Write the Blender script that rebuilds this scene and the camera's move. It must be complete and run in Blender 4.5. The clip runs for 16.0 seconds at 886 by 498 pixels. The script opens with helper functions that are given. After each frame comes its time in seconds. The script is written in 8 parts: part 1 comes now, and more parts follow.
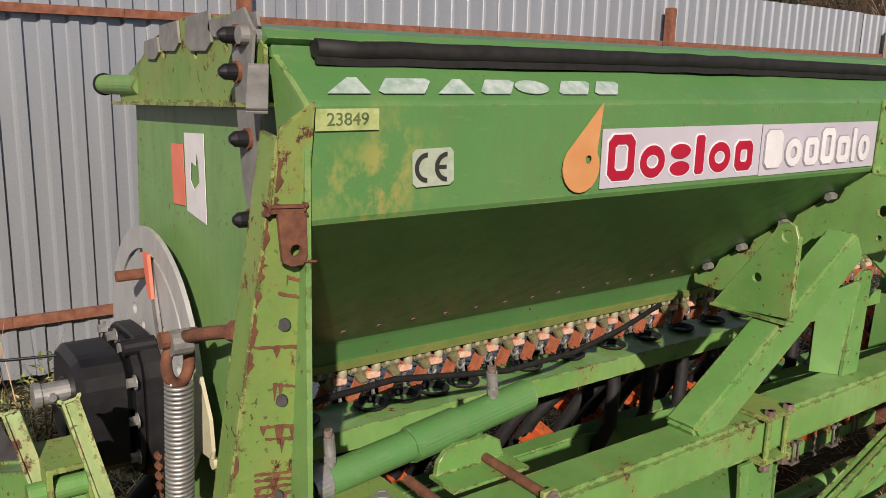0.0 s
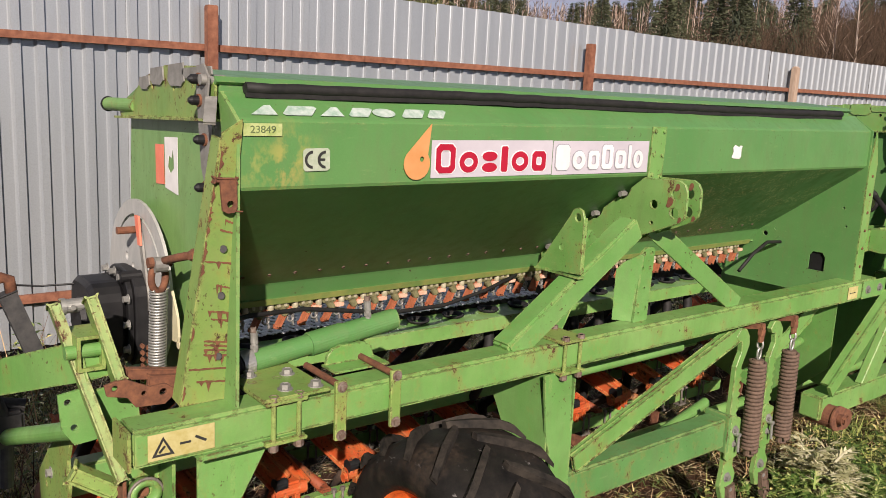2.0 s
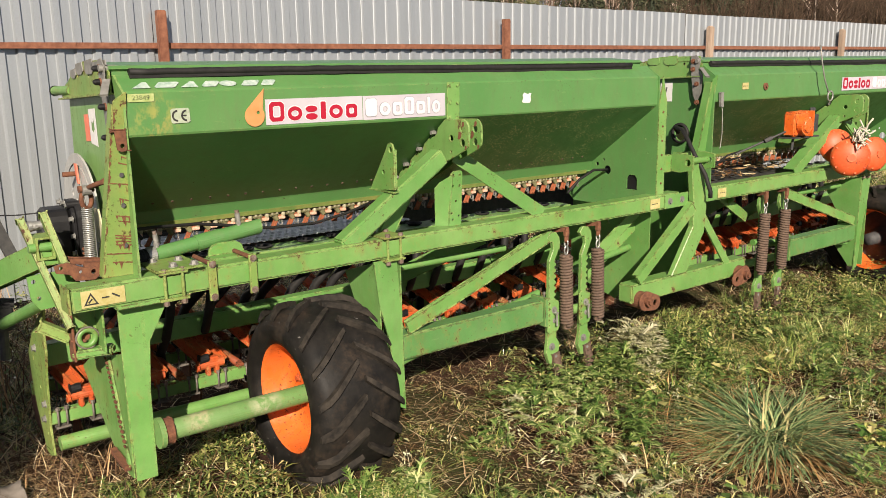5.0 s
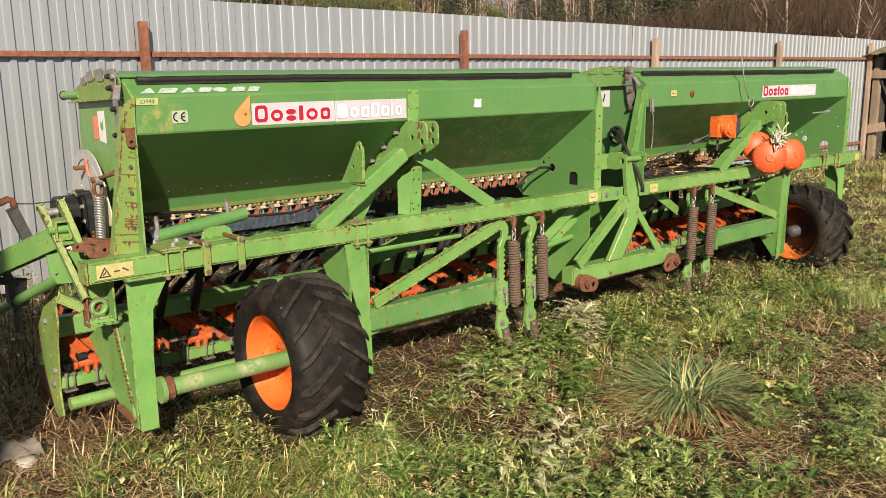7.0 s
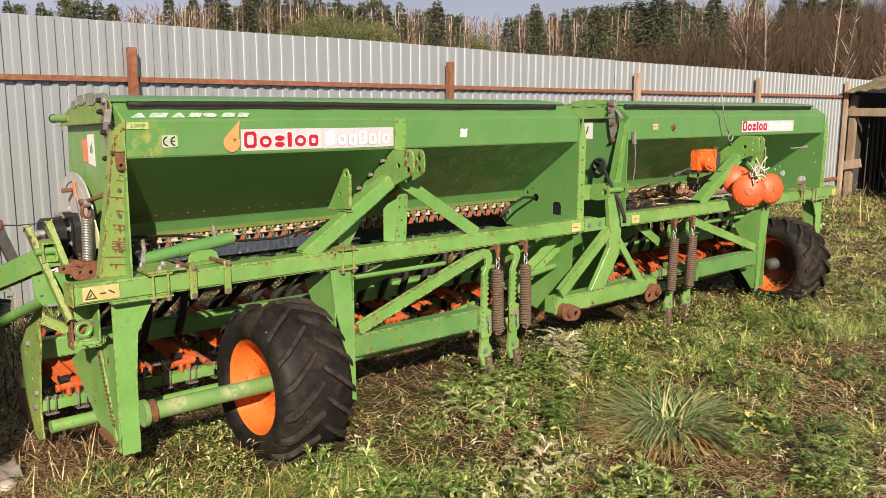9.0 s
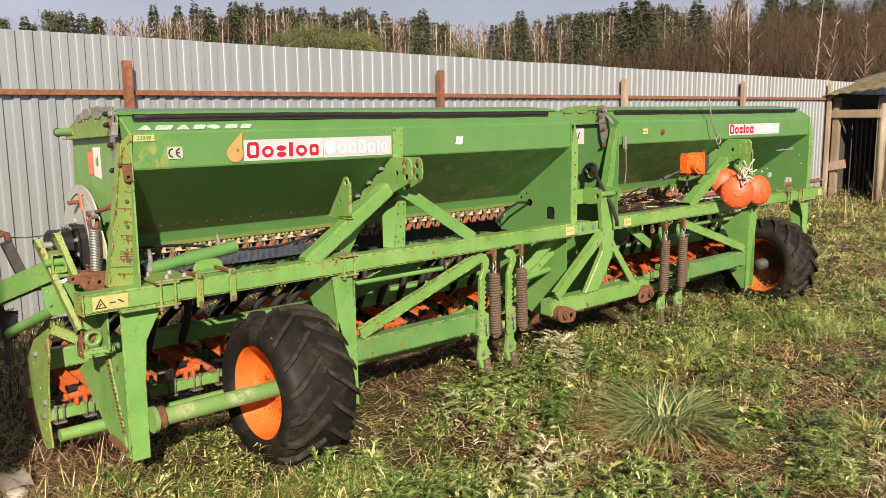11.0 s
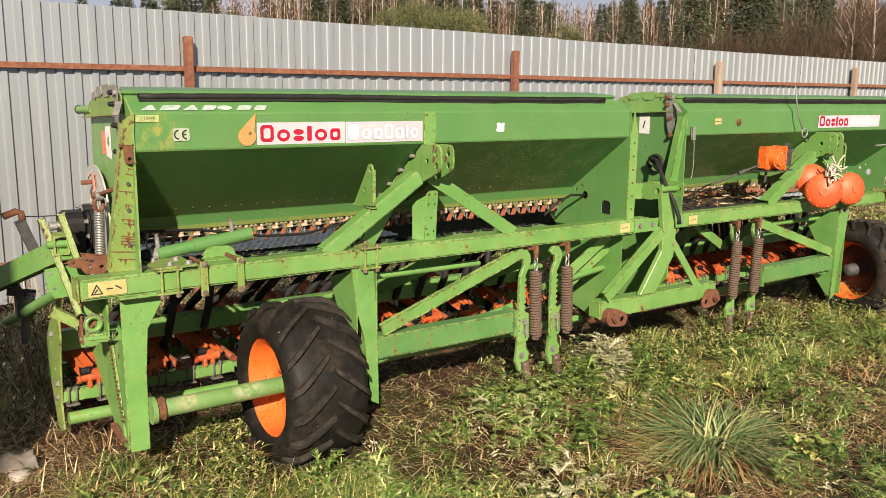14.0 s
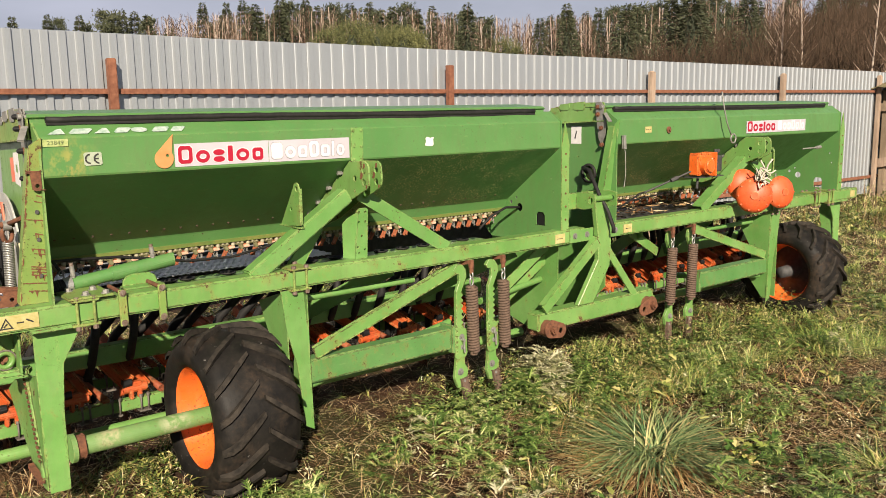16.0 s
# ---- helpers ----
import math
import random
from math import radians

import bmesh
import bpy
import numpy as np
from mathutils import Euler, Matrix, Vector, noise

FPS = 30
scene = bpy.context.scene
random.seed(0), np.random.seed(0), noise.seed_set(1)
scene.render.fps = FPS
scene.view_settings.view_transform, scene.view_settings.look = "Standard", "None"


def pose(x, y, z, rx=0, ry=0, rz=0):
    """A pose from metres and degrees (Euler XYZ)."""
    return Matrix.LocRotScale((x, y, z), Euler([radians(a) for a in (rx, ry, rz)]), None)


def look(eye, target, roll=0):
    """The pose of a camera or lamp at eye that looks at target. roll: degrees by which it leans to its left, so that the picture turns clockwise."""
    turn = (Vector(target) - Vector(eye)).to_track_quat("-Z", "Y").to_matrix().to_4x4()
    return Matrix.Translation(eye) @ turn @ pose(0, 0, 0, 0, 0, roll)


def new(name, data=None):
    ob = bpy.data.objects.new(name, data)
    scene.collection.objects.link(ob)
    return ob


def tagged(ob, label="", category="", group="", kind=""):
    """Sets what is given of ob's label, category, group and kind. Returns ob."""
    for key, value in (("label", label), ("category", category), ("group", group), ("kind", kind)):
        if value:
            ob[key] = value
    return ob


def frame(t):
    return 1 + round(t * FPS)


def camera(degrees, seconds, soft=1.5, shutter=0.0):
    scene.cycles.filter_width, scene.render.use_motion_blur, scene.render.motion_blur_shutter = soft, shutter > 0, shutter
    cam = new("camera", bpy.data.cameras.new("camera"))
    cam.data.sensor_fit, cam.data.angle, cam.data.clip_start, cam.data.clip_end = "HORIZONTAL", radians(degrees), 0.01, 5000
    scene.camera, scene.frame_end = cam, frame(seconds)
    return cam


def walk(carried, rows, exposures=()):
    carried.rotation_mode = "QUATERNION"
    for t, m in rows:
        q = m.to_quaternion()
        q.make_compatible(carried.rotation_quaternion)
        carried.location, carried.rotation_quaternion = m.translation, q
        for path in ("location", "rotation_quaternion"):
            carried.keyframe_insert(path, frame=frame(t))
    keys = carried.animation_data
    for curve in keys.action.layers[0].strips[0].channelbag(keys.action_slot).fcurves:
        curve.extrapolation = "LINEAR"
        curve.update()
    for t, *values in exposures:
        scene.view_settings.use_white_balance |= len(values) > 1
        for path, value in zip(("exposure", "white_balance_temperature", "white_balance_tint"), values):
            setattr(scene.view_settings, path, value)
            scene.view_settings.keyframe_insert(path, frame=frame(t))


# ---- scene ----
cam = camera(55.6, 16.0, soft=0.9)
METRES, EYE, TILT, LEAN, TURN = 4.6, 1.59, 0.0, 0.0, -36.4
ROWS = [
    (0.0, 0.0, 0.0, 0.0, 0.31, -12.16, -1.45),
    (0.5, 0.0382, -0.0489, 0.0038, 2.74, -11.79, -1.52),
    (1.0, 0.0646, -0.0872, 0.0094, 4.72, -11.57, -0.69),
    (1.5, 0.0474, -0.1338, 0.0107, 2.36, -10.78, -1.53),
    (2.0, 0.0466, -0.1737, 0.0084, -1.62, -10.74, -2.79),
    (2.5, 0.0695, -0.2023, 0.0075, -2.73, -10.99, -2.52),
    (3.0, 0.1189, -0.2399, 0.0007, -1.6, -11.91, 0.21),
    (3.5, 0.1368, -0.2795, 0.0026, -1.43, -12.04, 1.94),
    (4.0, 0.14, -0.3449, -0.0018, -1.66, -11.29, 0.83),
    (4.5, 0.1671, -0.3882, -0.0001, -1.06, -11.76, -0.11),
    (5.0, 0.1888, -0.4181, 0.0021, -1.27, -12.03, 0.97),
    (7.5, 0.1833, -0.5553, 0.0043, -4.54, -10.99, 0.05),
    (8.0, 0.1805, -0.5536, 0.0041, -5.11, -9.69, -0.3),
    (10.5, 0.193, -0.554, 0.0021, -4.36, -9.61, 0.08),
    (11.0, 0.1712, -0.5733, 0.0038, -5.7, -9.1, 0.64),
    (11.5, 0.1557, -0.5991, 0.0018, -7.38, -9.01, -0.18),
    (12.0, 0.157, -0.6116, 0.0011, -8.12, -10.2, -1.41),
    (12.5, 0.1915, -0.5998, -0.0004, -6.4, -11.13, -0.82),
    (13.0, 0.23, -0.5767, 0.0033, -1.96, -10.92, 0.22),
    (13.5, 0.2412, -0.5395, 0.0068, -0.09, -10.53, -0.22),
    (14.0, 0.2542, -0.5102, 0.0094, 1.47, -10.47, -0.56),
    (14.5, 0.2918, -0.486, 0.0081, 5.96, -10.43, -0.76),
    (15.0, 0.3123, -0.4762, 0.0091, 7.02, -10.1, -0.6),
    (15.5, 0.3048, -0.4838, 0.0108, 3.72, -9.41, 0.27),
    (16.0, 0.2735, -0.4942, 0.0073, -2.28, -9.4, 0.98),
]
walk(cam, [(t, pose(-0.459, -0.978, EYE, TILT, LEAN, TURN) @ pose(METRES * x, METRES * y, METRES * z, 90 + pitch, roll, yaw)) for t, x, y, z, yaw, pitch, roll in ROWS],
     exposures=[(0.0, 0.30, 6200, 18), (0.5, 0.52, 6200, 18), (1.5, 0.64, 6250, 18), (3.5, 0.77, 6300, 16), (5.0, 0.81, 6500, 12), (8.0, 0.86, 6650, 11), (12.5, 0.94, 6750, 11), (16.0, 0.88, 6700, 11)])

# ---- world and light ----
SUN_TO = Vector((-0.53, -0.84, 0.525)).normalized()   # towards the sun
world = bpy.data.worlds.new("sky")
scene.world = world
world.use_nodes = True
wn = world.node_tree
wn.nodes.clear()
w_out = wn.nodes.new("ShaderNodeOutputWorld")
w_bg = wn.nodes.new("ShaderNodeBackground")
w_sky = wn.nodes.new("ShaderNodeTexSky")
w_sky.sky_type = "NISHITA"
w_sky.sun_disc = False
w_sky.sun_elevation = math.asin(SUN_TO.z)
w_sky.sun_rotation = math.atan2(SUN_TO.x, SUN_TO.y)
w_sky.air_density, w_sky.dust_density, w_sky.ozone_density = 1.0, 1.5, 1.5
w_tc = wn.nodes.new("ShaderNodeTexCoord")
w_map = wn.nodes.new("ShaderNodeMapping")
w_map.inputs["Scale"].default_value = (1.0, 1.0, 3.5)
w_noise = wn.nodes.new("ShaderNodeTexNoise")
w_noise.inputs["Scale"].default_value = 2.4
w_noise.inputs["Detail"].default_value = 6.0
w_ramp = wn.nodes.new("ShaderNodeValToRGB")
w_ramp.color_ramp.elements[0].position, w_ramp.color_ramp.elements[1].position = 0.40, 0.72
w_ramp.color_ramp.elements[0].color, w_ramp.color_ramp.elements[1].color = (0.62, 0.62, 0.62, 1), (0.98, 0.98, 0.98, 1)
w_mix = wn.nodes.new("ShaderNodeMixRGB")
w_mix.inputs["Color2"].default_value = (19.5, 20.6, 25.5, 1)
w_sep = wn.nodes.new("ShaderNodeSeparateXYZ")          # broken cloud near the horizon, clearer overhead
w_high = wn.nodes.new("ShaderNodeMapRange")
for key_, val_ in (("From Min", 0.12), ("From Max", 0.75), ("To Min", 1.0), ("To Max", 0.10)):
    w_high.inputs[key_].default_value = val_
w_mul = wn.nodes.new("ShaderNodeMath")
w_mul.operation = "MULTIPLY"
for a, b in ((w_tc.outputs["Generated"], w_map.inputs[0]), (w_map.outputs[0], w_noise.inputs["Vector"]), (w_noise.outputs["Fac"], w_ramp.inputs[0]),
             (w_tc.outputs["Generated"], w_sep.inputs[0]), (w_sep.outputs["Z"], w_high.inputs["Value"]), (w_ramp.outputs[0], w_mul.inputs[0]), (w_high.outputs[0], w_mul.inputs[1]), (w_mul.outputs[0], w_mix.inputs["Fac"]), (w_sky.outputs[0], w_mix.inputs["Color1"]), (w_mix.outputs[0], w_bg.inputs[0]), (w_bg.outputs[0], w_out.inputs[0])):
    wn.links.new(a, b)
w_bg.inputs[1].default_value = 0.0165
sun = new("sun", bpy.data.lights.new("sun", "SUN"))
sun.data.energy, sun.data.angle, sun.data.color = 5.0, radians(0.7), (1.0, 0.88, 0.72)
sun.matrix_world = look(SUN_TO * 30, (0, 0, 0))


# ---- materials ----
class Mat:
    """A node material with small shortcuts."""
    def __init__(self, name):
        self.m = bpy.data.materials.new(name)
        self.m.use_nodes = True
        self.t = self.m.node_tree
        self.b = self.t.nodes["Principled BSDF"]
        self.co = None

    def n(self, kind, **sets):
        node = self.t.nodes.new("ShaderNode" + kind)
        for k, v in sets.items():
            node.inputs[k].default_value = v
        return node

    def link(self, a, b):
        self.t.links.new(a, b)

    def coord(self):
        if self.co is None:
            self.co = self.n("NewGeometry").outputs["Position"]
        return self.co

    def noise(self, scale, detail=4.0, rough=0.6, stretch=None):
        node = self.n("TexNoise", Scale=scale, Detail=detail, Roughness=rough)
        src = self.coord()
        if stretch:
            mp = self.n("Mapping", Scale=stretch)
            self.link(src, mp.inputs[0])
            src = mp.outputs[0]
        self.link(src, node.inputs["Vector"])
        return node.outputs["Fac"]

    def ramp(self, src, p0, p1, c0=(0, 0, 0, 1), c1=(1, 1, 1, 1)):
        node = self.n("ValToRGB")
        e = node.color_ramp.elements
        e[0].position, e[1].position, e[0].color, e[1].color = p0, p1, c0, c1
        self.link(src, node.inputs[0])
        return node.outputs[0]

    def mix(self, fac, a, b, mode="MIX"):
        node = self.n("MixRGB")
        node.blend_type = mode
        for s, i in ((fac, 0), (a, 1), (b, 2)):
            if isinstance(s, (int, float)):
                node.inputs[i].default_value = s
            elif isinstance(s, tuple):
                node.inputs[i].default_value = s if len(s) == 4 else (*s, 1)
            else:
                self.link(s, node.inputs[i])
        return node.outputs[0]

    def math(self, op, a, b):
        node = self.n("Math")
        node.operation = op
        for i, s in enumerate((a, b)):
            if isinstance(s, (int, float)):
                node.inputs[i].default_value = s
            else:
                self.link(s, node.inputs[i])
        return node.outputs[0]

    def bump(self, src, strength, dist=0.01):
        node = self.n("Bump", Strength=strength, Distance=dist)
        self.link(src, node.inputs["Height"])
        self.link(node.outputs[0], self.b.inputs["Normal"])

    def done(self, color, rough, metal=0.0, spec=0.5):
        for s, k in ((color, "Base Color"), (rough, "Roughness"), (metal, "Metallic")):
            if isinstance(s, (int, float)):
                self.b.inputs[k].default_value = s
            elif isinstance(s, tuple):
                self.b.inputs[k].default_value = (*s, 1)
            else:
                self.link(s, self.b.inputs[k])
        self.b.inputs["Specular IOR Level"].default_value = spec
        return self.m


def paint(name, base, faded, rust=0.35, specks=0.5, rough=0.40, edge=0.5, seeds=0.0, smears=()):
    """Old enamel: faded patches, dust, small chips down to rust, rusty edges and runs. rust, specks and edge go from 0 to 1."""
    k = Mat(name)
    fade = k.ramp(k.noise(4.0, 5), 0.36, 0.70)
    col = k.mix(fade, base, faded)
    fine = k.noise(240, 3, 0.7)
    col = k.mix(k.math("MULTIPLY", k.ramp(fine, 0.35, 0.75), 0.12), col, tuple(min(1, 1.5 * v + 0.03) for v in faded))
    grime = k.ramp(k.noise(16, 7, 0.72, (1.3, 1.3, 0.4)), 0.46, 0.80)
    col = k.mix(k.math("MULTIPLY", grime, 0.34), col, (0.13, 0.12, 0.06))
    scuff = k.ramp(k.noise(34, 5, 0.75, (0.5, 1, 2.2)), 0.60, 0.72)
    col = k.mix(k.math("MULTIPLY", scuff, 0.20), col, (0.30, 0.38, 0.16))
    for (sx, sy, sz), reach, tint in smears:
        far = k.n("VectorMath")
        far.operation = "DISTANCE"
        k.link(k.coord(), far.inputs[0])
        far.inputs[1].default_value = (sx, sy, sz)
        fall = k.ramp(k.math("DIVIDE", far.outputs["Value"], reach), 0.25, 1.0, (1, 1, 1, 1), (0, 0, 0, 1))
        blotch = k.ramp(k.noise(26, 5, 0.65, (1, 1, 0.7)), 0.44, 0.60)
        col = k.mix(k.math("MULTIPLY", k.math("MULTIPLY", fall, blotch), 0.75), col, tint)
    where = k.ramp(k.noise(5.0, 3), 0.58 - 0.16 * specks, 0.72 - 0.10 * specks)
    chips = k.math("MULTIPLY", k.ramp(k.noise(80, 2, 0.55), 0.70 - 0.055 * specks, 0.71 - 0.055 * specks), where)
    dabs = k.ramp(k.noise(38, 4, 0.7), 0.745 - 0.10 * specks, 0.76 - 0.10 * specks)
    chips = k.math("MAXIMUM", chips, k.math("MULTIPLY", dabs, where))
    blot = k.ramp(k.noise(11, 8, 0.78, (1, 1, 0.75)), 0.74 - 0.17 * rust, 0.775 - 0.17 * rust)
    mask = k.math("MAXIMUM", chips, blot)
    if edge:
        bev = k.n("Bevel", Radius=0.009)
        bev.samples = 3
        dot = k.n("VectorMath")
        dot.operation = "DOT_PRODUCT"
        k.link(bev.outputs[0], dot.inputs[0])
        k.link(k.n("NewGeometry").outputs["Normal"], dot.inputs[1])
        worn = k.math("SUBTRACT", 1.0, dot.outputs["Value"])
        primer = k.math("MULTIPLY", k.ramp(worn, 0.02, 0.12), k.ramp(k.noise(13, 5, 0.7), 0.56 - 0.14 * edge, 0.66 - 0.14 * edge))
        col = k.mix(k.math("MULTIPLY", primer, 0.70), col, tuple(0.45 * a + 0.55 * b for a, b in zip(faded, (0.44, 0.40, 0.16))))
        ragged = k.math("MULTIPLY", k.ramp(worn, 0.05, 0.20), k.ramp(k.noise(28, 6, 0.75), 0.65 - 0.16 * edge, 0.69 - 0.16 * edge))
        mask = k.math("MAXIMUM", mask, ragged)
    halo = k.ramp(k.noise(11, 8, 0.78, (1, 1, 0.75)), 0.66 - 0.17 * rust, 0.78 - 0.17 * rust)
    col = k.mix(k.math("MULTIPLY", halo, 0.45), col, (0.26, 0.17, 0.05))
    rcol = k.mix(k.ramp(k.noise(70, 5), 0.3, 0.7), (0.022, 0.009, 0.006), (0.105, 0.036, 0.015))
    col = k.mix(mask, col, rcol)
    if seeds:
        hus = k.ramp(k.noise(95, 3, 0.6), 0.555, 0.595)
        near = None
        for sx, reach in ((2.38, 0.95), (4.20, 0.75)):
            far = k.n("VectorMath")
            far.operation = "DISTANCE"
            k.link(k.coord(), far.inputs[0])
            far.inputs[1].default_value = (sx, 0.16, 1.25)
            fall = k.ramp(k.math("DIVIDE", far.outputs["Value"], reach), 0.35, 1.0, (1, 1, 1, 1), (0, 0, 0, 1))
            near = fall if near is None else k.math("MAXIMUM", near, fall)
        spot = k.math("MULTIPLY", near, k.ramp(k.noise(7, 3), 0.40, 0.58))
        col = k.mix(k.math("MULTIPLY", k.math("MULTIPLY", hus, spot), seeds), col, (0.50, 0.40, 0.22))
    k.bump(k.mix(mask, k.noise(30, 4), fine), 0.16, 0.003)
    rg = k.mix(mask, k.mix(grime, (rough,) * 3, (rough + 0.22,) * 3), (0.85, 0.85, 0.85))
    return k.done(col, rg)


def simple(name, c0, c1, scale, rough, metal=0.0, bump=0.1, stretch=None, spec=0.5, r1=None):
    k = Mat(name)
    f = k.noise(scale, 6, 0.65, stretch)
    k.bump(f, bump, 0.006)
    col = k.mix(k.ramp(f, 0.32, 0.70), c0, c1)
    big = k.ramp(k.noise(scale * 0.13, 3), 0.35, 0.7)
    col = k.mix(k.math("MULTIPLY", big, 0.25), col, tuple(0.6 * v for v in c0))
    return k.done(col, k.mix(f, (rough,) * 3, (r1 or min(1, rough + 0.15),) * 3), metal, spec)


def tyre_mat():
    """Worn rubber with dried mud in patches."""
    k = Mat("tyre_rubber")
    f = k.noise(14, 6, 0.65)
    col = k.mix(k.ramp(f, 0.32, 0.70), (0.0045, 0.0044, 0.0044), (0.017, 0.015, 0.013))
    mud = k.math("MULTIPLY", k.ramp(k.noise(4.5, 6, 0.7), 0.50, 0.66), k.ramp(k.noise(45, 5, 0.7), 0.34, 0.62))
    col = k.mix(k.math("MULTIPLY", mud, 0.32), col, (0.105, 0.070, 0.045))
    chalk = k.math("MULTIPLY", k.ramp(k.noise(60, 3, 0.6, (1, 0.5, 1)), 0.66, 0.72), k.ramp(k.noise(6, 3), 0.50, 0.62))
    col = k.mix(k.math("MULTIPLY", chalk, 0.5), col, (0.22, 0.21, 0.20))
    k.bump(f, 0.35, 0.006)
    return k.done(col, k.mix(mud, (0.58,) * 3, (0.9,) * 3), 0.0, 0.2)


GREEN = paint("green_enamel", (0.084, 0.218, 0.047), (0.138, 0.285, 0.082), 0.50, 0.45, edge=0.7)
GREEN_WORN = paint("green_enamel_worn", (0.094, 0.232, 0.050), (0.165, 0.305, 0.088), 0.74, 0.55, edge=1.0)
GREEN_RUSTY = paint("green_enamel_flaking", (0.118, 0.226, 0.046), (0.205, 0.270, 0.070), 0.88, 1.0, 0.5, edge=1.0)
# lighter, yellower green for the first hopper's left end plate
GREEN_END = paint("green_enamel_pale_end", (0.108, 0.235, 0.064), (0.160, 0.285, 0.088), 0.30, 0.7, 0.38, edge=0.6)
GREEN_LEG = paint("green_enamel_leg", (0.100, 0.250, 0.054), (0.165, 0.325, 0.096), 0.66, 0.60, edge=1.0)
GREEN_PANEL = paint("green_enamel_sheet", (0.070, 0.188, 0.052), (0.090, 0.210, 0.064), 0.18, 0.35, 0.34, edge=0.35)
GREEN_SMEARED = paint("green_enamel_sheet_with_smears", (0.070, 0.188, 0.052), (0.090, 0.210, 0.064), 0.18, 0.45, 0.34, edge=0.35,
                      smears=[((0.155, -0.02, 1.46), 0.10, (0.30, 0.29, 0.075)), ((0.06, -0.02, 1.44), 0.06, (0.28, 0.29, 0.08)), ((0.14, -0.02, 1.41), 0.06, (0.34, 0.26, 0.08))])
# belly sheet: the panel green darkened for shade under the hopper, with stuck chaff
GREEN_CHAFF_SHADED = paint("green_enamel_chaff_shaded", (0.044, 0.138, 0.036), (0.054, 0.154, 0.044), 0.05, 0.2, 0.34, edge=0.0, seeds=0.9)
ORANGE = paint("orange_enamel", (0.60, 0.095, 0.010), (0.68, 0.150, 0.025), 0.56, 1.0, edge=0.9)
# darker green than the other beams, for the lower boom
GREEN_BOOM = paint("green_enamel_lower_boom", (0.062, 0.176, 0.046), (0.098, 0.225, 0.070), 0.70, 0.55, edge=1.0)
GREEN_AXLE = paint("green_enamel_axle", (0.105, 0.215, 0.062), (0.165, 0.265, 0.100), 0.66, 1.0, edge=0.6,
                   smears=[((0.47, -0.05, 0.29), 0.085, (0.42, 0.40, 0.27)), ((0.20, -0.05, 0.30), 0.08, (0.40, 0.36, 0.22))])
ORANGE_RED = paint("red_orange_enamel", (0.56, 0.060, 0.012), (0.62, 0.095, 0.025), 0.38, 0.7, 0.5)
ORANGE_CAST = paint("orange_cast_iron", (0.38, 0.052, 0.008), (0.47, 0.088, 0.018), 0.88, 1.0, 0.55)
# the holders' cast iron in a darker, rustier orange
ORANGE_DARK = paint("dark_orange_cast_iron", (0.17, 0.030, 0.008), (0.26, 0.055, 0.016), 1.0, 1.0, 0.7)
RUSTBOLT = simple("rusty_bolt_steel", (0.10, 0.055, 0.035), (0.24, 0.20, 0.17), 70, 0.6, 0.2)
FADEDSTK = simple("faded_greyish_sticker", (0.27, 0.33, 0.23), (0.42, 0.46, 0.37), 60, 0.5, bump=0.02)
ORANGE_LEVER = simple("salmon_plastic", (0.52, 0.27, 0.17), (0.68, 0.48, 0.37), 60, 0.5)
BROWN_LEVER = simple("dusty_orange_lever", (0.23, 0.060, 0.022), (0.40, 0.135, 0.060), 60, 0.7)
RUST = simple("rusty_steel", (0.085, 0.032, 0.018), (0.21, 0.085, 0.04), 45, 0.8, 0.0, 0.35)
RUST_DARK = simple("brown_rusty_spring", (0.070, 0.045, 0.032), (0.155, 0.10, 0.07), 60, 0.75, 0.0, 0.35)
RUST_RAIL = simple("rusty_rail", (0.13, 0.045, 0.024), (0.27, 0.115, 0.065), 22, 0.85, 0.0, 0.3)
ZINC = simple("zinc_plated_steel", (0.33, 0.33, 0.31), (0.50, 0.50, 0.47), 40, 0.38, 0.7)
GALV = simple("dull_galvanised_steel", (0.20, 0.195, 0.18), (0.34, 0.335, 0.31), 30, 0.5, 0.45)
DULLBOLT = simple("dull_rusty_bolt_steel", (0.10, 0.085, 0.07), (0.22, 0.20, 0.175), 60, 0.6, 0.3)
CHROME = simple("chrome_rod", (0.6, 0.6, 0.6), (0.7, 0.7, 0.7), 20, 0.18, 1.0, 0.02)
BLACK = simple("black_plastic", (0.007, 0.007, 0.008), (0.014, 0.014, 0.015), 30, 0.42, spec=0.35)
RUBBER = simple("black_rubber", (0.008, 0.008, 0.008), (0.020, 0.019, 0.018), 50, 0.6, spec=0.35)
TYRE = tyre_mat()
TREAD = simple("dusty_tread_rubber", (0.0100, 0.0092, 0.0084), (0.048, 0.040, 0.032), 22, 0.72, 0.0, 0.5, spec=0.18)
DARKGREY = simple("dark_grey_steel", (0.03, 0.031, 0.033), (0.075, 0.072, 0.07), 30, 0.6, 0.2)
OLIVE = simple("dusty_olive_plastic", (0.105, 0.100, 0.045), (0.215, 0.20, 0.10), 60, 0.6)
KNOB = simple("cream_plastic", (0.24, 0.22, 0.14), (0.40, 0.37, 0.26), 60, 0.5)
WHITE = simple("white_sticker", (0.60, 0.59, 0.59), (0.70, 0.69, 0.69), 30, 0.45, bump=0.02)
LILAC = simple("pale_lilac_vinyl", (0.42, 0.395, 0.44), (0.48, 0.455, 0.50), 12, 0.4, bump=0.02)
RED = simple("red_print", (0.32, 0.005, 0.024), (0.37, 0.008, 0.030), 30, 0.42, bump=0.02)
REDSTK = simple("faded_red_sticker", (0.62, 0.14, 0.08), (0.70, 0.22, 0.14), 20, 0.55, bump=0.02)
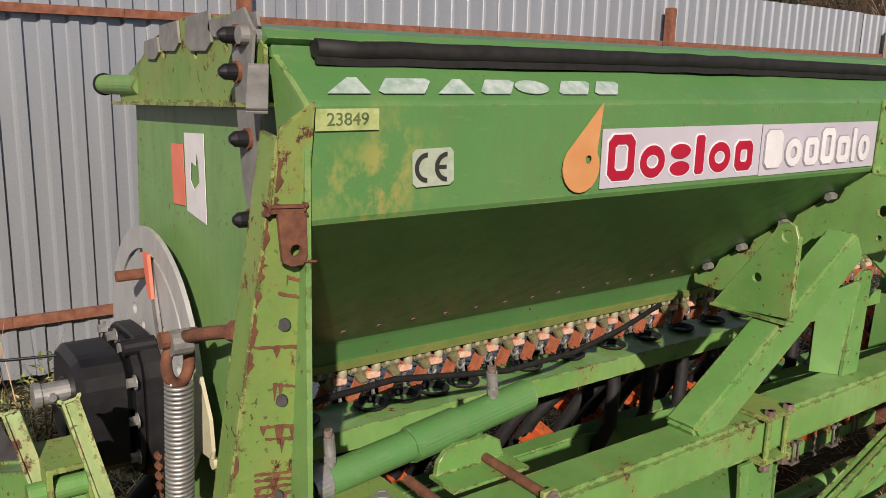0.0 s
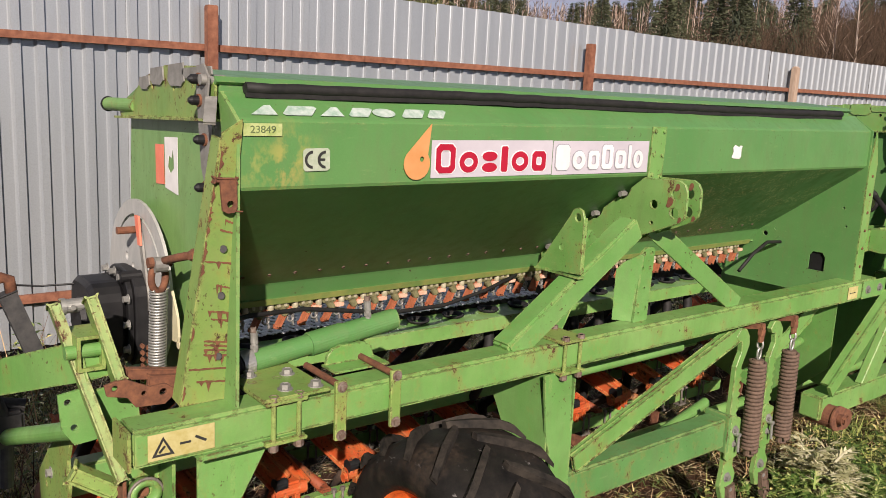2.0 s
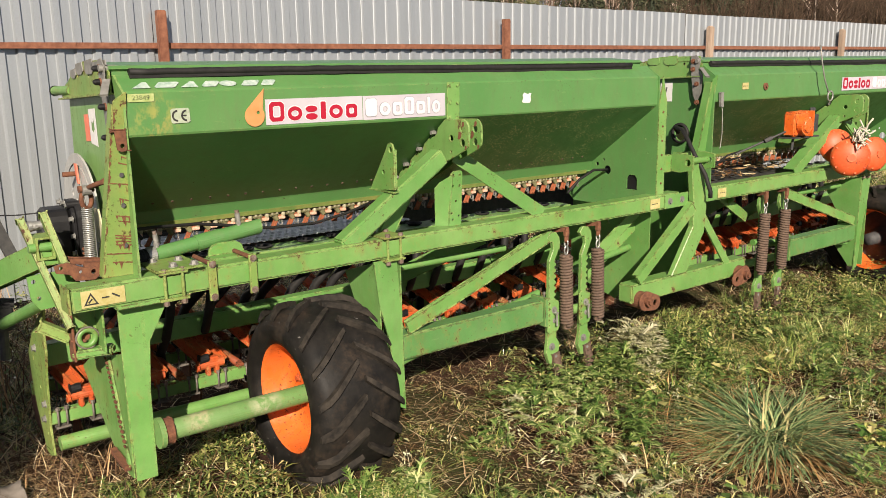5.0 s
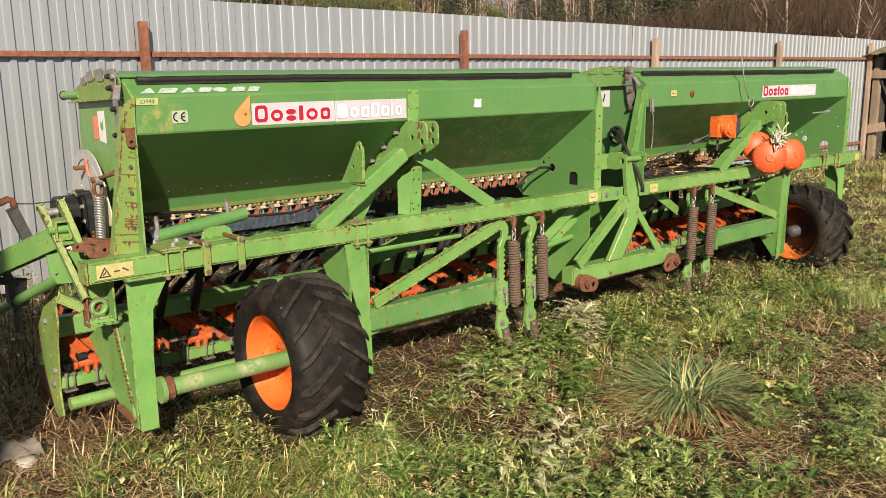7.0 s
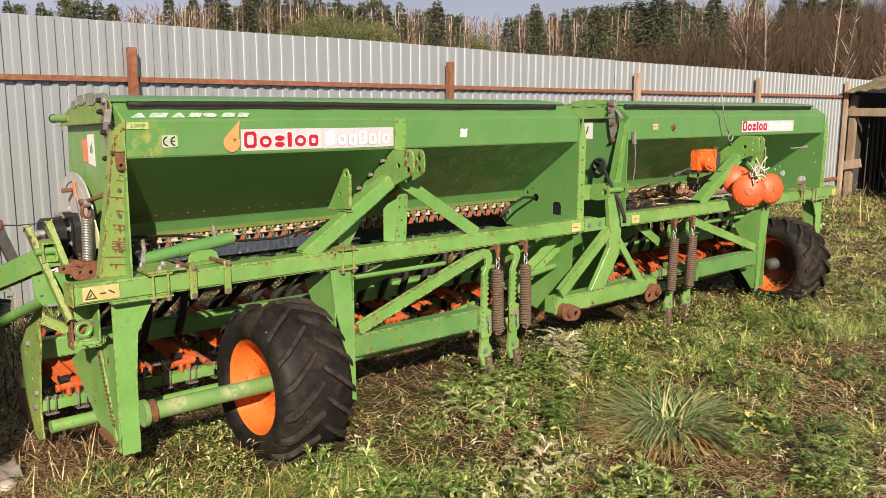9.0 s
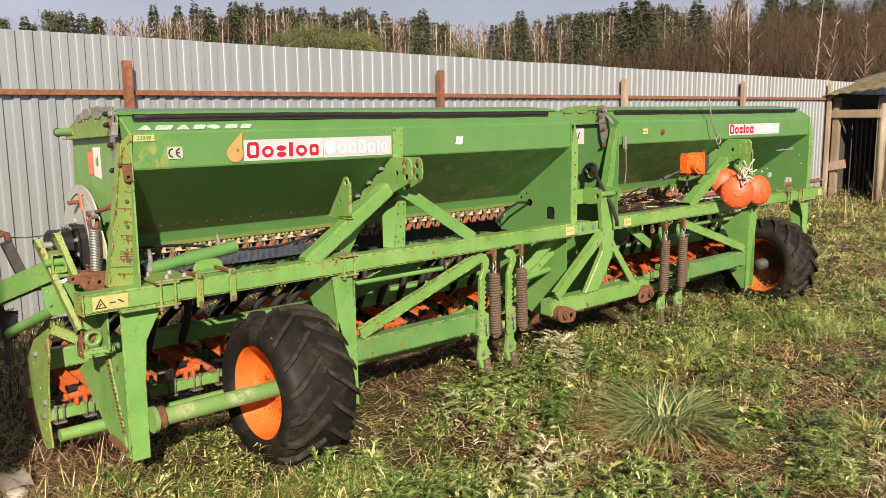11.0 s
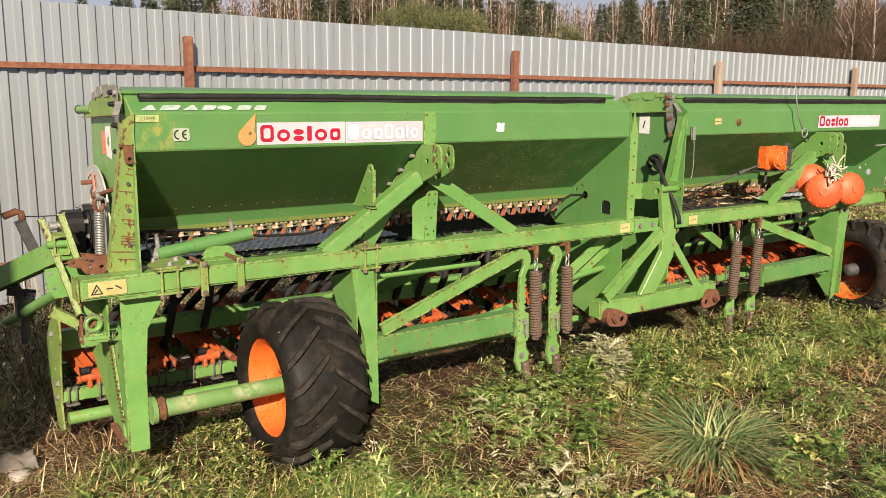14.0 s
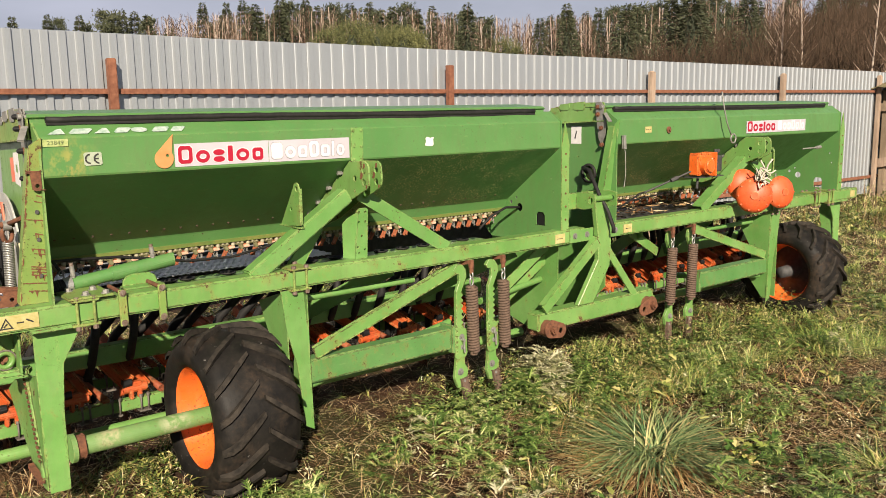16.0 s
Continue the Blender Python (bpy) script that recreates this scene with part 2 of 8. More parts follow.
GREYPRINT = simple("grey_outline_print", (0.25, 0.25, 0.28), (0.32, 0.32, 0.35), 30, 0.5, bump=0.02)
BLACKPRINT = simple("black_print", (0.02, 0.02, 0.02), (0.035, 0.035, 0.03), 30, 0.5, bump=0.02)
FADEDPRINT = simple("faded_dark_print", (0.05, 0.075, 0.03), (0.16, 0.21, 0.08), 90, 0.5, bump=0.02)
YELLOWSTK = simple("yellow_warning_sticker", (0.36, 0.31, 0.10), (0.50, 0.45, 0.22), 45, 0.5, bump=0.02)
PALEYELLOW = simple("pale_yellow_green_label", (0.24, 0.32, 0.09), (0.44, 0.48, 0.22), 60, 0.5, bump=0.02)
FLAKE = simple("flaking_silver_lettering", (0.22, 0.33, 0.26), (0.52, 0.57, 0.54), 45, 0.4, bump=0.05)
DROP = simple("orange_brown_drop_sticker", (0.50, 0.22, 0.07), (0.56, 0.28, 0.11), 20, 0.5, bump=0.02)
PATINA = simple("yellowish_worn_paint", (0.11, 0.19, 0.045), (0.24, 0.235, 0.06), 20, 0.6, bump=0.05)
PALEZINC = simple("pale_zinc_sheet", (0.36, 0.37, 0.36), (0.48, 0.48, 0.46), 14, 0.5, 0.3, 0.04, (1, 3, 1))
PALECREAM = simple("cream_paint", (0.46, 0.43, 0.27), (0.56, 0.53, 0.36), 20, 0.5, bump=0.04)
MESHGALV = simple("white_zinc_grating", (0.74, 0.75, 0.79), (0.86, 0.87, 0.90), 30, 0.45)


def fence_mat():
    k = Mat("zinc_corrugated_sheet")
    f = k.noise(2.0, 5, 0.6, (3, 1, 0.25))
    col = k.mix(k.ramp(f, 0.3, 0.7), (0.325, 0.355, 0.382), (0.390, 0.418, 0.440))
    sp = k.ramp(k.noise(120, 2), 0.4, 0.7)
    col = k.mix(k.math("MULTIPLY", sp, 0.25), col, (0.24, 0.255, 0.265))
    dirt = k.ramp(k.noise(5, 5, 0.7, (4, 1, 0.3)), 0.60, 0.85)
    col = k.mix(k.math("MULTIPLY", dirt, 0.3), col, (0.22, 0.185, 0.14))
    k.bump(f, 0.08, 0.01)
    return k.done(col, k.mix(sp, (0.30,) * 3, (0.44,) * 3), 0.5)


def wood_mat(name, c0, c1):
    k = Mat(name)
    g = k.noise(9, 6, 0.65, (6, 6, 0.5))
    col = k.mix(k.ramp(g, 0.3, 0.72), c0, c1)
    col = k.mix(k.ramp(k.noise(1.3, 3), 0.4, 0.75), col, tuple(0.72 * v for v in c0))
    k.bump(g, 0.4, 0.006)
    return k.done(col, 0.85)


def soil_mat():
    k = Mat("soil_and_litter")
    f = k.noise(1.1, 6, 0.65)
    g = k.noise(35, 6, 0.7)
    clod = k.noise(9, 5, 0.7)
    col = k.mix(k.ramp(g, 0.3, 0.7), (0.018, 0.008, 0.005), (0.080, 0.037, 0.022))
    col = k.mix(k.math("MULTIPLY", k.ramp(clod, 0.45, 0.7), 0.6), col, (0.028, 0.016, 0.010))
    moss = k.mix(k.ramp(k.noise(60, 4), 0.35, 0.65), (0.020, 0.030, 0.008), (0.075, 0.080, 0.026))
    col = k.mix(k.ramp(f, 0.46, 0.62), col, moss)
    straw = k.ramp(k.noise(40, 4, 0.7, (3, 0.6, 1)), 0.62, 0.70)
    col = k.mix(k.math("MULTIPLY", straw, 0.55), col, (0.26, 0.17, 0.08))
    k.bump(k.mix(0.5, g, clod), 0.8, 0.05)
    return k.done(col, 0.95, 0, 0.2)


def leaf_mat(name, stops, rough=0.55, transl=0.3, patch=0.0, gloss=0.3):
    """Leaves and blades, each its own tone."""
    k = Mat(name)
    rnd = k.n("NewGeometry").outputs["Random Per Island"]
    node = k.n("ValToRGB")
    e = node.color_ramp.elements
    while len(e) < len(stops):
        e.new(0.5)
    for i, (p, c) in enumerate(stops):
        e[i].position, e[i].color = p, (*c, 1)
    tone = rnd
    if patch:
        drift = k.ramp(k.noise(patch, 3, 0.6), 0.30, 0.70)
        tone = k.math("SUBTRACT", k.math("ADD", k.math("MULTIPLY", rnd, 0.85), k.math("MULTIPLY", drift, 0.45)), 0.17)
    k.link(tone, node.inputs[0])
    col = k.mix(k.math("MULTIPLY", k.ramp(k.noise(25, 3), 0.3, 0.7), 0.25), node.outputs[0], (0.11, 0.08, 0.03))
    k.done(col, rough, 0, gloss)
    tr = k.n("BsdfTranslucent")
    k.link(col, tr.inputs[0])
    mx = k.n("MixShader", Fac=transl)
    out = k.t.nodes["Material Output"]
    k.link(k.b.outputs[0], mx.inputs[1])
    k.link(tr.outputs[0], mx.inputs[2])
    k.link(mx.outputs[0], out.inputs[0])
    return k.m


FENCE = fence_mat()
WOOD = wood_mat("weathered_grey_wood", (0.20, 0.145, 0.095), (0.36, 0.28, 0.20))
WALLSHEET = simple("stained_fibre_cement_wall", (0.20, 0.165, 0.115), (0.40, 0.35, 0.26), 6, 0.9, 0, 0.25, (1, 1, 0.35))
WOOD_POST = wood_mat("brown_weathered_post", (0.25, 0.175, 0.125), (0.42, 0.325, 0.25))
SLATE = simple("mossy_fibre_cement", (0.075, 0.062, 0.026), (0.235, 0.20, 0.115), 9, 0.9, 0, 0.4)
DARKIN = simple("dark_boarding", (0.03, 0.027, 0.024), (0.06, 0.052, 0.045), 10, 0.9)
SOIL = soil_mat()
GRASS = leaf_mat("grass_blades", [(0.0, (0.012, 0.044, 0.010)), (0.38, (0.090, 0.185, 0.034)), (0.66, (0.34, 0.36, 0.090)), (1.0, (0.90, 0.72, 0.36))], 0.30, 0.10, 1.9, 0.5)
TUFT = leaf_mat("tuft_blades", [(0.0, (0.060, 0.140, 0.055)), (0.45, (0.175, 0.275, 0.115)), (0.80, (0.38, 0.43, 0.19)), (1.0, (0.66, 0.50, 0.25))], 0.28, 0.10, 0.0, 0.5)
TUFT_DRY = leaf_mat("dry_tuft_blades", [(0.0, (0.24, 0.115, 0.045)), (0.6, (0.55, 0.32, 0.13)), (1.0, (0.78, 0.60, 0.32))], 0.5, 0.12)
WEED = leaf_mat("weed_leaves", [(0.0, (0.009, 0.030, 0.008)), (0.40, (0.078, 0.150, 0.032)), (0.70, (0.31, 0.33, 0.090)), (1.0, (0.78, 0.66, 0.32))], 0.30, 0.10, 2.2, 0.5)
MUGWORT = leaf_mat("feathery_weed_leaves", [(0.0, (0.014, 0.048, 0.010)), (0.40, (0.095, 0.195, 0.036)), (0.75, (0.30, 0.390, 0.110)), (1.0, (0.70, 0.70, 0.34))], 0.38, 0.10, 1.6, 0.45)
PALELEAF = leaf_mat("pale_withered_leaves", [(0.0, (0.26, 0.28, 0.13)), (0.5, (0.52, 0.50, 0.29)), (1.0, (0.86, 0.82, 0.60))], 0.5, 0.20)
# yellowing grass, brighter than the rest: sunlight is put into its colour
PALEGRASS = leaf_mat("sunlit_yellowing_grass", [(0.0, (0.055, 0.130, 0.024)), (0.35, (0.23, 0.35, 0.075)), (0.70, (0.52, 0.56, 0.18)), (1.0, (0.92, 0.80, 0.44))], 0.35, 0.10, 1.5, 0.5)
STRAW = leaf_mat("dry_stalks", [(0.0, (0.022, 0.010, 0.006)), (0.45, (0.105, 0.050, 0.025)), (0.72, (0.46, 0.29, 0.14)), (1.0, (0.95, 0.80, 0.52))], 0.55, 0.06)
NEEDLE = leaf_mat("conifer_needles", [(0.0, (0.030, 0.042, 0.024)), (0.6, (0.060, 0.076, 0.042)), (1.0, (0.115, 0.125, 0.068))], 0.7, 0.05, 0.12)
YOUNGNEEDLE = leaf_mat("young_pine_needles", [(0.0, (0.045, 0.060, 0.022)), (0.6, (0.100, 0.115, 0.042)), (1.0, (0.190, 0.190, 0.078))], 0.7, 0.05, 0.3)
# solid crown cores; shade between the sprays is put into this dark colour
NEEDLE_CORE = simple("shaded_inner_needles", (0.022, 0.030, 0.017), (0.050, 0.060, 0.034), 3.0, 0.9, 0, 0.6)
BIRCH = leaf_mat("birch_bark", [(0.0, (0.16, 0.105, 0.080)), (0.5, (0.31, 0.225, 0.180)), (1.0, (0.56, 0.47, 0.40))], 0.8, 0.0)
TWIG = leaf_mat("bare_twigs", [(0.0, (0.014, 0.007, 0.005)), (0.6, (0.045, 0.025, 0.018)), (1.0, (0.130, 0.080, 0.058))], 0.85, 0.0, 0.15)
BRUSH = leaf_mat("brushwood_twigs", [(0.0, (0.010, 0.005, 0.004)), (0.6, (0.028, 0.015, 0.010)), (1.0, (0.085, 0.050, 0.034))], 0.85, 0.0, 0.15)
SPRUCEBARK = simple("conifer_bark", (0.09, 0.06, 0.04), (0.16, 0.10, 0.065), 5, 0.9)
BRUSHGROUND = simple("brown_brush_slope", (0.022, 0.012, 0.008), (0.042, 0.024, 0.016), 0.7, 0.95, 0, 0.5)
STONE = simple("pale_stone", (0.33, 0.29, 0.25), (0.48, 0.44, 0.40), 12, 0.85)
RAG = simple("grey_sacking", (0.13, 0.11, 0.09), (0.27, 0.235, 0.205), 14, 0.9, 0, 0.4)
ROPE = simple("pale_rope", (0.42, 0.38, 0.31), (0.60, 0.55, 0.47), 40, 0.85)
PLASTER_WALL = simple("pale_plaster_wall", (0.38, 0.36, 0.32), (0.48, 0.46, 0.42), 3, 0.9, 0, 0.2)


# ---- shaping helpers ----
CENTRE = 3.22        # mirror plane of the machine
MIRROR = False       # when set, parts are built as the mirror image


class G:
    """Collects shapes into one bmesh."""
    def __init__(self):
        self.bm = bmesh.new()

    def take(self, tmp, mi=0, bev=0.0, seg=2):
        if bev:
            es = [e for e in tmp.edges if len(e.link_faces) == 2 and e.calc_face_angle(0) > 0.5]
            bmesh.ops.bevel(tmp, geom=es, offset=bev, segments=seg, affect="EDGES", clamp_overlap=True)
        for f in tmp.faces:
            f.material_index = mi
        me = bpy.data.meshes.new("tmp")
        tmp.to_mesh(me)
        tmp.free()
        self.bm.from_mesh(me)
        bpy.data.meshes.remove(me)
        return self

    def box(self, lo, hi, mi=0, bev=0.003, m=None):
        t = bmesh.new()
        bmesh.ops.create_cube(t, size=1.0)
        sc = [hi[i] - lo[i] for i in range(3)]
        mid = [(hi[i] + lo[i]) / 2 for i in range(3)]
        mm = Matrix.Translation(mid) @ Matrix.Diagonal((*sc, 1))
        t.transform(m @ mm if m else mm)
        return self.take(t, mi, bev)

    def bar(self, p0, p1, w, h, mi=0, bev=0.003, up=(0, 0, 1)):
        """A bar from p0 to p1; w across, h along up."""
        p0, p1, up = Vector(p0), Vector(p1), Vector(up)
        d = p1 - p0
        z = d.normalized()
        x = up.cross(z).normalized()
        y = z.cross(x)
        rot = Matrix((x, y, z)).transposed().to_4x4()
        return self.box((-w / 2, -h / 2, 0), (w / 2, h / 2, d.length), mi, bev, Matrix.Translation(p0) @ rot)

    def cyl(self, p0, p1, r, r2=None, seg=18, mi=0, bev=0.0):
        p0, p1 = Vector(p0), Vector(p1)
        d = p1 - p0
        t = bmesh.new()
        bmesh.ops.create_cone(t, cap_ends=True, segments=seg, radius1=r, radius2=r if r2 is None else r2, depth=d.length)
        t.transform(Matrix.Translation((p0 + p1) / 2) @ d.to_track_quat("Z", "Y").to_matrix().to_4x4())
        if bev:
            es = [e for e in t.edges if any(len(f.verts) > 4 for f in e.link_faces)]
            bmesh.ops.bevel(t, geom=es, offset=bev, segments=2, affect="EDGES")
        return self.take(t, mi)

    def hexa(self, p0, p1, r, mi=0):
        return self.cyl(p0, p1, r, seg=6, mi=mi, bev=r * 0.12)

    def plate(self, outer, axis, a, b, holes=(), mi=0, bev=0.0):
        """A flat plate: outline in the two other axes, from a to b along axis; holes are (u, v, radius) or outlines."""
        def put(u, v, w):
            return {"x": (w, u, v), "y": (u, w, v), "z": (u, v, w)}[axis]
        t = bmesh.new()
        loops = [list(outer)]
        for h in holes:
            if len(h) == 3 and not hasattr(h[0], "__len__"):
                loops.append([(h[0] + h[2] * math.cos(k * math.tau / 14), h[1] + h[2] * math.sin(k * math.tau / 14)) for k in range(14)])
            else:
                loops.append(list(h))
        edges = []
        for lp in loops:
            vs = [t.verts.new(put(u, v, a)) for u, v in lp]
            edges += [t.edges.new((vs[i], vs[(i + 1) % len(vs)])) for i in range(len(vs))]
        if len(loops) == 1:
            t.faces.new(t.verts[:])
        else:
            bmesh.ops.triangle_fill(t, edges=edges, use_beauty=True, use_dissolve=False)
        r = bmesh.ops.extrude_face_region(t, geom=t.faces[:])
        d = Vector(put(0, 0, b - a))
        bmesh.ops.translate(t, verts=[v for v in r["geom"] if isinstance(v, bmesh.types.BMVert)], vec=d)
        bmesh.ops.recalc_face_normals(t, faces=t.faces[:])
        return self.take(t, mi, bev, 1)

    def tube(self, pts, r, seg=8, mi=0, close=True):
        """A round tube along points."""
        pts = [Vector(p) for p in pts]
        t = bmesh.new()
        rings = []
        ref = None
        for i, p in enumerate(pts):
            d = (pts[min(i + 1, len(pts) - 1)] - pts[max(i - 1, 0)]).normalized()
            if ref is None:
                ref = d.orthogonal().normalized()
            ref = (ref - d * ref.dot(d)).normalized()
            s = d.cross(ref)
            rr = r[i] if hasattr(r, "__len__") else r
            rings.append([t.verts.new(p + rr * (math.cos(k * math.tau / seg) * ref + math.sin(k * math.tau / seg) * s)) for k in range(seg)])
        for a, b in zip(rings, rings[1:]):
            for k in range(seg):
                f = t.faces.new((a[k], a[(k + 1) % seg], b[(k + 1) % seg], b[k]))
                f.smooth = True
        if close:
            t.faces.new(rings[0][::-1])
            t.faces.new(rings[-1])
        return self.take(t, mi)

    def spring(self, p0, p1, radius, wire, turns, mi=0, seg=6, per=12):
        p0, p1 = Vector(p0), Vector(p1)
        d = (p1 - p0)
        ax = d.normalized()
        u = ax.orthogonal().normalized()
        v = ax.cross(u)
        n = int(turns * per)
        return self.tube([p0 + d * (i / n) + radius * (math.cos(i / per * math.tau) * u + math.sin(i / per * math.tau) * v) for i in range(n + 1)], wire, seg, mi)

    def lathe(self, prof, centre, axis="x", seg=48, mi=0):
        """Turns a profile of (along, radius) round the axis."""
        t = bmesh.new()
        cx, cy, cz = centre
        rings = []
        for a, r in prof:
            ring = []
            for k in range(seg):
                c, s = r * math.cos(k * math.tau / seg), r * math.sin(k * math.tau / seg)
                ring.append(t.verts.new({"x": (cx + a, cy + c, cz + s), "y": (cx + c, cy + a, cz + s), "z": (cx + c, cy + s, cz + a)}[axis]))
            rings.append(ring)
        for a, b in zip(rings, rings[1:]):
            for k in range(seg):
                t.faces.new((a[k], a[(k + 1) % seg], b[(k + 1) % seg], b[k])).smooth = True
        bmesh.ops.recalc_face_normals(t, faces=t.faces[:])
        return self.take(t, mi)


def part(name, g, mats, parent=None, label=""):
    """Links what g collected as one mesh under a thing or a part."""
    bm = g.bm if isinstance(g, G) else g
    if MIRROR:
        for v in bm.verts:
            v.co.x = 2 * CENTRE - v.co.x
        bmesh.ops.reverse_faces(bm, faces=bm.faces[:])
    me = bpy.data.meshes.new(name)
    bm.to_mesh(me)
    bm.free()
    for m in (mats if isinstance(mats, (list, tuple)) else [mats]):
        me.materials.append(m)
    ob = new(name, me)
    if parent:
        ob.parent = parent
    if label:
        tagged(ob, label)
    return ob


def alike(ob, dx, parent):
    """Another object on the same mesh, shifted along x."""
    o = new(ob.name.split(".")[0], ob.data)
    o.parent = parent
    o.location.x = ob.location.x + (-dx if MIRROR else dx)
    return o


def raw(name, verts, faces, mats, mat_ids=None, parent=None, smooth=False):
    me = bpy.data.meshes.new(name)
    me.from_pydata(verts, [], faces)
    for m in (mats if isinstance(mats, (list, tuple)) else [mats]):
        me.materials.append(m)
    if mat_ids is not None:
        me.polygons.foreach_set("material_index", mat_ids)
    if smooth:
        me.polygons.foreach_set("use_smooth", [True] * len(me.polygons))
    me.update()
    ob = new(name, me)
    if parent:
        ob.parent = parent
    return ob


def lettering(name, text, size, m, mat, parent):
    """Words in the built-in font, as a mesh."""
    cu = bpy.data.curves.new(name, "FONT")
    cu.body, cu.size, cu.align_x, cu.align_y, cu.extrude = text, size, "CENTER", "CENTER", 0.0006
    tmp = bpy.data.objects.new(name, cu)
    scene.collection.objects.link(tmp)
    me = bpy.data.meshes.new_from_object(tmp.evaluated_get(bpy.context.evaluated_depsgraph_get()))
    bpy.data.objects.remove(tmp)
    me.transform(m)
    me.materials.append(mat)
    ob = new(name, me)
    ob.parent = parent
    return ob


# ---- the seed drill ----
drill = tagged(new("seed_drill"), "long green seed drill with two hoppers, standing on weedy ground", "seed drill")


def bolt_head(g, p, axis, r=0.011, h=0.009, mi=0):
    p = Vector(p)
    d = Vector({"x": (1, 0, 0), "y": (0, 1, 0), "z": (0, 0, 1)}[axis.strip("-")]) * (-1 if axis[0] == "-" else 1)
    g.cyl(p, p + d * 0.002, r * 1.5, seg=14, mi=mi)
    g.hexa(p, p + d * h, r, mi)


def blob(x, z, w, h, kind, slant=0.0):
    """Outline of a plain mark: block, oval or wedge."""
    if kind == "o":
        return [(x + w / 2 + w / 2 * math.cos(q * math.tau / 18), z + h / 2 + h / 2 * math.sin(q * math.tau / 18)) for q in range(18)]
    if kind == "a":
        return [(x, z), (x + w, z), (x + w * 0.62 + slant, z + h), (x + w * 0.38 + slant, z + h)]
    c = min(w, h) * 0.18
    return [(x + c, z), (x + w - c, z), (x + w, z + c), (x + w + slant, z + h - c), (x + w - c + slant, z + h), (x + c + slant, z + h), (x + slant, z + h - c), (x, z + c)]


def glyph_bars(name, x0, widths, gap, z0, heights, y, mat, parent, kinds, grow=0.0):
    """A row of plain shapes, one for each sign of a trade mark: blocks, rings, frames, bars and paired bars."""
    x = x0
    for w, h, kd in zip(widths, heights, kinds):
        g = G()
        w2, h2, xa, za = w + 2 * grow, h + 2 * grow, x - grow, z0 - grow
        th = min(0.016, 0.30 * w) + 2 * grow
        if kd in "of":
            shape = "o" if kd == "o" else "b"
            g.plate(blob(xa, za, w2, h2, shape), "y", y, y - 0.0010, [blob(xa + th, za + th, w2 - 2 * th, h2 - 2 * th, shape)])
        elif kd == "s":
            for k in range(2):
                g.plate(blob(xa, za + k * (h2 - h2 * 0.46), w2, h2 * 0.46, "o"), "y", y, y - 0.0010)
        else:
            g.plate(blob(xa, za, w2, h2, "b"), "y", y, y - 0.0010)
        part(name, g, mat, parent)
        x += w + gap


def sticker(name, x0, x1, z0, z1, y, mat, parent, label=""):
    g = G()
    g.plate([(x0, z0), (x1, z0), (x1, z1), (x0, z1)], "y", y, y - 0.001)
    return part(name, g, mat, parent, label)


PANEL_Y = -0.020


